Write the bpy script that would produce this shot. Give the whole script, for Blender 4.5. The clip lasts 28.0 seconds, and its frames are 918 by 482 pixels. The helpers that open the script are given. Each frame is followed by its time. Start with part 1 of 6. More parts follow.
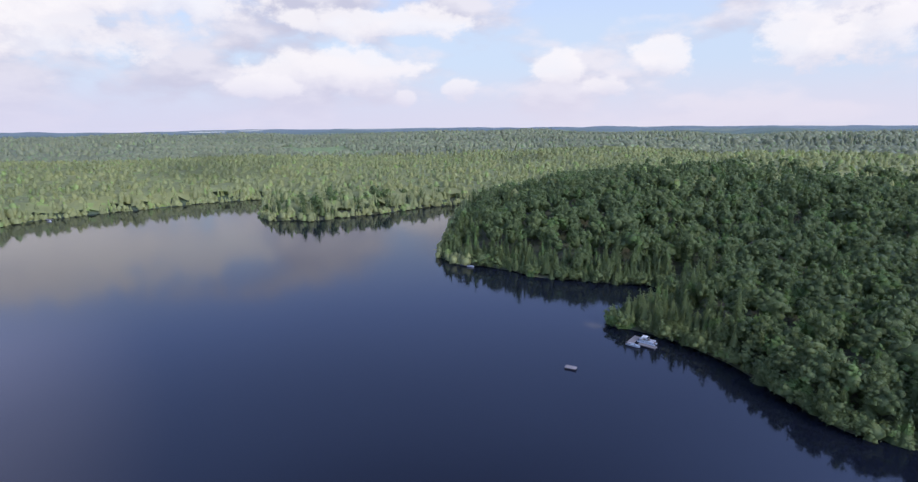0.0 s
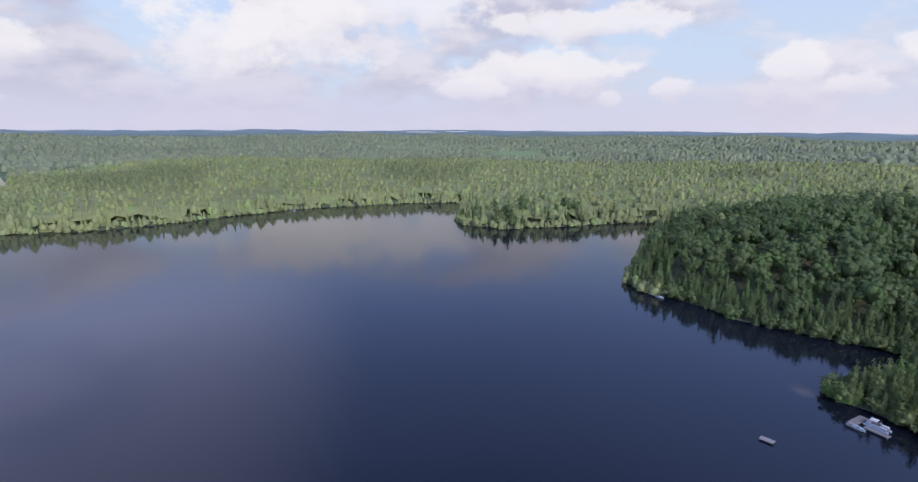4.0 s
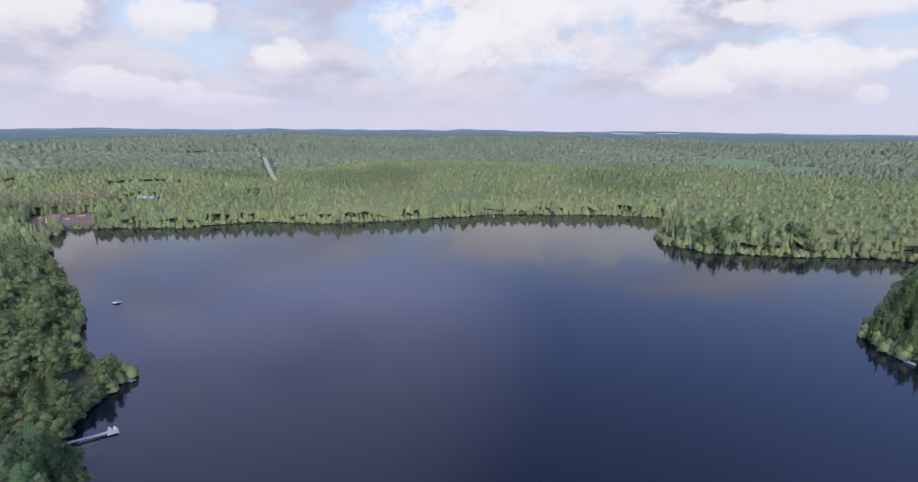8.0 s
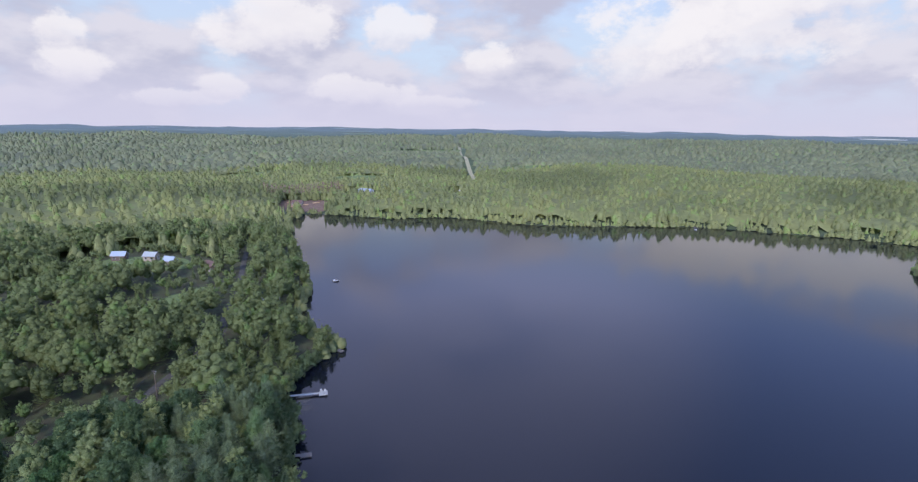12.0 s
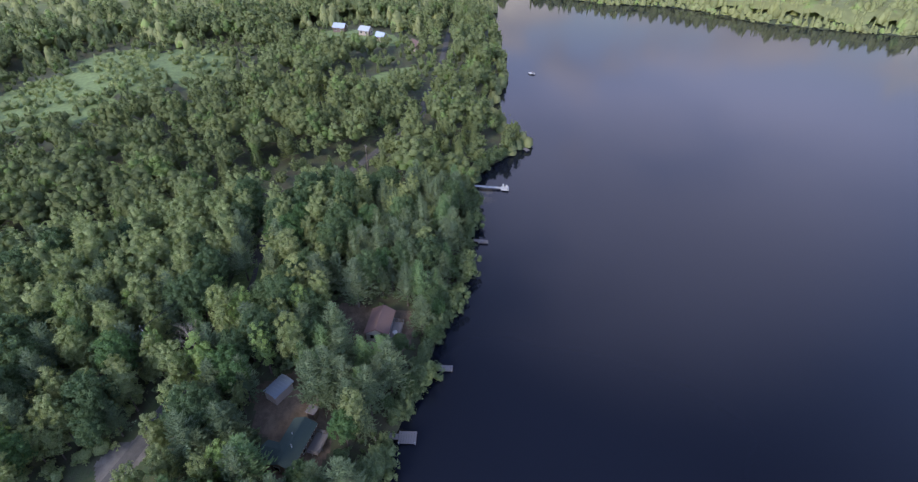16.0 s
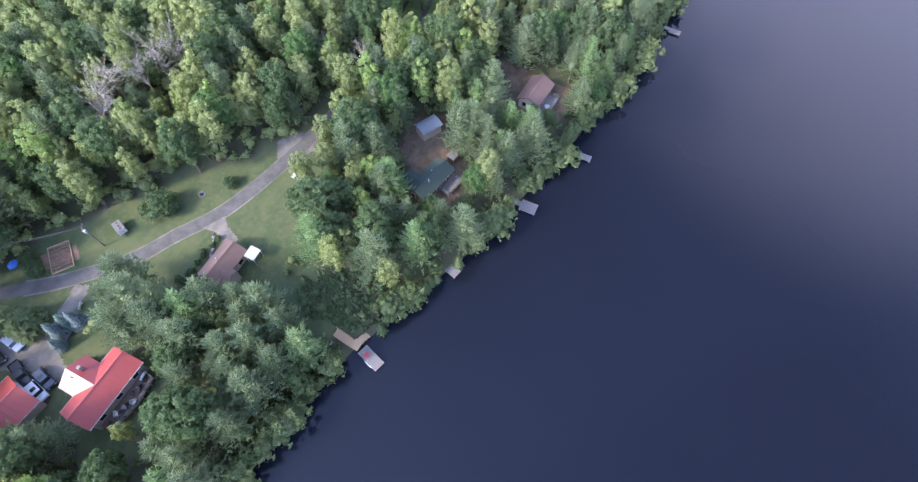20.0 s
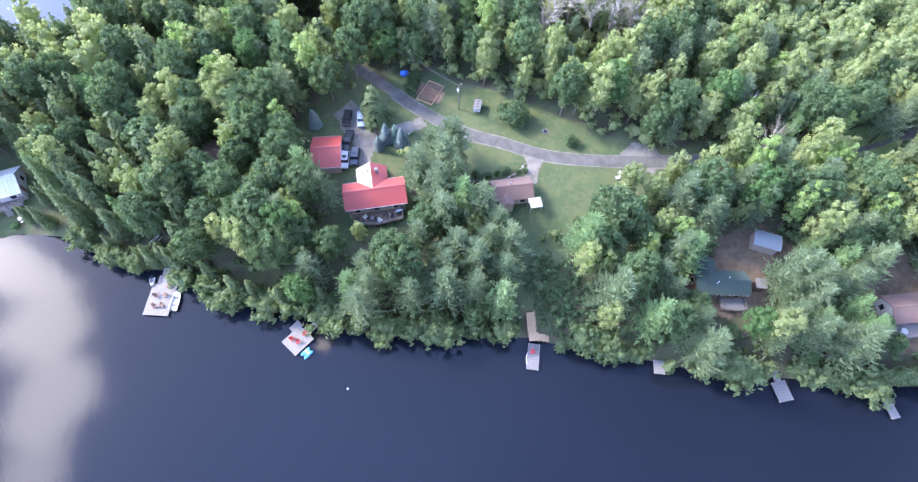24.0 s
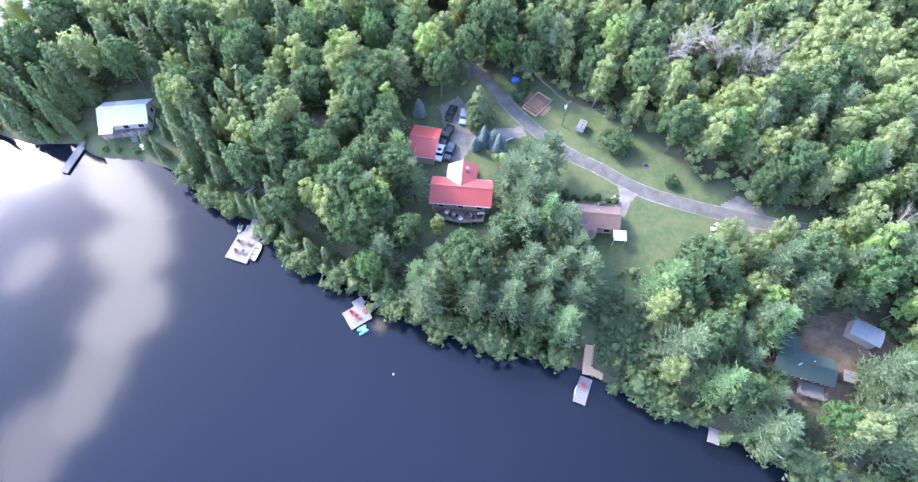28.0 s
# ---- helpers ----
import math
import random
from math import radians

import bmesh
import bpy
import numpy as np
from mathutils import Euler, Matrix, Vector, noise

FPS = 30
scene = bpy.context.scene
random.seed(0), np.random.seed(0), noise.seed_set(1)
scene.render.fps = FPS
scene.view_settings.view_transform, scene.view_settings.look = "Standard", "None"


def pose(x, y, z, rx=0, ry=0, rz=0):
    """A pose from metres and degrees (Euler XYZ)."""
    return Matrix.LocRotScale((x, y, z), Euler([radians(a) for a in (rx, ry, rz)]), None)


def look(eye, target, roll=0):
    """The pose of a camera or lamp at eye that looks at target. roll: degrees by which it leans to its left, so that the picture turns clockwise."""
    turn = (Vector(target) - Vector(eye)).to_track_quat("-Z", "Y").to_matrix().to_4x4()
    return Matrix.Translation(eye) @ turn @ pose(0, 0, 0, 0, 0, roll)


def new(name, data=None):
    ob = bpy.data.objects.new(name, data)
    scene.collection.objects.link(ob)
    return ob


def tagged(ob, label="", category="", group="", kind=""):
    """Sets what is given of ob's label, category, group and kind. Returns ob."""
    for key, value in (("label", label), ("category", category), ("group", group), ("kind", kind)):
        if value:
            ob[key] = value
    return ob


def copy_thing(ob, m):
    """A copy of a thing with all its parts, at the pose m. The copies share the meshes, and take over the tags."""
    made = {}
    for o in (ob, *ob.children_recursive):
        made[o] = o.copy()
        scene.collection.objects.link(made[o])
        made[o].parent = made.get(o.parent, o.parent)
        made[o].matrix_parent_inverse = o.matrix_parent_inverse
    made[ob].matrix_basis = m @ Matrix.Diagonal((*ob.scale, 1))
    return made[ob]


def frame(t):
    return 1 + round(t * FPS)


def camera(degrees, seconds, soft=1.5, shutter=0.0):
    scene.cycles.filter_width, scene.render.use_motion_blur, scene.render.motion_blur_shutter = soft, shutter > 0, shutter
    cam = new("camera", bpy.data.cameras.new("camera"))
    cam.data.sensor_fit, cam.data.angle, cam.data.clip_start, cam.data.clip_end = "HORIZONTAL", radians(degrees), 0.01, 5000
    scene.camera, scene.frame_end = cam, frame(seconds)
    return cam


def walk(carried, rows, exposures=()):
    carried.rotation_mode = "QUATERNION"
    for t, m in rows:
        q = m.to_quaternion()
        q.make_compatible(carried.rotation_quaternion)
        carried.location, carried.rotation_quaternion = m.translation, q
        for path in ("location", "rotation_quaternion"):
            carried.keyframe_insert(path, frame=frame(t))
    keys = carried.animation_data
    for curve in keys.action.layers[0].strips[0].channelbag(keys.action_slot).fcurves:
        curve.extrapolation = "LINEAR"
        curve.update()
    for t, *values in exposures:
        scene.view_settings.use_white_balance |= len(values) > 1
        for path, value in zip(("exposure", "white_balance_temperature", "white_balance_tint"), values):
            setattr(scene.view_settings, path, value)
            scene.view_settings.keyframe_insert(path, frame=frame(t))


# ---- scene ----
# ---- camera ----
cam = camera(82.57, 28.0, soft=1.3)
# seconds, place of the eye, yaw, pitch, roll
PATH = [
    (0.0, 0.00, 0.00, 68.81, 0.49, -12.70, -0.53),
    (0.5, 0.01, 0.23, 69.68, 2.90, -12.81, -0.57),
    (1.0, 0.04, 0.45, 70.63, 5.35, -12.75, -0.49),
    (1.5, 0.09, 0.64, 71.65, 6.52, -12.68, -0.39),
    (2.0, 0.14, 0.82, 72.71, 8.74, -12.52, -0.34),
    (2.5, 0.27, 0.97, 73.81, 12.05, -12.54, -0.22),
    (3.0, 0.54, 1.08, 74.88, 14.22, -12.51, -0.14),
    (3.5, 0.94, 1.16, 75.91, 17.50, -12.55, 0.05),
    (4.0, 1.40, 1.22, 76.93, 21.47, -12.52, 0.23),
    (4.5, 1.89, 1.24, 78.03, 25.32, -12.56, 0.30),
    (6.5, 3.85, 0.91, 83.70, 36.26, -12.79, 0.41),
    (7.0, 4.03, 0.75, 84.73, 38.47, -12.75, 0.39),
    (7.5, 4.00, 0.51, 85.58, 39.48, -12.63, 0.42),
    (8.0, 3.83, 0.24, 86.29, 43.12, -12.66, 0.42),
    (8.5, 3.62, 0.13, 86.81, 47.72, -12.68, 0.51),
    (9.0, 3.44, 0.12, 87.20, 51.08, -12.69, 0.64),
    (9.5, 3.29, 0.17, 87.50, 54.27, -12.74, 0.67),
    (10.0, 3.15, 0.32, 87.70, 57.22, -12.82, 0.73),
    (10.5, 3.01, 0.52, 87.84, 58.97, -12.78, 0.73),
    (11.0, 2.89, 0.69, 87.93, 60.44, -12.80, 0.62),
    (11.5, 2.76, 0.82, 88.06, 61.80, -12.75, 0.72),
    (13.5, 1.97, 1.52, 88.98, 74.25, -12.99, 0.74),
    (14.0, 1.78, 1.68, 89.31, 77.66, -12.91, 0.80),
    (14.5, 1.44, 1.96, 90.00, 80.80, -14.04, 0.60),
    (15.0, 1.04, 2.26, 90.83, 82.84, -21.92, 0.38),
    (15.5, 0.65, 2.56, 91.68, 84.40, -29.10, 0.21),
    (16.0, 0.31, 2.82, 92.46, 85.93, -35.66, 0.14),
    (16.5, 0.05, 3.02, 93.16, 87.20, -42.42, 0.12),
    (17.0, -0.19, 3.08, 93.78, 88.23, -49.57, -0.06),
    (17.5, -0.48, 3.04, 94.18, 90.01, -53.06, -0.16),
    (18.0, -0.73, 2.96, 94.42, 92.16, -56.64, -0.03),
    (18.5, -0.87, 2.76, 94.61, 94.40, -59.62, 0.10),
    (19.0, -0.90, 2.41, 94.77, 97.42, -61.67, 0.14),
    (19.5, -0.80, 2.06, 94.91, 102.55, -61.61, 0.43),
    (20.0, -0.63, 1.68, 95.00, 108.17, -61.65, 0.79),
    (20.5, -0.44, 1.27, 95.06, 113.84, -61.68, 1.21),
    (21.0, -0.23, 0.87, 95.18, 119.86, -61.67, 1.60),
    (21.5, -0.01, 0.48, 95.37, 126.56, -61.72, 1.94),
    (22.0, 0.19, 0.10, 95.60, 134.02, -61.86, 2.12),
    (22.5, 0.34, -0.34, 95.65, 141.93, -62.04, 2.14),
    (24.5, 1.47, -2.24, 95.45, 165.04, -62.79, 2.16),
    (25.0, 1.68, -2.42, 95.48, 167.34, -62.79, 2.07),
    (25.5, 1.88, -2.50, 95.50, 169.52, -62.75, 1.92),
    (26.0, 2.06, -2.56, 95.45, 171.71, -62.69, 1.74),
    (26.5, 2.24, -2.59, 95.35, 173.33, -62.61, 1.56),
    (27.0, 2.43, -2.64, 95.22, 174.51, -62.47, 1.34),
    (27.5, 2.59, -2.65, 95.12, 175.93, -62.35, 1.13),
    (28.0, 2.72, -2.62, 95.10, 177.09, -62.26, 1.05),
]
walk(
    cam,
    [(t, Matrix.Translation((x, y, z)) @ pose(0, 0, 0, 90 + pitch, 0, yaw) @ pose(0, 0, 0, 0, 0, roll)) for t, x, y, z, yaw, pitch, roll in PATH],
    exposures=[(0.0, 0.10, 6400, 12), (4.5, 0.00, 6400, 12), (14.5, 0.05, 6450, 12), (17.0, 0.74, 7100, 12), (20.0, 1.66, 7200, 12), (22.5, 2.02, 7050, 12), (24.5, 2.22, 6650, 10), (28.0, 2.34, 6550, 9)],
)

# ---- sky and sun ----
SUN_EL, SUN_AZ = radians(35), math.atan2(0.77, -0.64)  # height, and turn from +y towards +x
sun_dir = Vector((math.sin(SUN_AZ) * math.cos(SUN_EL), math.cos(SUN_AZ) * math.cos(SUN_EL), math.sin(SUN_EL)))
sun = new("sun", bpy.data.lights.new("sun", "SUN"))
sun.data.energy, sun.data.angle, sun.data.color = 2.3, radians(8.0), (1.0, 0.94, 0.84)
sun.matrix_world = look(sun_dir * 300, (0, 0, 0))


class Nodes:
    """Short writing for node trees."""

    def __init__(self, tree):
        self.tree = tree
        tree.nodes.clear()

    def add(self, kind, inputs=(), operation=None):
        n = self.tree.nodes.new(kind)
        if operation:
            n.operation = operation
        for key, value in dict(inputs).items():
            self.put(n.inputs[key], value)
        return n

    def put(self, socket, value):
        if isinstance(value, bpy.types.Node):
            value = value.outputs[0]
        if isinstance(value, bpy.types.NodeSocket):
            self.tree.links.new(value, socket)
        elif isinstance(value, tuple) and len(value) == 3 and socket.type == "RGBA":
            socket.default_value = (*value, 1)
        else:
            socket.default_value = value

    def math(self, op, a, b=0.0, clamp=False):
        n = self.add("ShaderNodeMath", {0: a, 1: b}, op)
        n.use_clamp = clamp
        return n

    def noise(self, where, scale, detail=4.0, rough=0.55):
        return self.add("ShaderNodeTexNoise", {"Vector": where, "Scale": scale, "Detail": detail, "Roughness": rough})

    def ramp(self, fac, low, high):
        n = self.add("ShaderNodeMapRange", {"Value": fac, "From Min": low, "From Max": high})
        n.interpolation_type = "SMOOTHSTEP"
        return n

    def mix(self, fac, a, b, blend="MIX"):
        n = self.add("ShaderNodeMix")
        n.data_type, n.blend_type = "RGBA", blend
        self.put(n.inputs[0], fac)
        self.put(n.inputs[6], a)
        self.put(n.inputs[7], b)
        return n.outputs[2]


world = bpy.data.worlds.new("sky")
scene.world = world
world.use_nodes = True
w = Nodes(world.node_tree)
sky = w.add("ShaderNodeTexSky")
sky.sky_type, sky.sun_disc, sky.sun_elevation, sky.sun_rotation, sky.air_density, sky.dust_density = "NISHITA", False, SUN_EL, SUN_AZ, 1.2, 2.0
ray = w.add("ShaderNodeTexCoord").outputs["Generated"]
xyz = w.add("ShaderNodeSeparateXYZ", {0: ray})
up = w.math("MAXIMUM", xyz.outputs[2], 0.0)
# heaped clouds: thicker to the west, lit tops, lilac undersides, a bright veil round the sun
tall = w.add("ShaderNodeMapping", {"Vector": ray, "Location": (0.31, 0.12, 0.0), "Scale": (1, 1, 2.3)})
higher = w.add("ShaderNodeMapping", {"Vector": ray, "Location": (0.31 + 0.015, 0.12 - 0.012, 0.065), "Scale": (1, 1, 2.3)})
heap, over = w.noise(tall, 4.3, 9.0, 0.52), w.noise(higher, 4.3, 9.0, 0.52)
wisp = w.noise(tall, 9.0, 6.0, 0.6)
west = w.ramp(w.math("MULTIPLY", xyz.outputs[0], -1.0), -0.30, 0.85)
cover = w.math("ADD", heap, w.math("MULTIPLY", west, 0.10))
cover = w.math("SUBTRACT", cover, w.math("MULTIPLY", w.ramp(up, 0.16, 0.38), 0.25))
cover = w.math("SUBTRACT", cover, w.math("MULTIPLY", w.ramp(up, 0.42, 0.62), 0.20))
mask = w.ramp(w.math("ADD", cover, w.math("MULTIPLY", w.math("SUBTRACT", wisp, 0.5), 0.10)), 0.46, 0.62)
lit = w.ramp(w.math("SUBTRACT", heap, over), -0.09, 0.10)
cloud = w.mix(lit, (0.57, 0.575, 0.70), (0.78, 0.77, 0.84))
cloud = w.mix(w.math("MULTIPLY", west, 0.6), cloud, w.mix(lit, (0.50, 0.52, 0.66), (0.68, 0.675, 0.77)))
air = w.mix(1.0, sky, (0.022, 0.022, 0.022), "MULTIPLY")
low, mid, top = (0.51, 0.61, 0.78), (0.36, 0.52, 0.98), (0.072, 0.108, 0.205)
air = w.mix(1.0, air, w.mix(w.ramp(up, 0.52, 0.78), w.mix(w.ramp(up, 0.14, 0.36), low, mid), top), "ADD")
glow = w.mix(mask, air, cloud)
glow = w.mix(w.ramp(up, 0.20, 0.36), glow, w.mix(1.0, glow, (0.95, 0.97, 1.10), "MULTIPLY"))
# a broad thin veil of cloud high in the west
thin_cloud = w.add("ShaderNodeVectorMath", {0: ray, 1: (-0.827, 0.404, 0.391)}, "DOT_PRODUCT").outputs["Value"]
thin_cloud = w.math("MULTIPLY", w.ramp(thin_cloud, 0.86, 0.985), w.ramp(w.noise(tall, 1.7, 3.0, 0.5), 0.25, 0.55))
thin_cloud = w.math("MULTIPLY", thin_cloud, w.ramp(up, 0.20, 0.33))
glow = w.mix(w.math("MULTIPLY", thin_cloud, 0.78), glow, (1.05, 1.14, 1.75))
# heaped clouds over the horizon: turn from north to west, height, half width, half height, in degrees
HEAPS = [(13.5, 5.4, 8.5, 2.5), (20.5, 3.6, 4.8, 1.3), (9.0, 9.8, 11, 1.7), (6.2, 2.6, 1.7, 1.0), (0, 3.6, 2.4, 1.2), (-10, 5.3, 2.9, 2.0), (-15, 3.4, 3.2, 1.4), (-20, 5.9, 2.9, 2.3), (-32, 7.0, 4.2, 3.2), (-36.5, 7.6, 4.2, 3.2), (38.5, 9.5, 9.0, 6.0), (45, 8.0, 7.0, 4.6), (29, 11.5, 10.0, 4.0), (61.4, 6.3, 3.2, 2.0), (74, 3.0, 5.6, 1.5), (66, 2.1, 4.2, 0.8), (70.8, 9.2, 5.2, 2.4), (82, 9.0, 8.0, 3.6), (98.8, 4.0, 2.9, 1.9), (100, 7.4, 2.2, 1.5), (91.5, 2.0, 4.8, 0.9), (88, 3.2, 2.4, 1.2), (110, 8.7, 5.0, 1.8), (116, 2.0, 4.0, 0.9)]
turn_west = w.math("MULTIPLY", w.math("ARCTAN2", w.math("MULTIPLY", xyz.outputs[0], -1.0), xyz.outputs[1]), 57.2958)
rise = w.math("MULTIPLY", w.math("ARCSINE", xyz.outputs[2]), 57.2958)
billow = w.noise(w.add("ShaderNodeMapping", {"Vector": ray, "Scale": (1, 1, 1.5)}), 11.0, 7.0, 0.6)
ragged = w.math("MULTIPLY", w.math("SUBTRACT", billow, 0.5), 2.6)
bearing = w.add("ShaderNodeCombineXYZ", {0: turn_west, 1: rise})
for az, el, half_w, half_h in HEAPS:
    at = w.add("ShaderNodeVectorMath", {0: bearing, 1: (1 / half_w, 1 / half_h, 0), 2: (-az / half_w, -el / half_h, 0)}, "MULTIPLY_ADD")
    body = w.math("SUBTRACT", ragged, w.add("ShaderNodeVectorMath", {0: at}, "LENGTH").outputs["Value"])
    crest = w.ramp(w.math("ADD", w.add("ShaderNodeSeparateXYZ", {0: at}).outputs[1], ragged), -1.5, 0.15)
    glow = w.mix(w.math("MULTIPLY", w.ramp(body, -1.05, -0.62), 0.8), glow, w.mix(crest, (0.60, 0.60, 0.73), (0.91, 0.885, 0.90)))
haze = w.mix(w.ramp(xyz.outputs[0], -0.6, 0.5), (0.66, 0.65, 0.80), (0.72, 0.69, 0.80))
glow = w.mix(w.math("MULTIPLY", w.ramp(up, 0.11, 0.0), 0.85), glow, haze)
# the whole sky is brighter towards the sun
sunward = w.add("ShaderNodeVectorMath", {0: ray, 1: tuple(sun_dir)}, "DOT_PRODUCT").outputs["Value"]
gain = w.math("ADD", w.math("MULTIPLY", w.ramp(sunward, 0.0, 1.0), 2.4), 1.0)
glow = w.mix(1.0, glow, w.add("ShaderNodeCombineXYZ", {0: gain, 1: gain, 2: gain}), "MULTIPLY")
# a bright bank of cloud round the sun and a long curved streak that rises from it: turn, height, half width, half height, glow
BANK = [(-128, 38.6, 12, 2.8, 2.4), (-133.0, 45.0, 3.2, 4.2, 4.0), (-128.5, 49.6, 6.0, 3.4, 3.8), (-120.0, 53.0, 8.0, 3.0, 3.4), (-110, 54.2, 9.0, 2.6, 2.7), (-100, 52.8, 8.0, 2.4, 2.0), (-119.5, 45.0, 4.0, 1.3, 2.2)]
veil = w.math("MULTIPLY", 0.0, 0.0)
for az, el, half_w, half_h, shine in BANK:
    at = w.add("ShaderNodeVectorMath", {0: bearing, 1: (1 / half_w, 1 / half_h, 0), 2: (-az / half_w, -el / half_h, 0)}, "MULTIPLY_ADD")
    body = w.math("SUBTRACT", w.math("MULTIPLY", ragged, 0.55), w.add("ShaderNodeVectorMath", {0: at}, "LENGTH").outputs["Value"])
    veil = w.math("MAXIMUM", veil, w.math("MULTIPLY", w.ramp(body, -1.22, -0.62), shine))
glow = w.mix(1.0, glow, w.mix(1.0, w.add("ShaderNodeCombineXYZ", {0: veil, 1: veil, 2: veil}), (1.0, 0.93, 0.92), "MULTIPLY"), "ADD")
w.add("ShaderNodeOutputWorld", {0: w.add("ShaderNodeBackground", {0: glow, 1: 1.0})})

# ---- materials ----


def material(name):
    m = bpy.data.materials.new(name)
    m.use_nodes = True
    n = Nodes(m.node_tree)
    n.where = n.add("ShaderNodeNewGeometry").outputs["Position"]
    n.local = n.add("ShaderNodeTexCoord").outputs["Object"]
    n.luck = n.add("ShaderNodeObjectInfo").outputs["Random"]
    return m, n


def finish(n, colour, rough=0.8, bump=None, bump_strength=0.3, distance=0.05, **more):
    inputs = {"Base Color": colour, "Roughness": rough}
    if bump is not None:
        inputs["Normal"] = n.add("ShaderNodeBump", {"Height": bump, "Strength": bump_strength, "Distance": distance})
    for key, value in more.items():
        inputs[key.replace("_", " ")] = value
    b = n.add("ShaderNodeBsdfPrincipled", inputs)
    n.add("ShaderNodeOutputMaterial", {0: b})
    return b


def plain(name, colour, rough=0.7, spread=0.25, scale=3.0, metallic=0.0, local=True):
    """Paint, wood, plastic or cloth with stains at two scales and a fine relief."""
    m, n = material(name)
    at = n.local if local else n.where
    a, b = n.noise(at, scale, 5.0, 0.6), n.noise(at, scale * 9, 3.0, 0.6)
    dark, light = tuple(c * (1 - spread) for c in colour), tuple(min(1, c * (1 + spread)) for c in colour)
    c = n.mix(n.math("ADD", n.math("MULTIPLY", a, 0.6), n.math("MULTIPLY", b, 0.4)), dark, light)
    finish(n, c, rough, b, 0.15, 0.01, Metallic=metallic)
    return m


def leaves(name, dark, light, thin=0.28, grove=0.045, fine=0.0, cloud_dark=0.0, joint=False):
    """Foliage: each spray of leaves a little different, each tree and grove too; fine: the grain of single leaves; joint: many trees in one mesh."""
    m, n = material(name)
    tree = n.ramp(n.noise(n.where, 0.11, 1.0), 0.25, 0.75) if joint else n.luck
    island = n.add("ShaderNodeNewGeometry").outputs["Random Per Island"]
    drift, patch = n.noise(n.where, grove, 3.0, 0.5), n.noise(n.where, 0.17, 2.0, 0.5)
    f = n.math("ADD", n.math("MULTIPLY", island, 0.40), n.math("MULTIPLY", tree, 0.30))
    f = n.math("ADD", f, n.math("MULTIPLY", n.ramp(drift, 0.3, 0.7), 0.30))
    f = n.math("ADD", f, n.math("MULTIPLY", n.ramp(patch, 0.3, 0.7), 0.28))
    c = n.mix(n.math("SUBTRACT", f, 0.10, True), dark, light)
    c = n.mix(n.math("MULTIPLY", n.ramp(n.noise(n.where, 0.021, 2.0), 0.45, 0.7), 0.35), c, (light[0] * 1.06, light[1] * 0.97, light[2] * 0.82))
    # a few trees fresh green, a few greyish
    c = n.mix(n.math("MULTIPLY", n.ramp(tree, 0.84, 0.90), 0.5), c, (light[0] * 0.78, light[1] * 1.12, light[2] * 0.72))
    c = n.mix(n.math("MULTIPLY", n.ramp(tree, 0.16, 0.10), 0.5), c, (light[0] * 0.72, light[1] * 0.72, light[2] * 0.80))
    if cloud_dark:
        # patches like cloud shadows, darkened into the far woods' colour by noise
        c = n.mix(n.math("MULTIPLY", n.ramp(n.noise(n.where, 0.0042, 3.0, 0.55), 0.53, 0.63), cloud_dark), c, tuple(v * 0.85 for v in dark))
    inputs, rear = {"Roughness": 0.62, "Specular IOR Level": 0.25}, {}
    if fine:
        grain = n.noise(n.where, 4.2, 2.0, 0.75)
        c = n.mix(n.math("MULTIPLY", n.ramp(grain, 0.58, 0.36), fine), c, tuple(v * 0.72 for v in dark))
        c = n.mix(n.math("MULTIPLY", n.ramp(grain, 0.56, 0.72), fine * 0.5), c, tuple(min(1, v * 1.3) for v in light))
        inputs["Normal"] = rear["Normal"] = n.add("ShaderNodeBump", {"Height": grain, "Strength": 0.7, "Distance": 0.25})
    skin = n.add("ShaderNodeBsdfPrincipled", {"Base Color": c, **inputs})
    back = n.add("ShaderNodeBsdfTranslucent", {"Color": n.mix(1.0, c, (1.08, 1.12, 0.84), "MULTIPLY"), **rear})
    leaf = n.add("ShaderNodeMixShader", {0: thin, 1: skin, 2: back})
    n.add("ShaderNodeOutputMaterial", {0: leaf})
    return m


MAPLE = leaves("maple_leaves", (0.074, 0.126, 0.06), (0.16, 0.236, 0.114), 0.52, fine=0.7)
POPLAR = leaves("poplar_leaves", (0.205, 0.262, 0.122), (0.42, 0.468, 0.222), 0.58, fine=0.6)
PINE = leaves("pine_needles", (0.108, 0.16, 0.094), (0.25, 0.318, 0.178), 0.48, fine=0.5)
CEDAR = leaves("cedar_sprays", (0.096, 0.146, 0.07), (0.208, 0.266, 0.128), 0.5, fine=0.6)
SPRUCE = leaves("blue_spruce_needles", (0.105, 0.158, 0.150), (0.190, 0.250, 0.240), 0.2, fine=0.5)
# woods of the far bank: a cloud's shadow is put into these darker greens
SHADED_WOODS = leaves("cloud_shaded_leaves", (0.088, 0.124, 0.052), (0.152, 0.202, 0.078), 0.5, 0.016, fine=0.5, joint=True)
BANK_CEDAR = leaves("bank_cedar_sprays", (0.076, 0.112, 0.044), (0.165, 0.205, 0.08), 0.36, joint=True)
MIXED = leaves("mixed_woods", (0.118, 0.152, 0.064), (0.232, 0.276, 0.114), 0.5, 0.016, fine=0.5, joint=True)
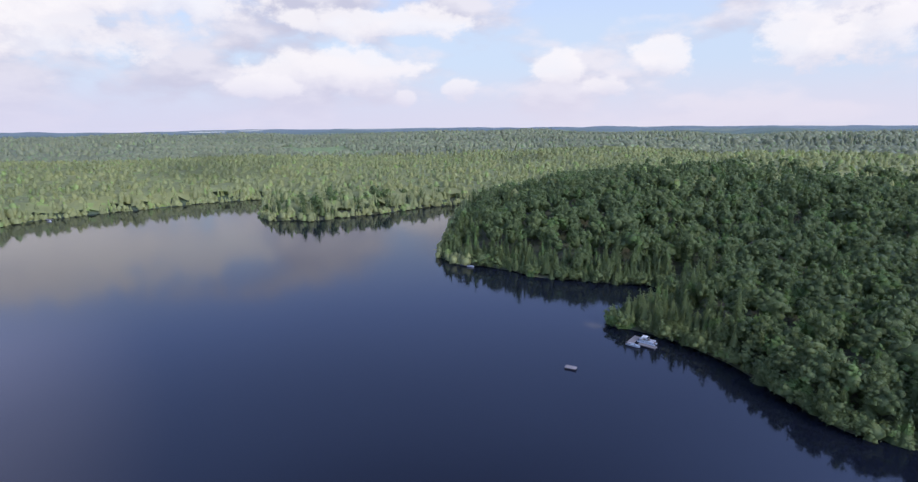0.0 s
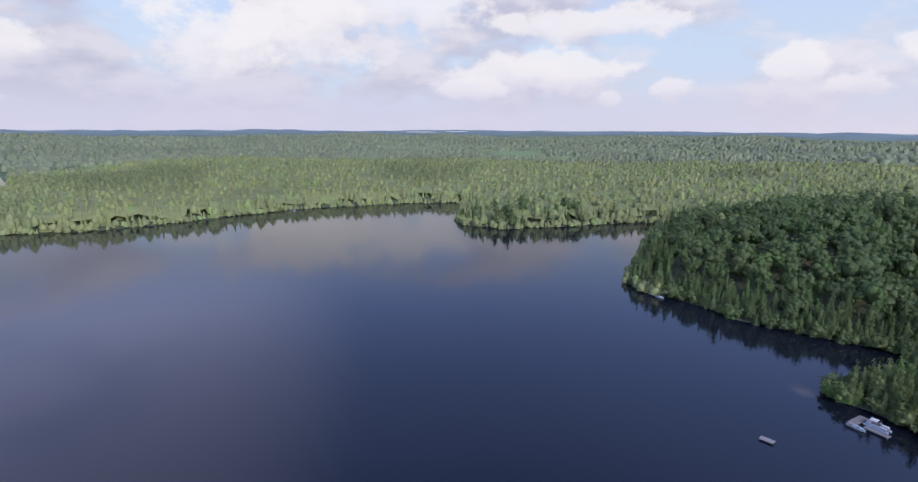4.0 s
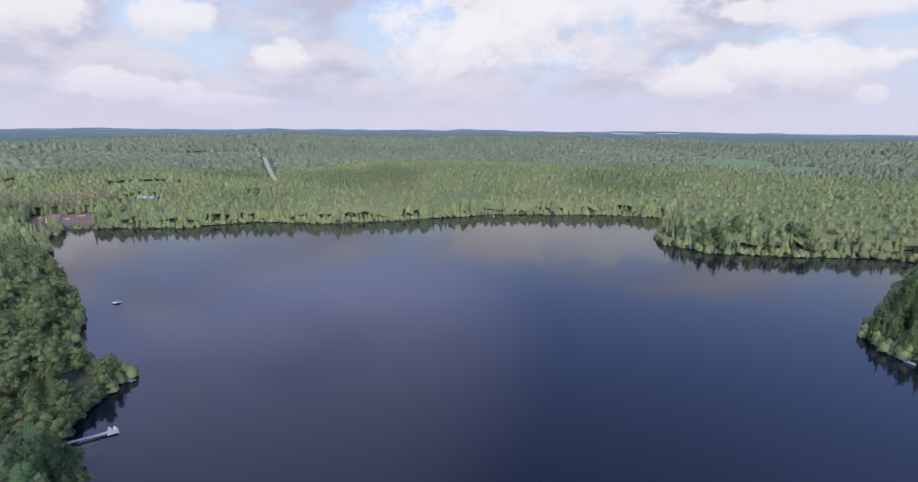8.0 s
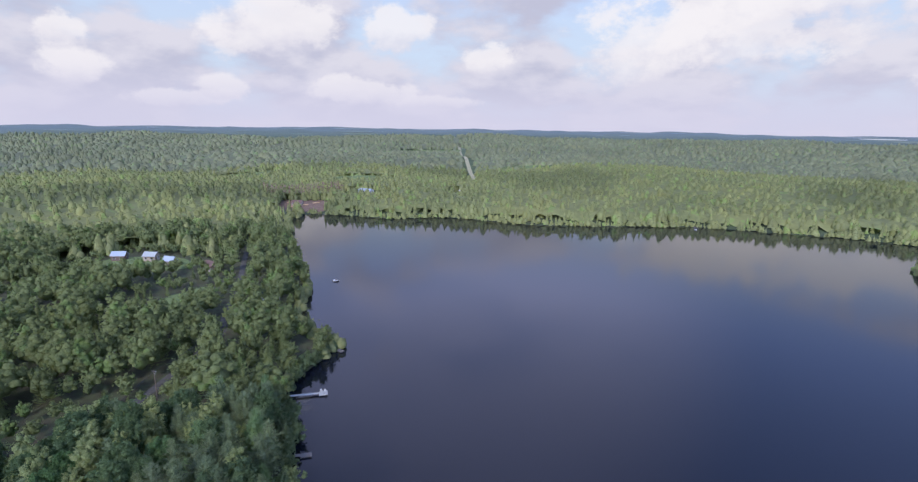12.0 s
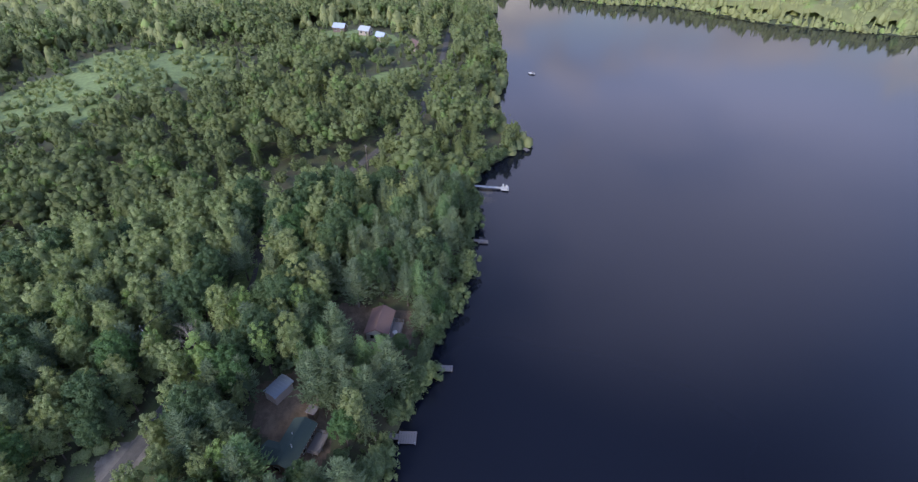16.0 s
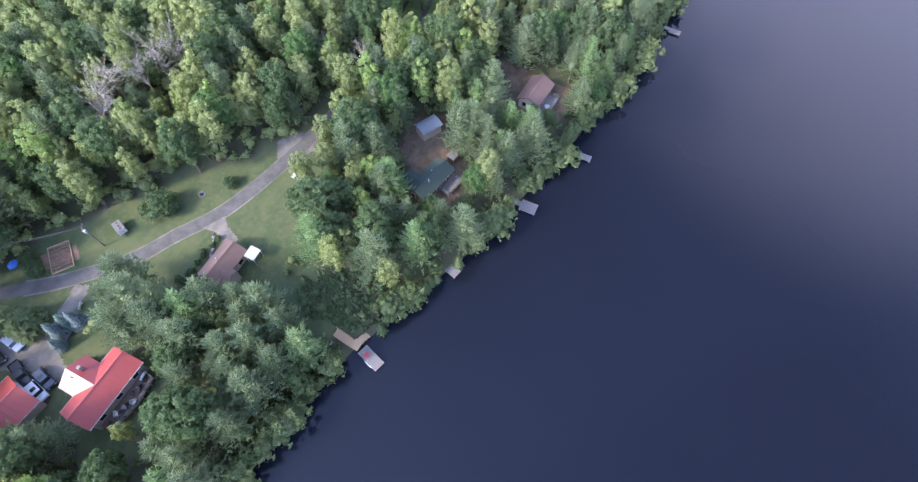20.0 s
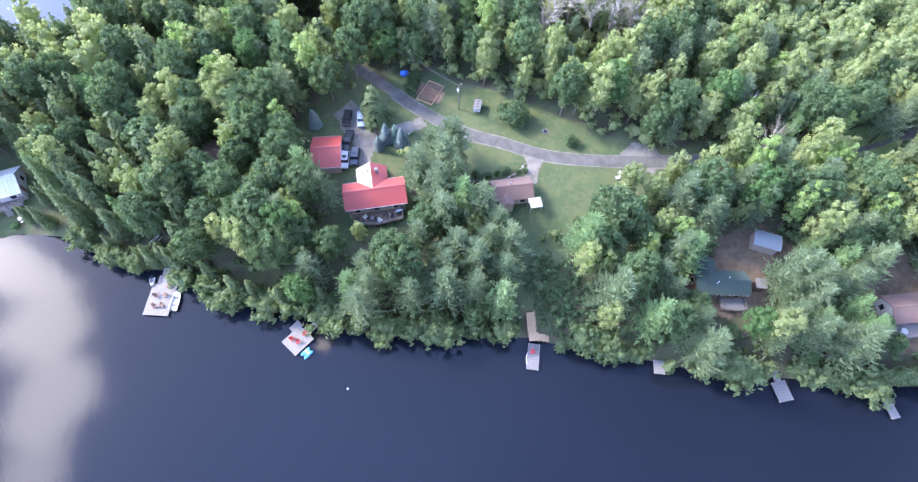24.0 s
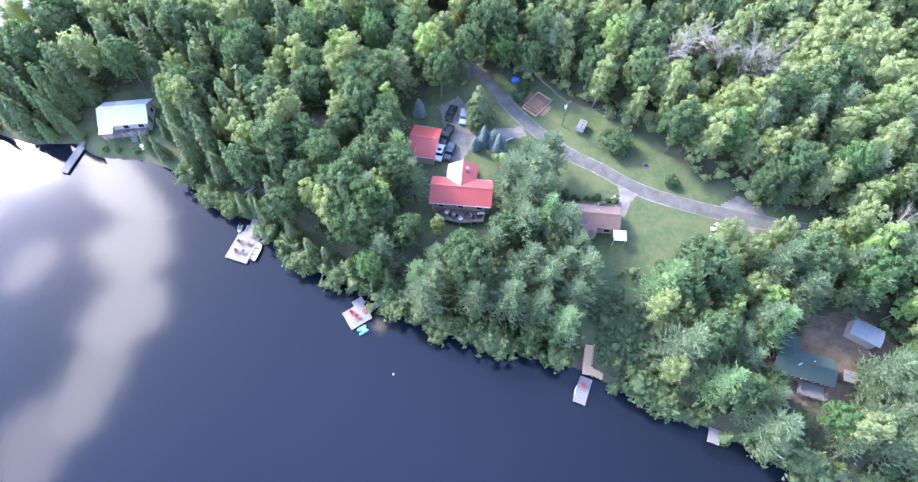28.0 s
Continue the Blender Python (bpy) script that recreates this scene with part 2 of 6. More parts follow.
WOODS = leaves("far_woods", (0.182, 0.212, 0.096), (0.368, 0.39, 0.172), 0.48, 0.005, cloud_dark=0.6, joint=True)
# greyed and blued: the haze over these far trees is put into the colour
DISTANT = leaves("distant_woods", (0.174, 0.2, 0.128), (0.308, 0.33, 0.196), 0.45, 0.003, cloud_dark=0.3, joint=True)
DEAD = plain("bare_twigs", (0.25, 0.225, 0.19), 0.9, 0.3)
RED_STEMS = plain("reddish_stems", (0.24, 0.165, 0.125), 0.9, 0.25)
BARK = plain("bark", (0.13, 0.10, 0.08), 0.95, 0.4, 2.0)


def soil_material():
    m, n = material("forest_floor")
    a, b, c = n.noise(n.where, 0.35, 6.0, 0.6), n.noise(n.where, 3.5, 4.0), n.noise(n.where, 0.035, 4.0)
    col = n.mix(n.ramp(a, 0.35, 0.65), (0.055, 0.050, 0.030), (0.065, 0.090, 0.036))
    col = n.mix(n.math("MULTIPLY", b, 0.5), col, (0.085, 0.080, 0.045))
    # undergrowth and closed woods farther out
    far = n.ramp(n.add("ShaderNodeVectorMath", {0: n.where}, operation="LENGTH").outputs["Value"], 360.0, 620.0)
    green = n.mix(n.ramp(n.add("ShaderNodeTexVoronoi", {"Vector": n.where, "Scale": 0.09}).outputs["Distance"], 0.1, 0.75), (0.105, 0.150, 0.072), (0.050, 0.080, 0.042))
    green = n.mix(n.ramp(c, 0.4, 0.66), green, (0.075, 0.110, 0.062))
    # with distance the haze of the air is mixed into the ground's colour
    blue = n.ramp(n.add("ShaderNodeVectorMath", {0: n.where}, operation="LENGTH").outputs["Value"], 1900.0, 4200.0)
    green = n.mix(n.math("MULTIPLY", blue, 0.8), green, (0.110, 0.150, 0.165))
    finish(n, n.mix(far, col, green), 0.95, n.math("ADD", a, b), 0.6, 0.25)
    return m


def lawn_material():
    m, n = material("mown_grass")
    a, b, c = n.noise(n.where, 0.22, 5.0, 0.6), n.noise(n.where, 6.0, 3.0), n.noise(n.where, 0.9, 4.0)
    col = n.mix(n.ramp(a, 0.36, 0.64), (0.042, 0.070, 0.027), (0.080, 0.096, 0.038))
    col = n.mix(n.math("MULTIPLY", n.ramp(c, 0.46, 0.66), 0.5), col, (0.118, 0.106, 0.058))
    finish(n, n.mix(n.math("MULTIPLY", b, 0.4), col, (0.045, 0.070, 0.024)), 0.95, b, 0.5, 0.06)
    return m


def gravel_material(name, base, spread):
    m, n = material(name)
    a, b = n.noise(n.where, 0.5, 6.0, 0.65), n.noise(n.where, 9.0, 3.0, 0.7)
    f = n.math("ADD", n.math("MULTIPLY", a, 0.7), n.math("MULTIPLY", b, 0.3))
    col = n.mix(n.ramp(f, 0.35, 0.65), tuple(c * (1 - spread) for c in base), tuple(c * (1 + spread) for c in base))
    finish(n, col, 0.95, b, 0.4, 0.03)
    return m


def water_material():
    m, n = material("lake_water")
    calm = n.noise(n.where, 0.012, 3.0, 0.5)
    ripple = n.noise(n.where, 1.6, 4.0, 0.6)
    swell = n.noise(n.add("ShaderNodeMapping", {"Vector": n.where, "Scale": (1, 0.45, 1), "Rotation": (0, 0, 0.6)}), 0.35, 3.0, 0.5)
    h = n.math("ADD", n.math("MULTIPLY", ripple, 0.35), n.math("MULTIPLY", swell, 0.65))
    col = n.mix(n.ramp(calm, 0.35, 0.65), (0.0050, 0.0066, 0.0125), (0.0064, 0.0084, 0.0150))
    # sandy shallows that show through beside the landing stages
    for x, y, r, turn in SHALLOWS:
        spot = n.add("ShaderNodeMapping", {"Vector": n.where, "Location": (-x / r, -y / r, 0), "Scale": (1 / r, 1 / r, 0)})
        d = n.add("ShaderNodeVectorMath", {0: spot}, operation="LENGTH").outputs["Value"]
        d = n.math("ADD", d, n.math("MULTIPLY", n.noise(n.where, 0.6, 4.0), 0.9))
        col = n.mix(n.math("MULTIPLY", n.ramp(d, 1.25, 0.55), turn), col, (0.105, 0.080, 0.045))
    b = n.add("ShaderNodeBump", {"Height": h, "Strength": 0.04, "Distance": 0.25})
    n.add("ShaderNodeOutputMaterial", {0: n.add("ShaderNodeBsdfPrincipled", {"Base Color": col, "Roughness": 0.07, "IOR": 1.345, "Normal": b})})
    return m


# x, y, reach and strength of each sandbank
SHALLOWS = [(15.6, -35.0, 2.8, 0.6), (-158, 24.0, 5.0, 0.7), (-152, 23.0, 5.0, 0.4), (45.5, 171, 6.5, 0.40), (-62.5, -5.0, 3.0, 0.3)]


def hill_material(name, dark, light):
    """Wooded hills behind miles of air: a glowing colour with the haze put in."""
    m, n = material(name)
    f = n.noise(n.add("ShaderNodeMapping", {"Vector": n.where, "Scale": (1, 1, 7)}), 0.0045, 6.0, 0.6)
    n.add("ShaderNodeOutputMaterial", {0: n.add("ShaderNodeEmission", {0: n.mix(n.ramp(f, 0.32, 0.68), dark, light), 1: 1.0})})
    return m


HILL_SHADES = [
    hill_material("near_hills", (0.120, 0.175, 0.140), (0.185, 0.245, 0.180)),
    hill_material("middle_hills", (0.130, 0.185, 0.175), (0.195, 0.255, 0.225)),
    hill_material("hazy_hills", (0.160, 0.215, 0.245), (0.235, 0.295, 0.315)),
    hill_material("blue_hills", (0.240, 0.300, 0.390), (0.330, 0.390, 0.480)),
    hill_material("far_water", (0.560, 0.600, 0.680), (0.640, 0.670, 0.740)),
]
SOIL, LAWN, WATER = soil_material(), lawn_material(), water_material()
ASPHALT = gravel_material("worn_asphalt", (0.088, 0.084, 0.080), 0.25)
GRAVEL = gravel_material("pale_gravel", (0.158, 0.142, 0.126), 0.28)
TILLED = gravel_material("tilled_soil", (0.165, 0.105, 0.075), 0.3)
DIRT = gravel_material("bare_earth", (0.125, 0.090, 0.062), 0.35)
MEADOW = gravel_material("meadow_grass", (0.140, 0.190, 0.066), 0.3)
STRAW = gravel_material("dry_grass", (0.34, 0.32, 0.20), 0.25)
RED_ROOF = plain("red_metal_roof", (0.33, 0.060, 0.052), 0.42, 0.14, 0.5)
CREAM_ROOF = plain("cream_roof_panels", (0.27, 0.225, 0.20), 0.5, 0.06, 0.6)
BROWN_ROOF = plain("brown_shingles", (0.155, 0.098, 0.085), 0.9, 0.2, 1.5)
GREEN_ROOF = plain("dark_green_shingles", (0.036, 0.058, 0.050), 0.85, 0.25, 1.2)
BLUE_ROOF = plain("pale_blue_metal_roof", (0.32, 0.345, 0.35), 0.6, 0.1, 0.6)
STEEL = plain("galvanised_steel", (0.32, 0.37, 0.42), 0.4, 0.12, 0.8)
WHITE = plain("white_paint", (0.44, 0.44, 0.44), 0.55, 0.06)
GREY_WOOD = plain("weathered_boards", (0.155, 0.143, 0.143), 0.85, 0.22, 1.4)
PALE_WOOD = plain("pale_pinkish_boards", (0.195, 0.174, 0.168), 0.8, 0.14, 1.2)
NEW_WOOD = plain("new_timber", (0.40, 0.27, 0.16), 0.8, 0.2, 1.2)
SIDING = plain("tan_siding", (0.33, 0.27, 0.22), 0.8, 0.15)
LOG = plain("dark_stained_logs", (0.13, 0.09, 0.07), 0.75, 0.25)
STONE = plain("grey_stone", (0.19, 0.18, 0.17), 0.9, 0.3, 1.0)
BLACK = plain("black_plastic", (0.02, 0.02, 0.022), 0.5, 0.2)
RED = plain("red_plastic", (0.36, 0.045, 0.045), 0.5, 0.12)
BROWN = plain("brown_painted_wood", (0.16, 0.085, 0.06), 0.7, 0.2)
BLUE = plain("blue_tarpaulin", (0.035, 0.16, 0.55), 0.5, 0.15)
CYAN = plain("turquoise_plastic", (0.10, 0.45, 0.62), 0.35, 0.1)
PAINT_WHITE = plain("white_car_paint", (0.55, 0.56, 0.58), 0.25, 0.04)
PAINT_DARK = plain("dark_blue_car_paint", (0.035, 0.045, 0.065), 0.25, 0.1)
PAINT_BLACK = plain("black_car_paint", (0.016, 0.017, 0.02), 0.25, 0.1)
PAINT_SILVER = plain("silver_car_paint", (0.45, 0.50, 0.58), 0.3, 0.06, metallic=0.4)
RUBBER = plain("tyre_rubber", (0.02, 0.02, 0.02), 0.9, 0.2)
GLASS_DARK = plain("window_glass", (0.02, 0.025, 0.03), 0.06, 0.1)
# ---- the lie of the land ----
# the lake's shore, walked round from the north-east bank by the north and west to the cottages
NORTH_SHORE = [(150, 96), (97, 100), (86, 106), (81, 121), (77, 140), (68, 157), (58, 166), (50, 170), (52, 174), (60, 180), (80, 194), (87, 207), (82, 215), (63, 219), (41, 226), (16, 245), (-5, 254), (-13, 268), (-9, 320), (-3, 400), (4, 446), (-25, 441), (-69, 402), (-112, 376), (-140, 378), (-154, 392), (-166, 430), (-186, 492)]
WEST_SHORE = [(-229, 473), (-268, 437), (-316, 394), (-338, 343), (-363, 288), (-391, 246), (-434, 216), (-448, 190), (-453, 157), (-489, 118), (-511, 88), (-482, 66), (-400, 54), (-310, 49), (-266, 45), (-242, 36), (-226, 30), (-205, 38), (-192, 42), (-178, 29), (-163, 19), (-147, 18)]
COTTAGE_SHORE = [(-128, 16), (-113, 13), (-100, 9), (-88, 4), (-75, 0), (-66, -4), (-58, -7), (-50, -10), (-41, -15), (-30, -20), (-22, -25), (-14, -28), (-4, -31), (4, -33), (12, -37), (18, -42), (26, -46), (34, -50), (42, -58), (51, -62), (57, -67), (62, -72), (70, -75), (80, -76), (86, -80)]
EAST_SHORE = [(96, -80), (106, -84), (116, -96), (121, -108), (112, -119), (98, -124), (80, -128), (60, -134), (36, -141), (14, -146), (8, -160), (20, -185), (80, -230), (200, -250), (310, -170), (340, 0), (260, 90)]
SHORE = np.array(NORTH_SHORE + WEST_SHORE + COTTAGE_SHORE + EAST_SHORE, float)


def finer(line, step, rough, seed):
    """A closed line with small bays and points between its corners."""
    out = []
    rng = np.random.default_rng(seed)
    for a, b in zip(line, np.roll(line, -1, 0)):
        n = max(1, int(np.hypot(*(b - a)) / step))
        side = np.array([-(b - a)[1], (b - a)[0]]) / max(np.hypot(*(b - a)), 1e-6)
        for i in range(n):
            out.append(a + (b - a) * i / n + side * (rng.normal() * rough if i else 0))
    return np.array(out)


SHORE = finer(SHORE, 9.0, 0.7, 3)


def inside(line, x, y):
    """Which places lie inside a closed line."""
    within = np.zeros(x.shape, bool)
    for (ax, ay), (bx, by) in zip(line, np.roll(line, -1, 0)):
        cross = (ay > y) != (by > y)
        within ^= cross & (x < (bx - ax) * (y - ay) / (by - ay if by != ay else 1e-9) + ax)
    return within


def distance(line, x, y, closed=True):
    """How far places lie from a line."""
    line = np.asarray(line, float)
    best = np.full(x.shape, 1e12)
    ends = np.roll(line, -1, 0) if closed else line[1:]
    for (ax, ay), (bx, by) in zip(line, ends):
        dx, dy = bx - ax, by - ay
        s = np.clip(((x - ax) * dx + (y - ay) * dy) / (dx * dx + dy * dy + 1e-9), 0, 1)
        best = np.minimum(best, (x - ax - s * dx) ** 2 + (y - ay - s * dy) ** 2)
    return np.sqrt(best)


def inland(x, y):
    """Metres from the shore: above 0 on land, below 0 in the lake."""
    d = distance(SHORE, x, y)
    return np.where(inside(SHORE, x, y), -d, d)


def swell(x, y, size, seed):
    """Rolling ground made of a few long waves, from -1 to 1."""
    rng = np.random.default_rng(seed)
    out = np.zeros(np.shape(x))
    for _ in range(7):
        a, k, p = rng.uniform(0, 6.28), rng.uniform(0.6, 1.7) * 6.28 / size, rng.uniform(0, 6.28)
        out = out + np.sin(k * (x * np.cos(a) + y * np.sin(a)) + p)
    return out / 4.0


def bump(x, y, cx, cy, rx, ry):
    return np.exp(-(((x - cx) / rx) ** 2) - ((y - cy) / ry) ** 2)


def height(x, y, d=None):
    """The ground's height."""
    x, y = np.asarray(x, float), np.asarray(y, float)
    d = inland(x, y) if d is None else d
    r = np.hypot(x, y)
    land = np.maximum(d, 0)
    z = 2.7 * (1 - np.exp(-land / 6.0)) + 0.9 * swell(x, y, 90, 5) * np.clip(land / 60, 0, 1)
    z = z + np.clip(land / 260, 0, 1) * (7 + 9 * swell(x, y, 480, 8))
    z = z + 24 * bump(x, y, 260, 420, 190, 230) * np.clip(land / 120, 0, 1) + 9 * bump(x, y, 60, 330, 60, 80) * np.clip(land / 60, 0, 1)
    z = z + 10 * bump(x, y, -330, 620, 260, 160) * np.clip(land / 120, 0, 1)
    z = z + 6 * bump(x, y, -258, -142, 70, 42) + 4 * bump(x, y, -338, -32, 45, 35)
    far = np.clip((r - 700) / 4000, 0, 1)
    z = z + 15 * far**0.9 + 11 * swell(x, y, 1300, 11) * np.clip((r - 500) / 1500, 0, 1) * (1 - 0.5 * far)
    # a distant lake to the north-north-east
    z = z - 60 * bump(x, y, 1330, 3050, 330, 220)
    return np.where(d < 0, -2.6 * (1 - np.exp(np.minimum(d, 0) / 5.0)) - 0.02, z + 0.02)


def spot(x, y):
    return float(height(np.array([x]), np.array([y]))[0])


def flat_mesh(name, verts, faces, smooth=False):
    me = bpy.data.meshes.new(name)
    me.from_pydata(verts.tolist() if isinstance(verts, np.ndarray) else verts, [], faces.tolist() if isinstance(faces, np.ndarray) else faces)
    if smooth:
        me.polygons.foreach_set("use_smooth", np.ones(len(me.polygons), bool))
    me.update()
    return me


def sheet_round(turns, rings, near, reach):
    """A disc of quads, fine in the middle and coarse far out."""
    a = np.linspace(0, 2 * np.pi, turns, endpoint=False)
    r = near * (reach / near) ** np.linspace(0, 1, rings)
    x, y = (r[:, None] * np.cos(a)).ravel(), (r[:, None] * np.sin(a)).ravel()
    i, j = np.meshgrid(np.arange(rings - 1), np.arange(turns), indexing="ij")
    k = (j + 1) % turns
    quads = np.stack([i * turns + j, (i + 1) * turns + j, (i + 1) * turns + k, i * turns + k], -1).reshape(-1, 4)
    return x, y, quads


gx, gy, quads = sheet_round(420, 220, 12.0, 4950.0)
gz = height(gx, gy)
ground_verts = np.stack([gx, gy, gz], -1)
centre = len(ground_verts)
ground_verts = np.vstack([ground_verts, [[0, 0, -2.6]]])
tris = [(centre, j, (j + 1) % 420) for j in range(420)]
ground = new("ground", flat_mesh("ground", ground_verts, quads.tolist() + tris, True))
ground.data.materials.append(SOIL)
tagged(ground, "wooded ground rising from the lake shore to far hills", "ground", kind="structure")

wx, wy, quads = sheet_round(96, 24, 20.0, 4900.0)
lake_verts = np.vstack([np.stack([wx, wy, 0 * wx], -1), [[0, 0, 0]]])
lake = new("water", flat_mesh("water", lake_verts, quads.tolist() + [(len(wx), j, (j + 1) % 96) for j in range(96)], True))
lake.data.materials.append(WATER)
tagged(lake, "calm dark blue lake reflecting the clouds", "lake", kind="structure")


# hazy ridges one behind the other towards the horizon
a = np.linspace(0, 2 * np.pi, 720, endpoint=False)
k = np.arange(720)
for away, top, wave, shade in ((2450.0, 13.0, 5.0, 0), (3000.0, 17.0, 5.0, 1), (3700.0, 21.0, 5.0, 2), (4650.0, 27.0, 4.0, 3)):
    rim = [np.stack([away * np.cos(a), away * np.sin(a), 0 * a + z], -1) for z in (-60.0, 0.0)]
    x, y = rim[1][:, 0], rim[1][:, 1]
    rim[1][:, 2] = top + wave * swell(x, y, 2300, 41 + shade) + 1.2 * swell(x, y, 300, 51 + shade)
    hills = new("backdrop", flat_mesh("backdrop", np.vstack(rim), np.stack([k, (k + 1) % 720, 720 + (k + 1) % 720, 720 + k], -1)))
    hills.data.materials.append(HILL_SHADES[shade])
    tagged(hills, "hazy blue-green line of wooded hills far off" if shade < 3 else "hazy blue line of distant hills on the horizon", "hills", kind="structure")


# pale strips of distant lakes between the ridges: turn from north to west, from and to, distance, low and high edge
# each is an upright glowing sheet, the water's sheen put into its colour
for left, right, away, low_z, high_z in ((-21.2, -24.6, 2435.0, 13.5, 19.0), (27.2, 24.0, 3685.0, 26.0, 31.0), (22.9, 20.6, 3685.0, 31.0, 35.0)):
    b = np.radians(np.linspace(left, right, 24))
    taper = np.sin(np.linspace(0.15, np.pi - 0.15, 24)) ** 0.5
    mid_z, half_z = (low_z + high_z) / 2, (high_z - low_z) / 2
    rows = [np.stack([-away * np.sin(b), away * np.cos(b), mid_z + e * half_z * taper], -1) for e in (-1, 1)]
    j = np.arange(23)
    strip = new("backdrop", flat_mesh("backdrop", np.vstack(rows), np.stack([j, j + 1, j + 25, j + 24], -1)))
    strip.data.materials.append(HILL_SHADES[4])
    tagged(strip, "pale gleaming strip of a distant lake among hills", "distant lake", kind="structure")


def draped(name, line, step, mat, lift, label, category, rough=0.5):
    """A patch of another surface laid on the ground inside a closed line."""
    line = finer(np.array(line, float), 2.0, rough, 7)
    lo, hi = line.min(0) - step, line.max(0) + step
    nx, ny = int((hi[0] - lo[0]) / step) + 2, int((hi[1] - lo[1]) / step) + 2
    x, y = np.meshgrid(lo[0] + step * np.arange(nx), lo[1] + step * np.arange(ny), indexing="ij")
    keep = inside(line, x[:-1, :-1] + step / 2, y[:-1, :-1] + step / 2)
    i, j = np.nonzero(keep)
    quads = np.stack([i * ny + j, (i + 1) * ny + j, (i + 1) * ny + j + 1, i * ny + j + 1], -1)
    used, back = np.unique(quads, return_inverse=True)
    x, y = x.ravel()[used], y.ravel()[used]
    ob = new(name, flat_mesh(name, np.stack([x, y, height(x, y) + lift], -1), back.reshape(-1, 4), True))
    ob.data.materials.append(mat)
    return tagged(ob, label, category, kind="structure")


def ribbon(name, line, width, mat, lift, label, category, step=1.5):
    """A road or track laid on the ground along a line."""
    line = np.array(line, float)
    fine = [line[0]]
    pad = np.vstack([2 * line[0] - line[1], line, 2 * line[-1] - line[-2]])
    for p0, p1, p2, p3 in zip(pad, pad[1:], pad[2:], pad[3:]):
        n = max(2, int(np.hypot(*(p2 - p1)) / step))
        for s in np.arange(1, n + 1) / n:
            fine.append(0.5 * (2 * p1 + (p2 - p0) * s + (2 * p0 - 5 * p1 + 4 * p2 - p3) * s * s + (3 * p1 - p0 - 3 * p2 + p3) * s**3))
    fine = np.array(fine)
    along = np.gradient(fine, axis=0)
    along /= np.hypot(*along.T)[:, None]
    side = np.stack([-along[:, 1], along[:, 0]], -1)
    rng = np.random.default_rng(4)
    across = np.linspace(-0.5, 0.5, 7)
    wide = width * (1 + 0.05 * np.convolve(rng.normal(size=len(fine)), np.ones(5) / 3, "same"))
    p = fine[:, None] + side[:, None] * across[None, :, None] * wide[:, None, None]
    x, y = p[..., 0].ravel(), p[..., 1].ravel()
    i, j = np.meshgrid(np.arange(len(fine) - 1), np.arange(6), indexing="ij")
    quads = np.stack([i * 7 + j, (i + 1) * 7 + j, (i + 1) * 7 + j + 1, i * 7 + j + 1], -1).reshape(-1, 4)
    z = height(x, y) + lift + 0.06 * (1 - (2 * np.tile(across, len(fine))) ** 2)
    ob = new(name, flat_mesh(name, np.stack([x, y, z], -1), quads, True))
    ob.data.materials.append(mat)
    return tagged(ob, label, category, kind="structure"), fine


ROAD = [(12, -125), (2, -106), (-7, -93), (-11, -87), (-15, -81), (-23, -72), (-30, -67), (-37, -61.5), (-44, -58), (-52, -55), (-60, -52.5), (-70, -50), (-85, -46), (-104, -43), (-122, -44), (-136, -42), (-152, -34), (-180, -18), (-212, 0), (-240, 4), (-275, 11), (-330, 18), (-400, 28), (-470, 46), (-540, 75)]
road, road_line = ribbon("road", ROAD, 2.8, ASPHALT, 0.07, "narrow worn grey asphalt lane through the trees", "road")
shoulder, _ = ribbon("road_shoulder", ROAD[3:16], 3.3, GRAVEL, 0.03, "pale gravel shoulder along the lane", "road shoulder")
LAWN_MAIN = [(-13, -94), (-22, -90), (-31, -83), (-39, -76), (-45, -69), (-52, -61), (-63, -55.5), (-72, -53), (-70, -47), (-58, -49), (-47, -44), (-38, -42), (-33, -36), (-29, -29), (-24, -27), (-21, -30), (-23, -40), (-20, -50), (-16, -58), (-14, -66), (-9, -70), (-8, -58), (-9, -53), (8, -53), (9, -62), (12, -68), (14, -84), (4, -92), (-6, -90)]
PARKING = [(3, -67), (1.2, -70), (1.4, -76), (2.5, -79), (4, -85), (-1, -88), (-4, -84), (-4.5, -77), (-10, -78.6), (-15, -79), (-15.5, -76), (-10, -75.6), (-3, -73), (-1, -68.5)]
BLUE_LAWN = [(64, -92), (82, -93), (84, -82), (80, -76.5), (70, -75.6), (65, -79)]
GREEN_YARD = [(-51, -20), (-60, -17), (-67, -18.5), (-69, -24), (-77, -26), (-74, -34), (-64, -33), (-61, -29), (-54, -28)]
BROWN_YARD = [(-82, -13), (-86, -17), (-97, -22), (-99, -18), (-96, -9), (-96, -2.5), (-88, -1.5), (-83, -4)]
draped("lawn", LAWN_MAIN, 0.6, LAWN, 0.025, "mown patchy green lawn with dry spots", "lawn")
draped("lawn", BLUE_LAWN, 0.6, LAWN, 0.025, "small green lawn by a lakeside house", "lawn")
draped("parking_area", PARKING, 0.4, GRAVEL, 0.05, "pale gravel parking area between house and garage", "parking area")
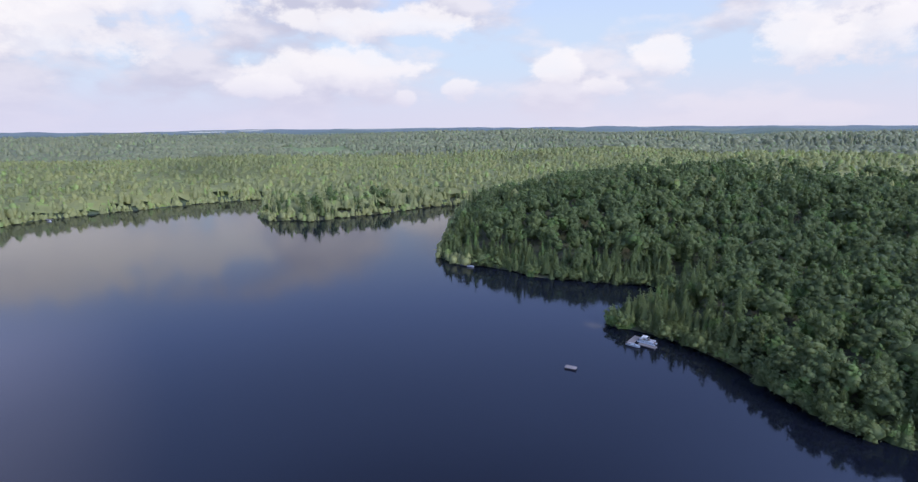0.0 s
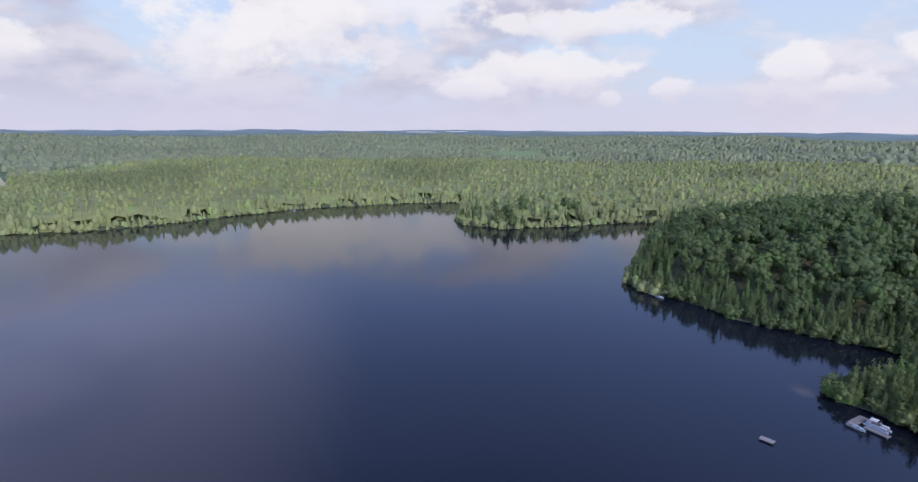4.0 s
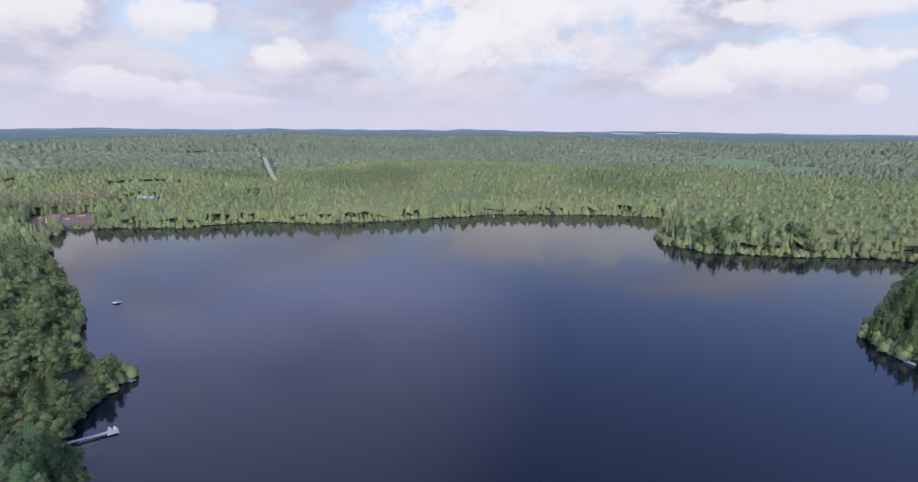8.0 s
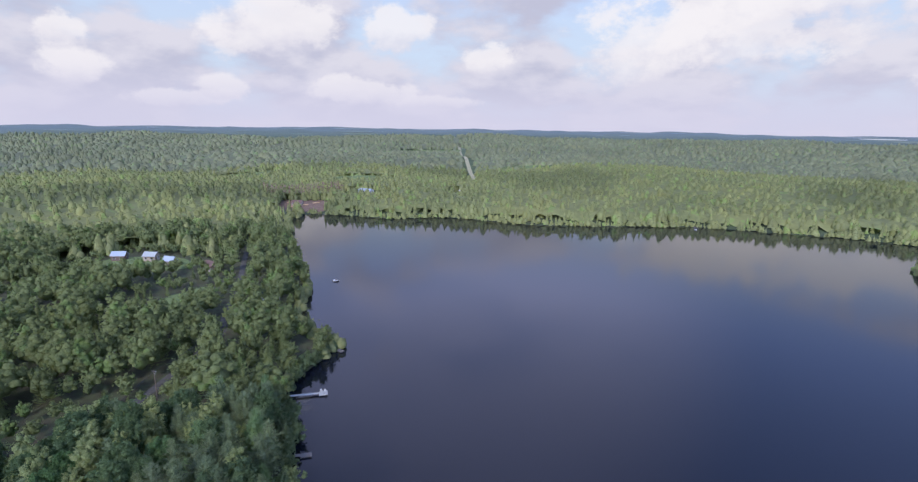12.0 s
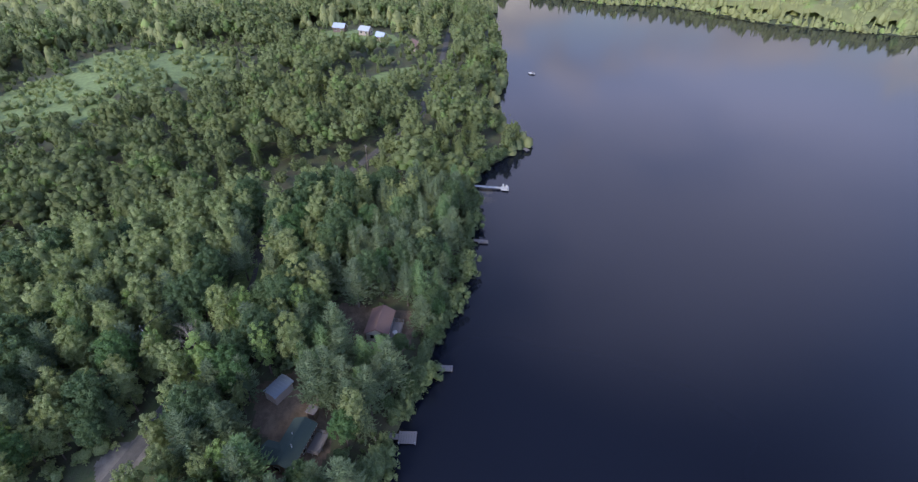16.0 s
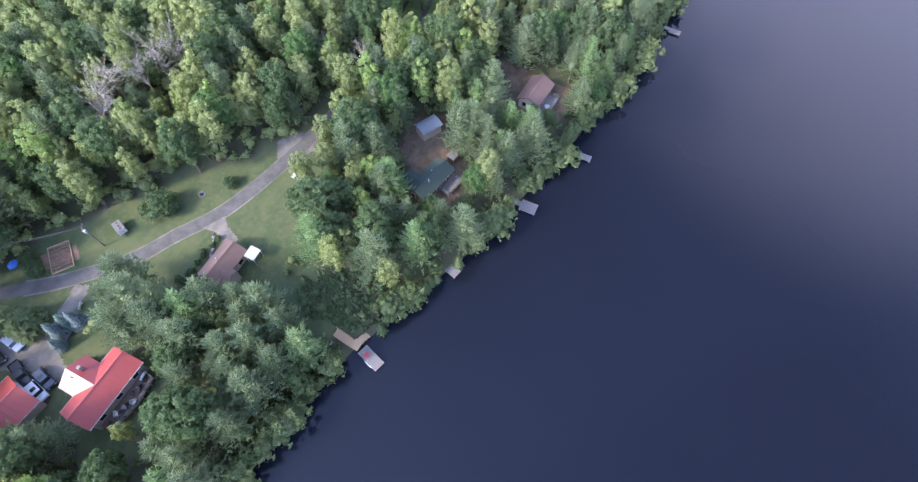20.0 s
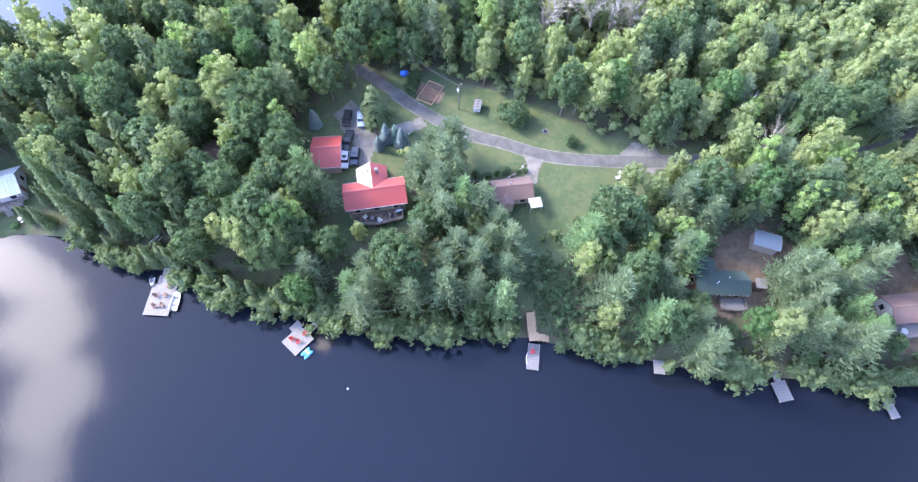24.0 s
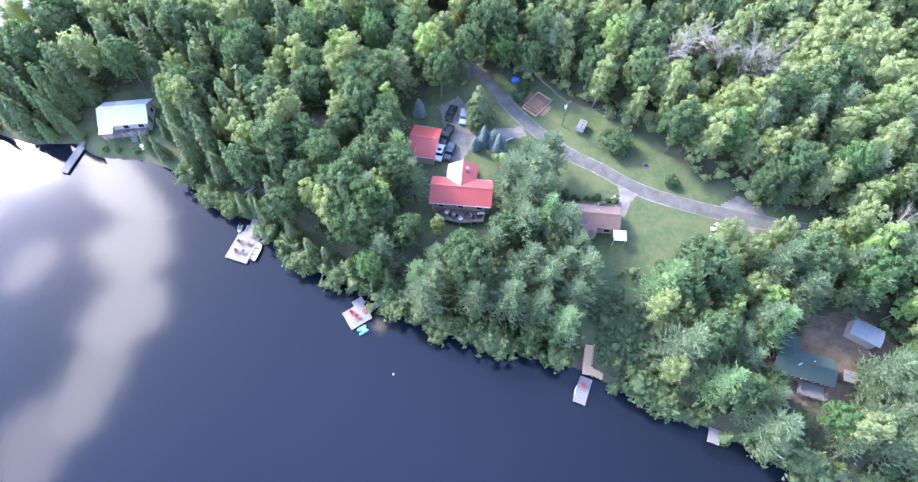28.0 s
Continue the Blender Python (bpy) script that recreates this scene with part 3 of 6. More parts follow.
draped("driveway", [(-38.5, -61.5), (-33.5, -65.2), (-33.2, -60), (-31.2, -55.5), (-33.6, -55), (-35.2, -58.2)], 0.35, GRAVEL, 0.09, "pale gravel driveway to the brown cabin", "driveway", 0.2)
draped("yard", GREEN_YARD, 0.6, DIRT, 0.025, "bare brown yard round the green-roofed cottage", "yard")
draped("yard", BROWN_YARD, 0.6, DIRT, 0.025, "bare earth yard round the brown-roofed cottage", "yard")
draped("dirt_apron", [(-53, -56.5), (-57, -58.5), (-61, -56.5), (-62, -52), (-58, -50), (-53.5, -53)], 0.4, GRAVEL, 0.06, "pale bare dirt beside the lane", "dirt patch", 0.4)
draped("garden_bed", [(-17.6, -88.8), (-22, -84.1), (-19.6, -81.4), (-15.4, -85.9)], 0.3, TILLED, 0.09, "dug vegetable garden of brown earth", "garden bed", 0.1)
FERN_BANK = [(-23.6, -37), (-29, -38.5), (-33, -33), (-34, -26.5), (-30.5, -22.5), (-26, -24), (-23.9, -27)]
CLEARINGS = [LAWN_MAIN, FERN_BANK, PARKING, BLUE_LAWN, GREEN_YARD, BROWN_YARD]
# x, y, half width, half depth, turn: openings farther off
OPENINGS = [(-104, -42.5, 9, 5, 0.1), (-146, -37.5, 14, 5.5, 2.68), (-232, -160, 34, 24, 0.6), (-272, -148, 40, 22, 0.5), (-282, -118, 30, 20, 0.4), (-340, -36, 27, 13, 1.1), (-543, 92, 33, 29, 0.2), (-588, 168, 30, 26, 0.3), (-534, 264, 15, 14, 0), (-285, 1075, 62, 105, 0.2), (-170, 1010, 42, 85, 0.15), (-400, 1160, 36, 80, 0.3), (-735, 495, 24, 52, -0.55), (-1250, 520, 40, 75, -0.4), (-700, 190, 20, 44, -0.26), (-820, 60, 22, 60, -0.07), (-271, -14, 19, 7, -0.65)]
LINE_CUT = [(-610, 318), (-648, 345), (-1014, 504), (-2168, 1026)]


def opening_line(x, y, a, b, turn):
    s = np.linspace(0, 2 * np.pi, 24, endpoint=False)
    return np.stack([x + a * np.cos(s) * np.cos(turn) - b * np.sin(s) * np.sin(turn), y + a * np.cos(s) * np.sin(turn) + b * np.sin(s) * np.cos(turn)], -1)


for k, row in enumerate(OPENINGS):
    bare = k == 6
    draped("clearing" if bare else "meadow", opening_line(row[0], row[1], row[2] * 1.13, row[3] * 1.13, row[4]), max(1.2, row[2] / 22), TILLED if bare else MEADOW, 5.0 if math.hypot(row[0], row[1]) > 640 else 0.12, "bare brown cleared ground by the woods" if bare else "open pale green meadow among the woods", "clearing" if bare else "meadow", row[2] / 14)
ribbon("line_cut", LINE_CUT, 6.5, STRAW, 3.0, "pale straight strip cut through the forest", "cut line", 25)


def is_open(x, y):
    """Where no tree grows: yards, fields, the lane and the cut."""
    out = distance(road_line[::3], x, y, False) < np.where((x < -205) & (x > -320), 3.6, np.where((x < -62) | (y < -93), 2.0, 4.2))
    for line in CLEARINGS:
        out |= inside(np.array(line, float), x, y)
    for ox, oy, a, b, turn in OPENINGS:
        c, s = math.cos(turn), math.sin(turn)
        u, v = (x - ox) * c + (y - oy) * s, -(x - ox) * s + (y - oy) * c
        out |= (u / a) ** 2 + (v / b) ** 2 < 1.0 + 0.20 * swell(x, y, a * 1.1, 6)
    return out | (distance(LINE_CUT, x, y, False) < np.where(np.hypot(x, y) > 860, 11.0, 7.0))
# ---- trees ----


def sprays(centres, out, length, width, rng, droop=0.0, spread=0.5):
    """Small bent kites of foliage, four corners and two faces each, that point away from the crown."""
    n = len(centres)
    out = out + rng.normal(size=(n, 3)) * spread
    out /= np.linalg.norm(out, axis=1, keepdims=True) + 1e-9
    turn = rng.normal(size=(n, 3))
    side = np.cross(out, turn)
    side /= np.linalg.norm(side, axis=1, keepdims=True) + 1e-9
    lie = np.cross(side, out)
    lng, wid = length * rng.uniform(0.7, 1.3, (n, 1)), width * rng.uniform(0.7, 1.3, (n, 1))
    tip = centres + lie * lng * 0.5 - np.array([0, 0, droop]) * lng
    base = centres - lie * lng * 0.5
    mid = centres + out * wid * 0.18
    v = np.stack([base, mid + side * wid * 0.5, tip, mid - side * wid * 0.5], 1).reshape(-1, 3)
    i = np.arange(n)[:, None] * 4
    f = np.concatenate([np.hstack([i, i + 1, i + 2]), np.hstack([i, i + 2, i + 3])])
    return v, f


def leaflets(centres, out, length, rng, spread=0.5):
    """Single three-cornered sprays of leaves that face away from the crown."""
    n = len(centres)
    out = out + rng.normal(size=(n, 3)) * spread
    out /= np.linalg.norm(out, axis=1, keepdims=True) + 1e-9
    side = np.cross(out, rng.normal(size=(n, 3)))
    side /= np.linalg.norm(side, axis=1, keepdims=True) + 1e-9
    lie = np.cross(side, out)
    q = length * rng.uniform(0.65, 1.35, (n, 1))
    v = np.stack([centres + lie * q * 0.6 - [0, 0, 0.12 * length], centres - lie * q * 0.4 + side * q * 0.46, centres - lie * q * 0.4 - side * q * 0.46], 1).reshape(-1, 3)
    return v, np.arange(n * 3).reshape(-1, 3)


LOW = bmesh.new()
bmesh.ops.create_icosphere(LOW, subdivisions=1, radius=1)
LOW_V = np.array([v.co for v in LOW.verts])
LOW_F = np.array([[v.index for v in f.verts] for f in LOW.faces])
LOW.free()


def joined(bits):
    vs, fs, n = [], [], 0
    for v, f in bits:
        vs.append(v), fs.append(f + n)
        n += len(v)
    return np.vstack(vs), np.vstack(fs)


CAP_F = np.array([f for f in LOW_F.tolist() if np.mean([LOW_V[k][2] for k in f]) > -0.35])
CAP_USED, CAP_F = np.unique(CAP_F, return_inverse=True)
CAP_V, CAP_F = LOW_V[CAP_USED], CAP_F.reshape(-1, 3)


def lobed(seed, h, r, lobes, q, per, size, low=-0.5, tall=0.62, half=0.37, pinch=0.85):
    """A broadleaf crown: many small billows of leaves over a darker heart, each billow with sprays of leaves."""
    rng = np.random.default_rng(seed)
    mid = np.array([0, 0, h * tall])
    k = (np.arange(lobes) + rng.uniform(0.2, 0.8, lobes)) / lobes
    up = 1 - (1 - low) * k
    a = np.arange(lobes) * 2.39996 + rng.normal(size=lobes) * 0.25
    ring = np.clip(1 - up**2, 0.0, 1) ** (0.5 * pinch)
    swing = 1 + 0.13 * np.sin(2 * a + seed) + rng.uniform(-0.16, 0.10, lobes)
    rad = r * q * rng.uniform(0.72, 1.32, lobes)
    reach = (r - rad * 0.7) * swing
    c = mid + np.stack([np.cos(a) * ring * reach, np.sin(a) * ring * reach, up * (h * half - rad * 0.5) * rng.uniform(0.88, 1.08, lobes)], -1)
    bits = [(mid + LOW_V * [r * 0.66, r * 0.66, h * half * 0.74], LOW_F)]
    for p, b in zip(c, rad):
        t = rng.uniform(0, 6.28)
        v = np.stack([CAP_V[:, 0] * math.cos(t) - CAP_V[:, 1] * math.sin(t), CAP_V[:, 0] * math.sin(t) + CAP_V[:, 1] * math.cos(t), CAP_V[:, 2] * 0.86], -1)
        bits.append((p + v * b * 0.66 * rng.uniform(0.78, 1.16, (len(v), 1)), CAP_F))
        if not per:
            continue
        d = rng.normal(size=(per, 3)) + [0, 0, 0.55] + (p - mid) / r * 0.9
        d /= np.linalg.norm(d, axis=1, keepdims=True)
        bits.append(leaflets(p + d * b * rng.uniform(0.66, 1.18, (per, 1)), d, size, rng, 0.7))
    return joined(bits)


def pine_crown(seed, h, r, tiers, arms, tufts, size):
    """A white pine: storeys of long feathered arms that reach out and up, the light falling between them."""
    rng = np.random.default_rng(seed)
    bits = []
    for k in range(tiers):
        s = k / (tiers - 1)
        z = h * (0.24 + 0.72 * s)
        reach = r * (1.0 - s**1.35) ** 0.85 * rng.uniform(0.84, 1.10) + r * 0.13
        n = max(4, round(arms * (1 - 0.40 * s)))
        for a in np.arange(n) * 6.283 / n + rng.uniform(0, 6.28):
            a += rng.normal() * 0.16
            ln = reach * rng.uniform(0.66, 1.14)
            way = np.array([math.cos(a), math.sin(a), 0.18 + 0.42 * s])
            m = max(3, round(tufts * min(1.0, ln / r + 0.25)))
            u = np.linspace(0.26, 1.0, m)[:, None]
            at = np.array([0, 0, z]) + way * u * ln - np.array([0, 0, 0.16 * ln]) * u**2 + rng.normal(size=(m, 3)) * 0.05 * r
            side = np.array([-math.sin(a), math.cos(a), 0])
            fork = np.tile([[-1.0], [1.0]], (m // 2 + 1, 1))[:m] * rng.uniform(0.5, 1.15, (m, 1))
            fork[-1] = 0
            lie = way + side * fork + [0, 0, 0.10]
            lie /= np.linalg.norm(lie, axis=1, keepdims=True)
            cross = np.cross(lie, [0, 0, 1.0])
            w, l = size * rng.uniform(0.13, 0.23, (m, 1)), size * rng.uniform(0.8, 1.3, (m, 1)) * (1.15 - 0.3 * u)
            v = np.stack([at - lie * l * 0.30, at + cross * w - [0, 0, 0.08 * size], at + lie * l * 0.80 + [0, 0, 0.10 * size], at - cross * w - [0, 0, 0.08 * size]], 1).reshape(-1, 3)
            i = np.arange(m)[:, None] * 4
            bits.append((v, np.concatenate([np.hstack([i, i + 1, i + 2]), np.hstack([i, i + 2, i + 3])])))
    for z, wide, deep in ((0.40, 0.50, 0.16), (0.62, 0.40, 0.17), (0.80, 0.22, 0.13)):
        bits.append((np.array([0, 0, h * z]) + LOW_V * [r * wide, r * wide, h * deep] * rng.uniform(0.75, 1.1, (len(LOW_V), 1)), LOW_F))
    return joined(bits)


def broad_crown(seed, h, r, count, size, lobes, tall=0.5):
    """A low bush: a few billows of leaves down to the ground."""
    return lobed(seed, h, r, lobes, 0.42, count // lobes, size, -0.75, tall, 1 - tall)


def cone_crown(seed, h, r, count, size, foot=0.06):
    """A cedar or spruce: a narrow cone of drooping sprays."""
    rng = np.random.default_rng(seed)
    s = 1 - np.sqrt(rng.uniform(0, 1, count))
    a = rng.uniform(0, 6.283, count)
    z = h * (foot + (1 - foot) * s)
    wob = 1 + 0.22 * np.sin(a * 3 + seed) * np.sin(s * 9)
    rad = r * (1 - s) ** 0.8 * wob * rng.uniform(0.72, 1.05, count) + 0.03 * r
    out = np.stack([np.cos(a), np.sin(a), 0 * a + 0.35], -1)
    at = np.stack([np.cos(a) * rad, np.sin(a) * rad, z], -1)
    down = np.stack([np.cos(a) * 0.75, np.sin(a) * 0.75, 0 * a - 0.5], -1) + rng.normal(size=(count, 3)) * 0.25
    side = np.stack([-np.sin(a), np.cos(a), 0 * a], -1)
    w, l = size * rng.uniform(0.3, 0.5, (count, 1)), size * rng.uniform(0.7, 1.2, (count, 1))
    v = np.stack([at - down * l * 0.5, at + side * w + out * w * 0.2, at + down * l * 0.5, at - side * w + out * w * 0.2], 1).reshape(-1, 3)
    i = np.arange(count)[:, None] * 4
    bits = [(v, np.concatenate([np.hstack([i, i + 1, i + 2]), np.hstack([i, i + 2, i + 3])]))]
    n = 9
    t = np.arange(n) * 6.283 / n
    ring = np.stack([np.cos(t) * r * 0.78, np.sin(t) * r * 0.78, 0 * t + h * foot], -1)
    core = np.vstack([ring, [[0, 0, h * 0.93]]])
    bits.append((core, np.array([[j, (j + 1) % n, n] for j in range(n)])))
    v, f = joined(bits)
    top = np.array([[0.06 * size, 0, h * 0.9], [-0.05 * size, 0.05 * size, h * 0.9], [-0.03 * size, -0.06 * size, h * 0.9], [0, 0, h * 1.02]])
    return joined([(v, f), (top, np.array([[0, 1, 3], [1, 2, 3], [2, 0, 3]]))])


def bare_crown(seed, h, r):
    """Limbs and twigs of a dead tree, spread like a broom."""
    rng = np.random.default_rng(seed)
    bits = []
    for k in range(26):
        z, a = h * rng.uniform(0.35, 0.85), rng.uniform(0, 6.28)
        ln = r * rng.uniform(0.65, 1.1)
        b = np.array([0, 0, z])
        way = np.array([math.cos(a), math.sin(a), rng.uniform(0.5, 1.1)])
        for j in range(12):
            s = rng.uniform(0.25, 1.0) if j else 0.0
            p = b + way * ln * s
            q = p + (way if not j else way * 0.5 + rng.normal(size=3) * 0.55) * ln * (1.0 if not j else 0.45)
            wd = 0.06 if not j else 0.035
            side = np.array([-math.sin(a), math.cos(a), 0]) * wd
            bits.append((np.array([p + side, p - side, p + [0, 0, wd], q]), np.array([[0, 1, 3], [1, 2, 3], [2, 0, 3]])))
    return joined(bits)


def trunk_mesh(seed, h, r, top=0.9, limbs=5):
    """A tapered, slightly bent trunk with a few limbs."""
    rng = np.random.default_rng(seed)
    n, levels = 7, 5
    t = np.arange(n) * 6.283 / n
    bend = rng.normal(size=2) * 0.012 * h
    vs = []
    for k in range(levels):
        s = k / (levels - 1)
        q = r * (1 - 0.85 * s) * (1.35 if k == 0 else 1)
        vs.append(np.stack([np.cos(t) * q + bend[0] * s * s, np.sin(t) * q + bend[1] * s * s, 0 * t + h * top * s - (0.5 if k == 0 else 0)], -1))
    f = [[k * n + j, k * n + (j + 1) % n, (k + 1) * n + (j + 1) % n] for k in range(levels - 1) for j in range(n)]
    f += [[k * n + j, (k + 1) * n + (j + 1) % n, (k + 1) * n + j] for k in range(levels - 1) for j in range(n)]
    bits = [(np.vstack(vs), np.array(f))]
    for k in range(limbs):
        z, a = h * rng.uniform(0.35, 0.7), rng.uniform(0, 6.28)
        ln = h * rng.uniform(0.14, 0.24)
        b, tip = np.array([0, 0, z]), np.array([math.cos(a) * ln, math.sin(a) * ln, z + ln * 0.7])
        side = np.array([-math.sin(a), math.cos(a), 0]) * r * 0.3
        bits.append((np.array([b + side, b - side, b + [0, 0, r * 0.6], tip]), np.array([[0, 1, 3], [1, 2, 3], [2, 0, 3]])))
    return joined(bits)


KINDS = {
    "maple": ("tall round-crowned maple in full green leaf", MAPLE, [(14, 3.7, 0.19), (12, 3.2, 0.17), (16, 4.0, 0.21)]),
    "poplar": ("slender light green poplar in leaf", POPLAR, [(15, 2.4, 0.15), (13, 2.2, 0.14), (16, 2.7, 0.16)]),
    "pine": ("tall white pine with feathery layered branches", PINE, [(18, 4.2, 0.24), (16, 3.9, 0.22), (20, 4.6, 0.27)]),
    "cedar": ("dense conical dark green cedar by the water", CEDAR, [(11, 2.0, 0.15), (9, 1.9, 0.13), (13, 2.3, 0.16)]),
    "spruce": ("blue-grey ornamental spruce with a conical shape", SPRUCE, [(6.2, 1.55, 0.11)]),
    "bare_tree": ("bare grey dead tree without leaves", DEAD, [(12, 3.0, 0.13), (10, 2.6, 0.12)]),
    "bush": ("low round green bush on the lawn", MAPLE, [(2.4, 1.6, 0.05), (1.8, 1.3, 0.05)]),
}


def crown_for(kind, k, h, r):
    seed = 17 * k + len(kind)
    if kind == "maple":
        return lobed(seed, h, r, 48, 0.26, 40, 0.40)
    if kind == "poplar":
        return lobed(seed + 3, h, r, 34, 0.33, 36, 0.38, -0.8, 0.60, 0.40, 0.7)
    if kind == "pine":
        return pine_crown(seed, h, r, 15, 9, 11, 1.0)
    if kind == "cedar":
        return cone_crown(seed, h, r, 560, 0.62)
    if kind == "spruce":
        return cone_crown(seed, h, r, 800, 0.42, 0.03)
    if kind == "bush":
        return broad_crown(seed, h, r, 640, 0.20, 16, 0.5)
    return bare_crown(seed, h, r)


MODELS = {}
for kind, (label, mat, sizes) in KINDS.items():
    MODELS[kind] = []
    for k, (h, r, girth) in enumerate(sizes):
        crown = flat_mesh("crown", *crown_for(kind, k, h, r))
        crown.materials.append(mat)
        trunk = flat_mesh("trunk", *trunk_mesh(k + 5, h, girth), True)
        trunk.materials.append(DEAD if kind == "bare_tree" else BARK)
        MODELS[kind].append((crown, trunk, h, r))


def plant(kind, x, y, tall=None, wide=1.0, k=None, rng=np.random.default_rng(99)):
    """One tree of its own: an empty at its foot with its trunk and crown."""
    models = MODELS[kind]
    crown, trunk, h, r = models[rng.integers(len(models)) if k is None else k % len(models)]
    s = (tall / h) if tall else rng.uniform(0.78, 1.15)
    base = new(kind if kind in ("bush", "bare_tree") else kind + "_tree")
    base.matrix_world = Matrix.Translation((x, y, spot(x, y))) @ pose(0, 0, 0, 0, 0, rng.uniform(0, 360)) @ Matrix.Diagonal((s * wide * rng.uniform(0.9, 1.1), s * wide * rng.uniform(0.9, 1.1), s, 1))
    for name, me in (("trunk", trunk), ("crown", crown)):
        new(name, me).parent = base
    tagged(base, KINDS[kind][0], "bush" if kind == "bush" else "tree", kind.replace("_tree", "") + "es" if kind == "bush" else kind.replace("_", " ") + "s round the cottages")
    return base


# trees that stand out, placed one by one: x, y, height
PLACED = {
    "maple": [(24, -59, 14), (12, -62, 14), (3, -88, 13), (10, -50, 11), (14, -76, 13), (23, -73, 13), (17, -44, 10), (19, -89, 13), (30, -89, 14), (-12.5, -48, 11)],
    "pine": [(7, -37, 15), (-8, -35.5, 16), (-17, -31, 15), (-35, -37, 17), (-36, -26, 17), (-41, -20, 16), (-57, -15, 16), (-48, -13, 15), (-6, -46, 14), (-13, -34, 14), (-47, -24, 15), (-107, -44, 14), (-105, -36, 12), (-118, -3, 16), (-122, -23, 16), (-97, -15, 15), (-89, 0.5, 12), (-16, -51, 16), (-11.5, -49, 16), (-12, -42, 15), (-66, -10, 15), (-75, -8, 15), (-82, -18, 15), (-69, -15, 14), (-14.5, -60, 17, 1.25), (-18, -65.5, 14, 1.2), (-12.5, -55, 16, 1.2), (-16, -56, 15), (-13.5, -65, 13)],
    "poplar": [(-48, -46, 13), (-52, -43, 12), (-58, -46, 12), (-44, -42, 13), (-64, -45, 13), (-50, -36, 12), (-46, -33, 11)],
    "cedar": [(88, -83.5, 11), (91, -86, 13), (94.5, -83, 12), (98, -85, 13), (102, -88, 13), (90, -90, 13), (87, -86.5, 11), (96, -90, 14), (105, -92, 13), (-5, -80.5, 11, 1.6), (-10, -67, 5), (29, -49, 9), (26, -48, 7), (-6, -32, 6), (21, -45, 8), (33, -53, 9)],
    "spruce": [(-4, -73, 5.8), (-6, -74.5, 6), (-8, -74, 5.6), (-9, -72.2, 6.4), (8, -83, 5.5)],
    "bare_tree": [(-62, -86, 15), (-58, -88, 14), (-45, -87, 14), (-49, -90, 15), (-66, -84, 15), (-54, -92, 15), (-78, -46, 12)],
    "bush": [(-34, -72, 4.6), (-44, -62.3, 2.0), (-14.6, -86.6, 2.2), (-15.5, -87.5, 1.8), (-16, -90, 1.8), (-38, -44, 1.6), (-22, -61, 1.2), (-3.5, -66.5, 1.2), (75, -77, 1.0), (71, -76.5, 1.1), (78, -77.3, 1.0)],
}
HOUSES = [(-0.5, -60, 9.0), (-0.5, -53.5, 4.5), (7, -73.5, 6.0), (1, -78, 6), (-27.5, -54, 6.0), (-58.5, -23, 8.3), (-71, -29, 5.3), (-89.5, -9, 7.8), (73, -84, 8.0), (29, -79, 2.6)]


def clear_height(x, y):
    """How tall a tree may grow there and still leave the houses open to the lake side."""
    best = 99.0
    for hx, hy, hr in HOUSES:
        far = math.hypot(hx, hy)
        ux, uy = -hx / far, -hy / far
        along, side = (x - hx) * ux + (y - hy) * uy, abs((x - hx) * uy - (y - hy) * ux)
        if 0 < along < hr + 16 and side < hr * 0.85:
            best = min(best, max(0.0, along - hr * 0.45) * 95 / far + 1.5)
    return best


taken = []
for kind, rows in PLACED.items():
    for x, y, tall, *wide in rows:
        tall = min(tall, clear_height(x, y))
        if tall < 2.5 and kind != "bush":
            continue
        plant(kind, x, y, tall, *wide)
        if kind != "bush":
            taken.append((x, y))
taken = np.array(taken)


def scatter(x0, x1, y0, y1, gap, seed, close=1.4):
    """Places for trees on a loose grid on land, clear of yards, roads and houses."""
    rng = np.random.default_rng(seed)
    x, y = np.meshgrid(np.arange(x0, x1, gap), np.arange(y0, y1, gap), indexing="ij")
    x, y = (x + rng.uniform(-0.55, 0.55, x.shape) * gap).ravel(), (y + rng.uniform(-0.55, 0.55, y.shape) * gap).ravel()
    return x, y, rng


# the woods round the cottages, tree by tree
x, y, rng = scatter(-150, 130, -150, 40, 4.0, 21)
ok = (np.hypot(x, y) < 148) & ~is_open(x, y)
x, y = x[ok], y[ok]
d = inland(x, y)
ok = d > 0.7
for hx, hy, hr in HOUSES:
    ok &= np.hypot(x - hx, y - hy) > hr
ok &= np.min(np.hypot(x[:, None] - taken[:, 0], y[:, None] - taken[:, 1]), 1) > 3.0
x, y, d = x[ok], y[ok], d[ok]
mixed = swell(x, y, 60, 31)
grove = []
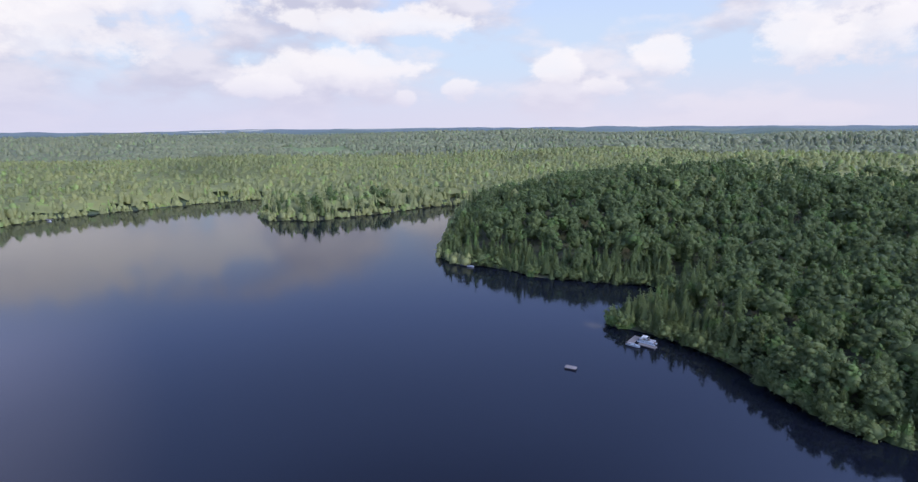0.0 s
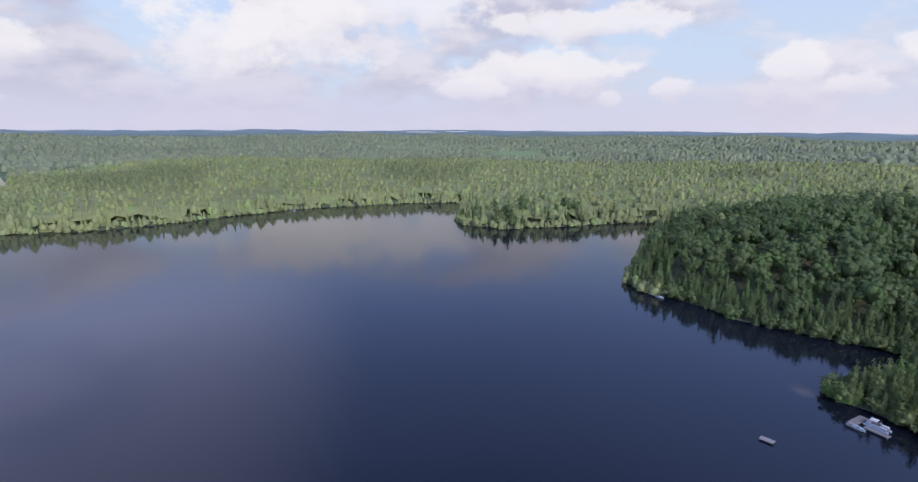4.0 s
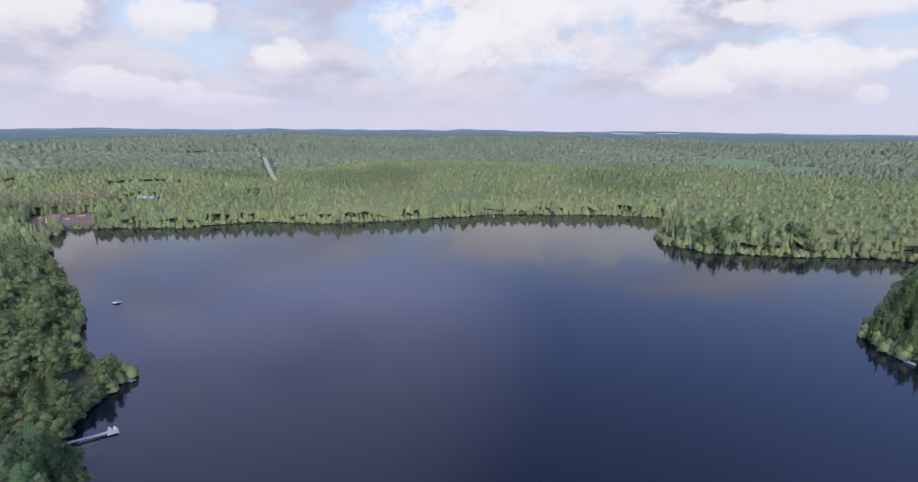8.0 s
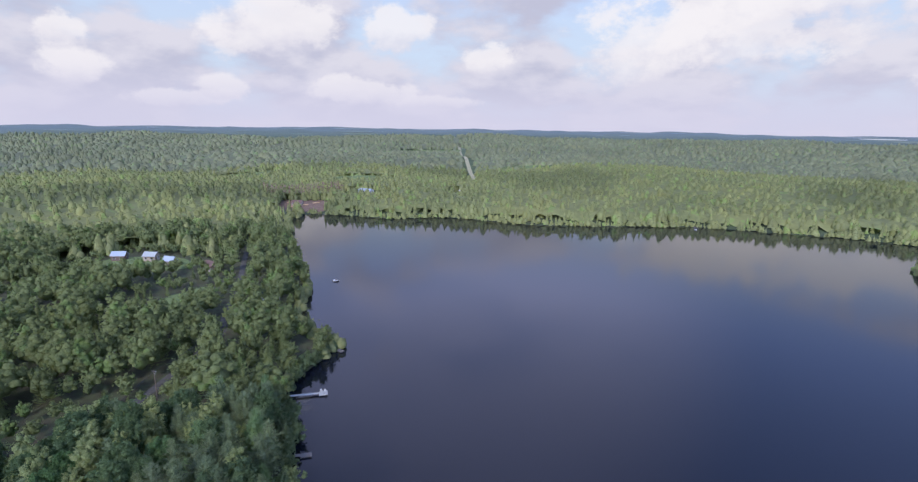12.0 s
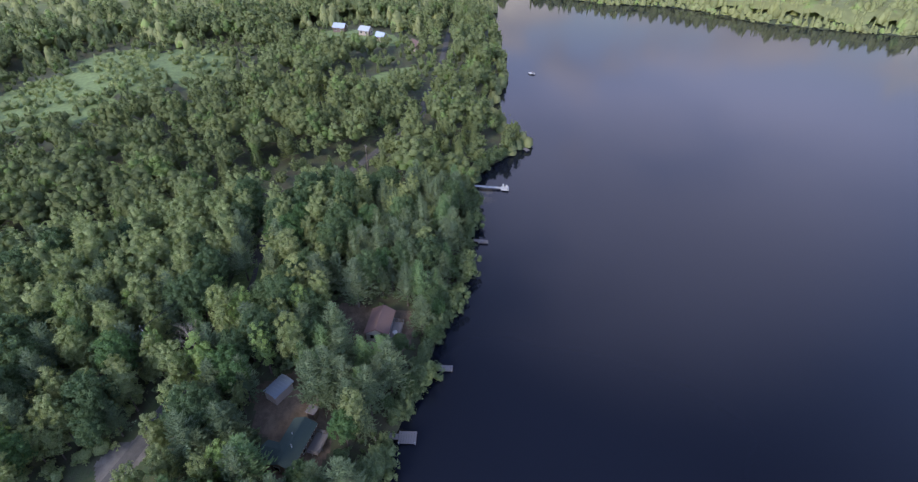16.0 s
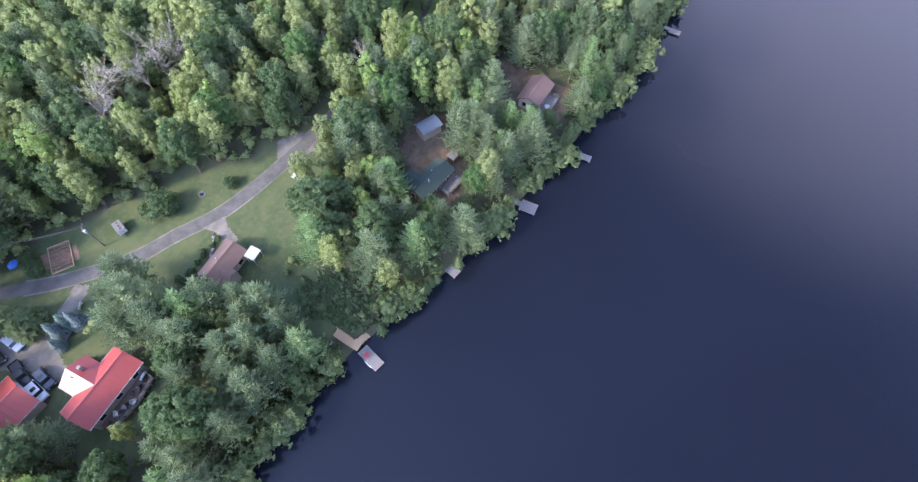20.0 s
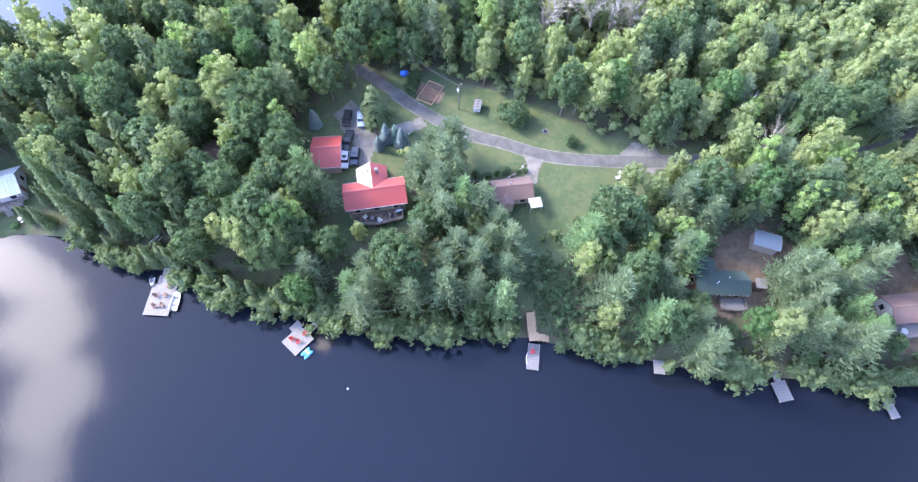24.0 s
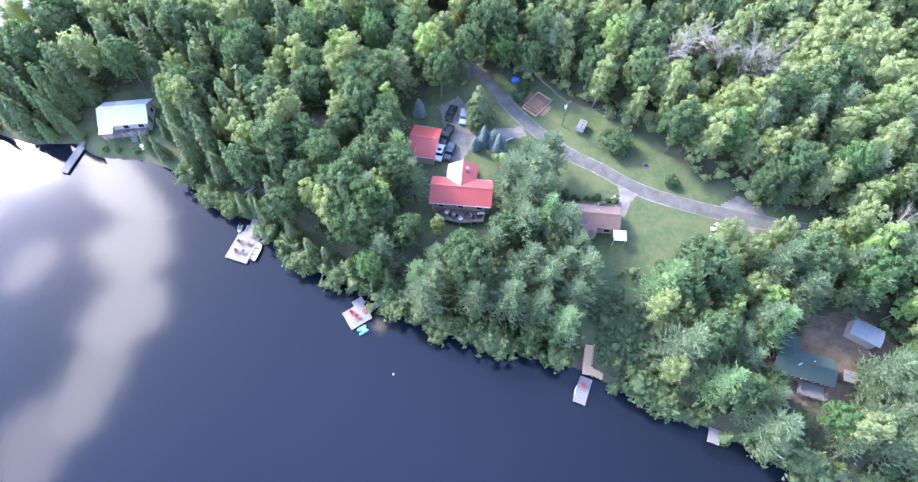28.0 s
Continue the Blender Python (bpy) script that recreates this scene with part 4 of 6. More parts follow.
for px, py, pd, pm in zip(x, y, d, mixed):
    q = rng.uniform()
    if px > 34 and py < -50:
        kind = "cedar" if q < 0.45 or pd < 5 else ("poplar" if q < 0.75 else "maple")
    elif px < -22 and py < -60:
        kind = "poplar" if q < 0.70 else ("maple" if q < 0.86 else "pine")
    elif pd < 4:
        kind = "cedar" if q < 0.55 else ("maple" if q < 0.8 else "pine")
    elif pd < 30 and px < 10:
        kind = "pine" if q < 0.66 else ("maple" if q < 0.84 else "poplar")
    else:
        kind = "maple" if q < (0.5 if px > -2 else 0.28) + 0.2 * pm else ("poplar" if q < 0.84 else "pine")
    tall = min(rng.uniform(4.5, 8.5) if pd < 4 else rng.uniform(9.5, 16.5), clear_height(px, py))
    if kind == "poplar" and tall > 7 and math.hypot(px, py) > 112:
        grove.append((px, py, tall))
    elif tall > 3:
        plant(kind if tall > 7 or kind == "cedar" else "maple", float(px), float(py), tall, rng=rng)


# farther woods, as one mass for each belt
def woods(name, x, y, z, models, pick, tall, mat, label, rng):
    """Many trees joined into one mesh."""
    vs, fs, n = [], [], 0
    turn = rng.uniform(0, 6.283, len(x))
    for k, (v, f) in enumerate(models):
        sel = np.nonzero(pick == k)[0]
        if not len(sel):
            continue
        c, s, q = np.cos(turn[sel])[:, None], np.sin(turn[sel])[:, None], tall[sel][:, None]
        wide = q * rng.uniform(0.75, 1.3, q.shape)
        px = x[sel][:, None] + (v[:, 0] * c - v[:, 1] * s) * wide
        py = y[sel][:, None] + (v[:, 0] * s + v[:, 1] * c) * wide
        pz = z[sel][:, None] + v[:, 2] * q
        vs.append(np.stack([px, py, pz], -1).reshape(-1, 3))
        fs.append((f[None] + (np.arange(len(sel)) * len(v))[:, None, None] + n).reshape(-1, 3))
        n += len(sel) * len(v)
    v, f = np.vstack(vs).astype(np.float32), np.vstack(fs).astype(np.int32)
    me = bpy.data.meshes.new(name)
    me.vertices.add(len(v))
    me.vertices.foreach_set("co", v.ravel())
    me.loops.add(f.size)
    me.loops.foreach_set("vertex_index", f.ravel())
    me.polygons.add(len(f))
    me.polygons.foreach_set("loop_start", np.arange(0, f.size, 3, dtype=np.int32))
    me.update(calc_edges=True)
    me.materials.append(mat)
    return tagged(new(name, me), label, "woods", kind="stuff")


def unit(bits, h):
    v, f = bits
    return v / h, f


def spire(seed, h, r, sides, tiers, sprays_):
    """A far conifer: a ragged cone in tiers with a few sprays standing off it."""
    rng = np.random.default_rng(seed)
    bits = []
    t = np.arange(sides) * 6.283 / sides
    for k in range(tiers):
        s = k / tiers
        q = r * (1 - s) ** 0.85 * rng.uniform(0.75, 1.2, sides)
        ring = np.stack([np.cos(t + k) * q, np.sin(t + k) * q, h * (0.10 + 0.86 * s) + rng.uniform(-0.06, 0.02, sides) * h], -1)
        bits.append((np.vstack([ring, [[0, 0, min(1.0, 0.10 + 0.86 * (s + 1.6 / tiers)) * h]]]), np.array([[j, (j + 1) % sides, sides] for j in range(sides)])))
    a, z = rng.uniform(0, 6.28, sprays_), rng.uniform(0.12, 0.8, sprays_)
    out = np.stack([np.cos(a), np.sin(a), 0 * a + 0.4], -1)
    at = np.stack([np.cos(a) * r * (1 - z) * 0.85, np.sin(a) * r * (1 - z) * 0.85, z * h], -1)
    return joined(bits + [leaflets(at, out, 0.13 * h, rng, 0.4)])


def clump(seed, sides):
    """A distant crown: an uneven dome of a few faces."""
    rng = np.random.default_rng(seed)
    t = np.arange(sides) * 6.283 / sides
    rings = [np.stack([np.cos(t + turn) * q * rng.uniform(0.8, 1.2, sides), np.sin(t + turn) * q * rng.uniform(0.8, 1.2, sides), z + rng.uniform(-0.08, 0.08, sides)], -1) for turn, q, z in ((0.0, 0.52, 0.05), (0.5, 0.42, 0.62))]
    j = np.arange(sides)
    n = (j + 1) % sides
    f = np.vstack([np.stack([j, n, sides + j], -1), np.stack([n, sides + n, sides + j], -1), np.stack([sides + j, sides + n, 0 * j + 2 * sides], -1)])
    return np.vstack(rings + [np.array([[0.05, 0.0, 0.95]])]), f


def far_crown(seed, h, r, lobes, sprays_):
    """A far broadleaf tree: a few uneven billows of several heights, the lower ones reaching the brush, and some sprays."""
    rng = np.random.default_rng(seed)
    bits = []
    for k in range(lobes):
        a, top = 6.283 * k / (lobes - 1) + rng.uniform(0, 0.9), k == lobes - 1
        q, off = r * rng.uniform(0.95, 1.25), (0.1 if top else rng.uniform(0.42, 0.62)) * r
        low, up = (0.34, 0.70) if top else (rng.uniform(0.0, 0.18), rng.uniform(0.52, 0.74))
        v, f = clump(seed * 10 + k, 5)
        bits.append((v * [q, q, h * up] + [math.cos(a) * off, math.sin(a) * off, h * low], f))
    d = rng.normal(size=(sprays_, 3)) + [0, 0, 0.6]
    d /= np.linalg.norm(d, axis=1, keepdims=True)
    bits.append(leaflets(d * [r * 0.9, r * 0.9, h * 0.42] + [0, 0, h * 0.54], d, 0.13 * h, rng, 0.5))
    return joined(bits)


MID = [unit(lobed(51, 14, 4.6, 8, 0.48, 4, 1.15, -0.2), 14), unit(lobed(52, 14, 3.9, 7, 0.50, 4, 1.1, -0.3), 14), unit(pine_crown(53, 17, 3.9, 7, 6, 4, 1.9), 17), unit(cone_crown(54, 13, 2.5, 90, 1.5), 13), unit(lobed(55, 14, 5.3, 9, 0.46, 4, 1.15, -0.2), 14), unit(cone_crown(56, 13, 2.1, 80, 1.4), 13)]
# finer ones for the nearer edge of the woods
MID += [unit(lobed(57, 14, 4.5, 14, 0.39, 6, 0.8, -0.3), 14), unit(lobed(58, 14, 3.8, 12, 0.41, 6, 0.78, -0.4), 14), unit(pine_crown(59, 17, 3.7, 10, 7, 6, 1.5), 17), unit(cone_crown(60, 13, 2.9, 190, 1.05), 13), unit(lobed(65, 14, 5.1, 17, 0.36, 6, 0.82, -0.3), 14), unit(cone_crown(66, 13, 2.3, 180, 1.0), 13)]
FAR = [unit(far_crown(61, 14, 4.8, 4, 8), 14), unit(far_crown(62, 14, 4.0, 4, 8), 14), unit(spire(63, 15, 2.6, 6, 3, 5), 15), unit(far_crown(64, 14, 5.4, 5, 9), 14)]


def seen_from_path(x, y):
    """The half of the country that the path looks at, with a margin."""
    a = np.degrees(np.arctan2(-x, y))
    return (a > -50) | (a < -140)


x, y, rng = scatter(-420, 420, -420, 520, 6.2, 22)
r = np.hypot(x, y)
ok = (r > 120) & (r < 395 + 75 * rng.uniform(size=len(r)) ** 2) & seen_from_path(x, y) & ~is_open(x, y)
ok &= (r > 148) | (y > 40) | (x > 130) | (x < -150)
x, y, r = x[ok], y[ok], r[ok]
d = inland(x, y)
x, y, d = x[d > 0.2], y[d > 0.2], d[d > 0.2]
q, mixed = rng.uniform(size=len(x)), swell(x, y, 110, 33)
pick = np.where(q < 0.42 + 0.22 * mixed, 0, np.where(q < 0.62, 1, np.where(q < 0.78, 4, np.where(q < 0.9, 2, 3))))
pick = np.where((d < 16) & (q < 0.75) & (y > 150), np.where(q < 0.35, 3, 5), pick)
tall = rng.uniform(8.5, 16.5, len(x)) * np.where(d < 7, 0.78, 1) * np.where(pick == 5, 0.95, 1)
near_field = np.full(len(x), 9.0)
for ox, oy, a, b, turn in OPENINGS:
    c, s = math.cos(turn), math.sin(turn)
    near_field = np.minimum(near_field, np.hypot(((x - ox) * c + (y - oy) * s) / (a + 16), ((y - oy) * c - (x - ox) * s) / (b + 16)))
tall = tall * np.where(near_field < 1.15, 0.5, 1)
pick = np.where(np.hypot(x, y) < 245, pick + 6, pick)
z = height(x, y, d) - 0.2
north = y > 60
woods("woods", x[north], y[north], z[north], MID, pick[north], tall[north], SHADED_WOODS, "dense dark green forest on the far bank, cloud shade coloured in", rng)
woods("woods", x[~north], y[~north], z[~north], MID, pick[~north], tall[~north], MIXED, "dense mixed green forest behind the cottages", rng)

gx, gy, gt = np.array(grove).T
woods("poplar_grove", gx, gy, height(gx, gy), [unit(lobed(k + 40, h, r * 1.12, 22, 0.38, 18, 0.48, -0.7, 0.60, 0.40, 0.7), h) for k, (h, r, girth) in enumerate(KINDS["poplar"][2])], rng.integers(3, size=len(gx)), gt, POPLAR, "light green poplars filling the woods behind the lane", rng)

# a close wall of cedars along the north bank
x, y, rng = scatter(-20, 140, 148, 330, 2.9, 28)
d = inland(x, y)
ok = (d > 0.4) & (d < 11) & (rng.uniform(size=len(x)) < 1.15 - d / 16)
x, y, d = x[ok], y[ok], d[ok]
woods("cedar_belt", x, y, height(x, y, d) - 0.3, [MID[9], MID[11]], rng.integers(2, size=len(x)), rng.uniform(6.5, 10.5, len(x)) * np.where(d < 3, 0.75, 1), BANK_CEDAR, "close wall of yellow-green cedars along the bank", rng)
x, y, rng = scatter(40, 160, 85, 152, 3.6, 31)
d = inland(x, y)
ok = (d > 0.6) & (d < 13)
x, y, d = x[ok], y[ok], d[ok]
woods("bank_woods", x, y, height(x, y, d) - 0.3, [MID[7], MID[9], MID[6], MID[8]], rng.choice(4, size=len(x), p=(0.4, 0.3, 0.15, 0.15)), rng.uniform(7.0, 12.5, len(x)) * np.where(d < 3, 0.7, 1), BANK_CEDAR, "mixed trees standing close along the near bank", rng)

x, y, rng = scatter(-900, 800, -850, 900, 8.4, 23)
r = np.hypot(x, y)
ok = (r >= 400 - 70 * rng.uniform(size=len(r)) ** 2) & (r < 880) & seen_from_path(x, y) & ~is_open(x, y)
x, y = x[ok], y[ok]
d = inland(x, y)
x, y, d = x[d > 0.3], y[d > 0.3], d[d > 0.3]
q = rng.uniform(size=len(x))
pick = np.where(q < 0.36, 0, np.where(q < 0.62, 1, np.where(q < 0.84, 3, 2)))
pick = np.where((d < 18) & (q < 0.6), 2, pick)
tall = rng.uniform(9.5, 14.5, len(x)) * np.where(d < 4, 0.7, 1)
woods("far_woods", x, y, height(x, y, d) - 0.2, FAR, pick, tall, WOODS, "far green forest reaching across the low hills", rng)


def understorey(r0, r1, turns, step, lift, mat):
    """The closed lower storey between the far crowns: an uneven sheet some metres over the ground."""
    a = np.radians(np.linspace(-52, 222, turns))
    r = np.arange(r0, r1 + 1, step)
    x, y = -(r[:, None] * np.sin(a)), r[:, None] * np.cos(a)
    rng = np.random.default_rng(25)
    x, y = x + rng.uniform(-0.3, 0.3, x.shape) * step, y + rng.uniform(-0.3, 0.3, x.shape) * step
    d = inland(x.ravel(), y.ravel()).reshape(x.shape)
    z = height(x, y, d) + lift * np.clip((d - 3) / 16, 0, 1) + rng.uniform(-1.3, 1.3, x.shape)
    keep = (d > 4) & ~is_open(x.ravel(), y.ravel()).reshape(x.shape)
    i, j = np.nonzero(keep[:-1, :-1] & keep[1:, :-1] & keep[:-1, 1:] & keep[1:, 1:])
    quads = np.stack([i * turns + j, (i + 1) * turns + j, (i + 1) * turns + j + 1, i * turns + j + 1], -1)
    used, back = np.unique(quads, return_inverse=True)
    ob = new("understorey", flat_mesh("understorey", np.stack([x.ravel()[used], y.ravel()[used], z.ravel()[used]], -1), back.reshape(-1, 4), True))
    ob.data.materials.append(mat)
    tagged(ob, "closed green understorey between the far trees", "woods", kind="stuff")


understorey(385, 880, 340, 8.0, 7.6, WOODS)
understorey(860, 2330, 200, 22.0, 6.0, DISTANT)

def spike(seed):
    v, f = clump(seed, 4)
    return v * [0.55, 0.55, 1.15], f


for inner, outer, gap, seed, sides in ((860, 1320, 12.5, 24, 5), (1320, 2420, 18.5, 26, 4)):
    x, y, rng = scatter(-2450, 2250, -1600, 2450, gap, seed)
    r = np.hypot(x, y)
    ok = (r >= inner) & (r < outer) & seen_from_path(x, y)
    x, y = x[ok], y[ok]
    ok = ~is_open(x, y)
    x, y = x[ok], y[ok]
    firs = np.clip(0.25 + 0.9 * swell(x, y, 520, 77), 0, 0.85)
    pick = np.where(rng.uniform(size=len(x)) < firs, rng.integers(4, 6, size=len(x)), rng.integers(4, size=len(x)))
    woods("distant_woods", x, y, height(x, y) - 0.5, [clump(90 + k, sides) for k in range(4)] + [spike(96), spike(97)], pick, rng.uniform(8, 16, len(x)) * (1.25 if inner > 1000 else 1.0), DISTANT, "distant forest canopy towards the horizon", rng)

# ---- the brush along the water's edge ----
SHRUB = [unit(lobed(71, 4, 1.9, 12, 0.34, 16, 0.36, -0.6, 0.5, 0.5), 4), unit(cone_crown(72, 5, 1.5, 130, 0.55), 5), unit(lobed(73, 3, 1.8, 11, 0.34, 16, 0.34, -0.6, 0.5, 0.5), 3)]
SHRUB_FAR = [unit(far_crown(74, 4, 2.6, 2, 8), 4), unit(spire(75, 6, 1.7, 6, 3, 4), 6)]


def brush(name, line, gap, models, low, high, mat, label, seed):
    rng = np.random.default_rng(seed)
    rows = []
    for a, b in zip(line, line[1:]):
        n = max(1, int(np.hypot(*(b - a)) / gap))
        side = np.array([-(b - a)[1], (b - a)[0]]) / max(np.hypot(*(b - a)), 1e-6)
        for k in range(n):
            rows.append(a + (b - a) * (k + rng.uniform()) / n + side * rng.uniform(-1.6, 2.0))
    p = np.array(rows)
    d = inland(p[:, 0], p[:, 1])
    ok = (d > -0.7) & (d < 3.0) & seen_from_path(p[:, 0], p[:, 1])
    for x, y, r in LANDINGS:
        ok &= np.hypot(p[:, 0] - x, p[:, 1] - y) > r
    p, d = p[ok], d[ok]
    z = np.maximum(height(p[:, 0], p[:, 1], d), -0.15) - 0.3
    woods(name, p[:, 0], p[:, 1], z, models, rng.integers(len(models), size=len(p)), rng.uniform(low, high, len(p)), mat, label, rng)


# x, y and reach of the openings in the brush where one steps to the water
LANDINGS = [(-21.5, -25.5, 3.2), (17, -40, 2.2), (41.8, -57, 2.0), (84, -78.5, 2.2), (-61.8, -5, 2.0), (-42.5, -14.5, 1.5), (-78.8, 3, 1.6), (-117.5, 12.2, 2), (-127, 17.6, 1.8), (-160.5, 19.8, 2.2), (76, -76, 5)]
first = int(np.argmin(np.hypot(SHORE[:, 0] + 192, SHORE[:, 1] - 42)))
brush("shore_brush", SHORE[first : first + 84], 0.85, SHRUB, 2.6, 6.2, CEDAR, "green bushes and cedars overhanging the water's edge", 81)
brush("bank_brush", SHORE[:28], 1.1, SHRUB, 3.0, 7.0, BANK_CEDAR, "dark green brush overhanging the far bank", 83)
brush("far_shore_brush", SHORE[27 : first + 2], 1.1, SHRUB_FAR, 3.0, 7.0, WOODS, "green brush along the far shore", 82)

# ferns and saplings under the trees near the water and on the slope by the stairs
FERN = [unit(broad_crown(76, 2, 1.3, 30, 0.36, 3, 0.45), 2), unit(broad_crown(77, 2, 1.1, 28, 0.34, 3, 0.5), 2)]
x, y, rng = scatter(-150, 120, -140, 40, 3.0, 29)
d = inland(x, y)
slope_bank = inside(np.array([(-37, -41), (-31, -44), (-26, -38), (-25, -30), (-29, -21), (-36, -24)], float), x, y) | inside(np.array([(-21, -27), (-20, -36), (-22, -44), (-17, -44), (-13, -30)], float), x, y)
ok = (d > 1.0) & (np.hypot(x, y) < 150) & (slope_bank | ~is_open(x, y)) & (np.hypot(x + 22.9, y + 28) > 2.6)
for hx, hy, hr in HOUSES:
    ok &= np.hypot(x - hx, y - hy) > hr
x, y, d = x[ok], y[ok], d[ok]
deep = (d > 24) & (y < -55)
tall = np.where(d < 22, rng.uniform(0.8, 2.2, len(x)), rng.uniform(1.5, 4.5, len(x)))
woods("undergrowth", x[~deep], y[~deep], height(x[~deep], y[~deep], d[~deep]) - 0.1, FERN, rng.integers(2, size=(~deep).sum()), tall[~deep], CEDAR, "low green ferns and saplings under the trees", rng)
woods("undergrowth", x[deep], y[deep], height(x[deep], y[deep], d[deep]) - 0.1, FERN, rng.integers(2, size=deep.sum()), tall[deep], POPLAR, "light green saplings filling the woods behind the lane", rng)

# a thick bank of ferns beside the stairs
x, y, rng = scatter(-38, -12, -46, -20, 0.95, 33)
d = inland(x, y)
banks = inside(np.array([(-23.6, -37), (-29, -39.5), (-34, -34), (-35.5, -26.5), (-31.5, -20.5), (-25.5, -21.5), (-23.9, -26)], float), x, y) | inside(np.array([(-20.6, -27), (-20.5, -34), (-21.5, -42), (-16, -44), (-13, -29)], float), x, y)
ok = (d > 0.4) & banks & (rng.uniform(size=len(x)) < 0.9)
x, y, d = x[ok], y[ok], d[ok]
woods("fern_bank", x, y, height(x, y, d) - 0.1, FERN, rng.integers(2, size=len(x)), rng.uniform(0.6, 1.5, len(x)), MAPLE, "thick green ferns on the bank beside the stairs", rng)

# young growth on the old fields west of the lane
x, y, rng = scatter(-330, -190, -190, -95, 4.2, 30)
field = np.zeros(len(x), bool)
for ox, oy, a, b, turn in OPENINGS[2:5]:
    field |= np.hypot((x - ox) / a, (y - oy) / b) < 1.1
ok = field & (swell(x, y, 30, 9) > -0.25)
x, y = x[ok], y[ok]
woods("field_shrubs", x, y, height(x, y) - 0.1, FERN, rng.integers(2, size=len(x)), rng.uniform(1.4, 4.2, len(x)), POPLAR, "light green young shrubs over an old field", rng)

# ---- buildings, landing stages and loose things ----


def thing(name, label, category, x, y, z, turn=0.0, group=""):
    ob = new(name)
    ob.matrix_world = pose(x, y, z, 0, 0, turn)
    return tagged(ob, label, category, group)


def part(name, bm, mat, parent, label="", smooth=False):
    me = bpy.data.meshes.new(name)
    bm.to_mesh(me)
    bm.free()
    if smooth:
        me.polygons.foreach_set("use_smooth", np.ones(len(me.polygons), bool))
    me.materials.append(mat)
    ob = new(name, me)
    ob.parent = parent
    return tagged(ob, label)


def slab(sx, sy, sz, x=0, y=0, z=0, rx=0, ry=0, rz=0, edge=0.0, bm=None):
    """A block with its centre at x, y, z and softened edges."""
    own = bmesh.new()
    bmesh.ops.create_cube(own, size=1, matrix=Matrix.Diagonal((sx, sy, sz, 1)))
    if edge:
        bmesh.ops.bevel(own, geom=own.edges[:], offset=edge, segments=1, affect="EDGES")
    bmesh.ops.transform(own, matrix=pose(x, y, z, rx, ry, rz), verts=own.verts)
    if bm is None:
        return own
    me = bpy.data.meshes.new("bit")
    own.to_mesh(me)
    own.free()
    bm.from_mesh(me)
    bpy.data.meshes.remove(me)
    return bm


def tube(r, h, x=0, y=0, z=0, rx=0, ry=0, rz=0, r2=None, n=10):
    bm = bmesh.new()
    bmesh.ops.create_cone(bm, cap_ends=True, segments=n, radius1=r, radius2=r if r2 is None else r2, depth=h, matrix=pose(x, y, z, rx, ry, rz))
    return bm


def prism(outline, low, high):
    """An upright block over an outline."""
    bm = bmesh.new()
    a = [bm.verts.new((x, y, low)) for x, y in outline]
    b = [bm.verts.new((x, y, high)) for x, y in outline]
    bm.faces.new(a[::-1])
    bm.faces.new(b)
    for k in range(len(a)):
        j = (k + 1) % len(a)
        bm.faces.new((a[k], a[j], b[j], b[k]))
    return bm


def window(parent, x, y, z, wide, high, face):
    """A window in a wall; face: the way it looks, in degrees from +x."""
    f = slab(0.10, wide + 0.24, high + 0.24, x, y, z, rz=face, edge=0.01)
    fr = part("window_frame", f, WHITE, parent)
    c, s = math.cos(radians(face)), math.sin(radians(face))
    part("pane", slab(0.04, wide, high, x + 0.05 * c, y + 0.05 * s, z, rz=face), GLASS_DARK, fr)
    return fr


def gable_walls(l, w, base, eave, rise):
    """Four walls with two gables, as one shell; the ridge runs along x."""
    bm = bmesh.new()
    ends = []
    for x in (-l / 2, l / 2):
        ends.append([bm.verts.new(p) for p in ((x, -w / 2, base), (x, w / 2, base), (x, w / 2, eave), (x, 0, eave + rise), (x, -w / 2, eave))])
    a, b = ends
    bm.faces.new(a[::-1])
    bm.faces.new(b)
    for k in range(5):
        j = (k + 1) % 5
        bm.faces.new((a[k], a[j], b[j], b[k]))
    bmesh.ops.recalc_face_normals(bm, faces=bm.faces[:])
    return bm


def slope(parent, l, w, eave, rise, over, mat, side, label="", ribs=0.0, x0=0.0):
    """One slope of a gable roof with its drip edge and, on metal, its seams."""
    run = w / 2 + over
    drop = rise * over / (w / 2)
    ln = math.hypot(run, rise + drop)
    tilt = math.degrees(math.atan2(rise + drop, run))
    y, z = side * run / 2, eave + rise - (rise + drop) / 2 + 0.09
    roof = part("roof_slope", slab(l + 2 * over, ln, 0.12, x0, y, z, rx=-side * tilt), mat, parent, label)
    if ribs:
        n = int((l + 2 * over) / ribs)
        seam = None
        for k in range(n + 1):
            if seam is None:
                ob = part("seam", slab(0.05, ln, 0.05), mat, roof)
                seam = ob.data
            else:
                ob = new("seam", seam)
                ob.parent = roof
            ob.matrix_local = pose(x0 - l / 2 - over + k * (l + 2 * over) / n, y, z + 0.075, -side * tilt)
    return roof


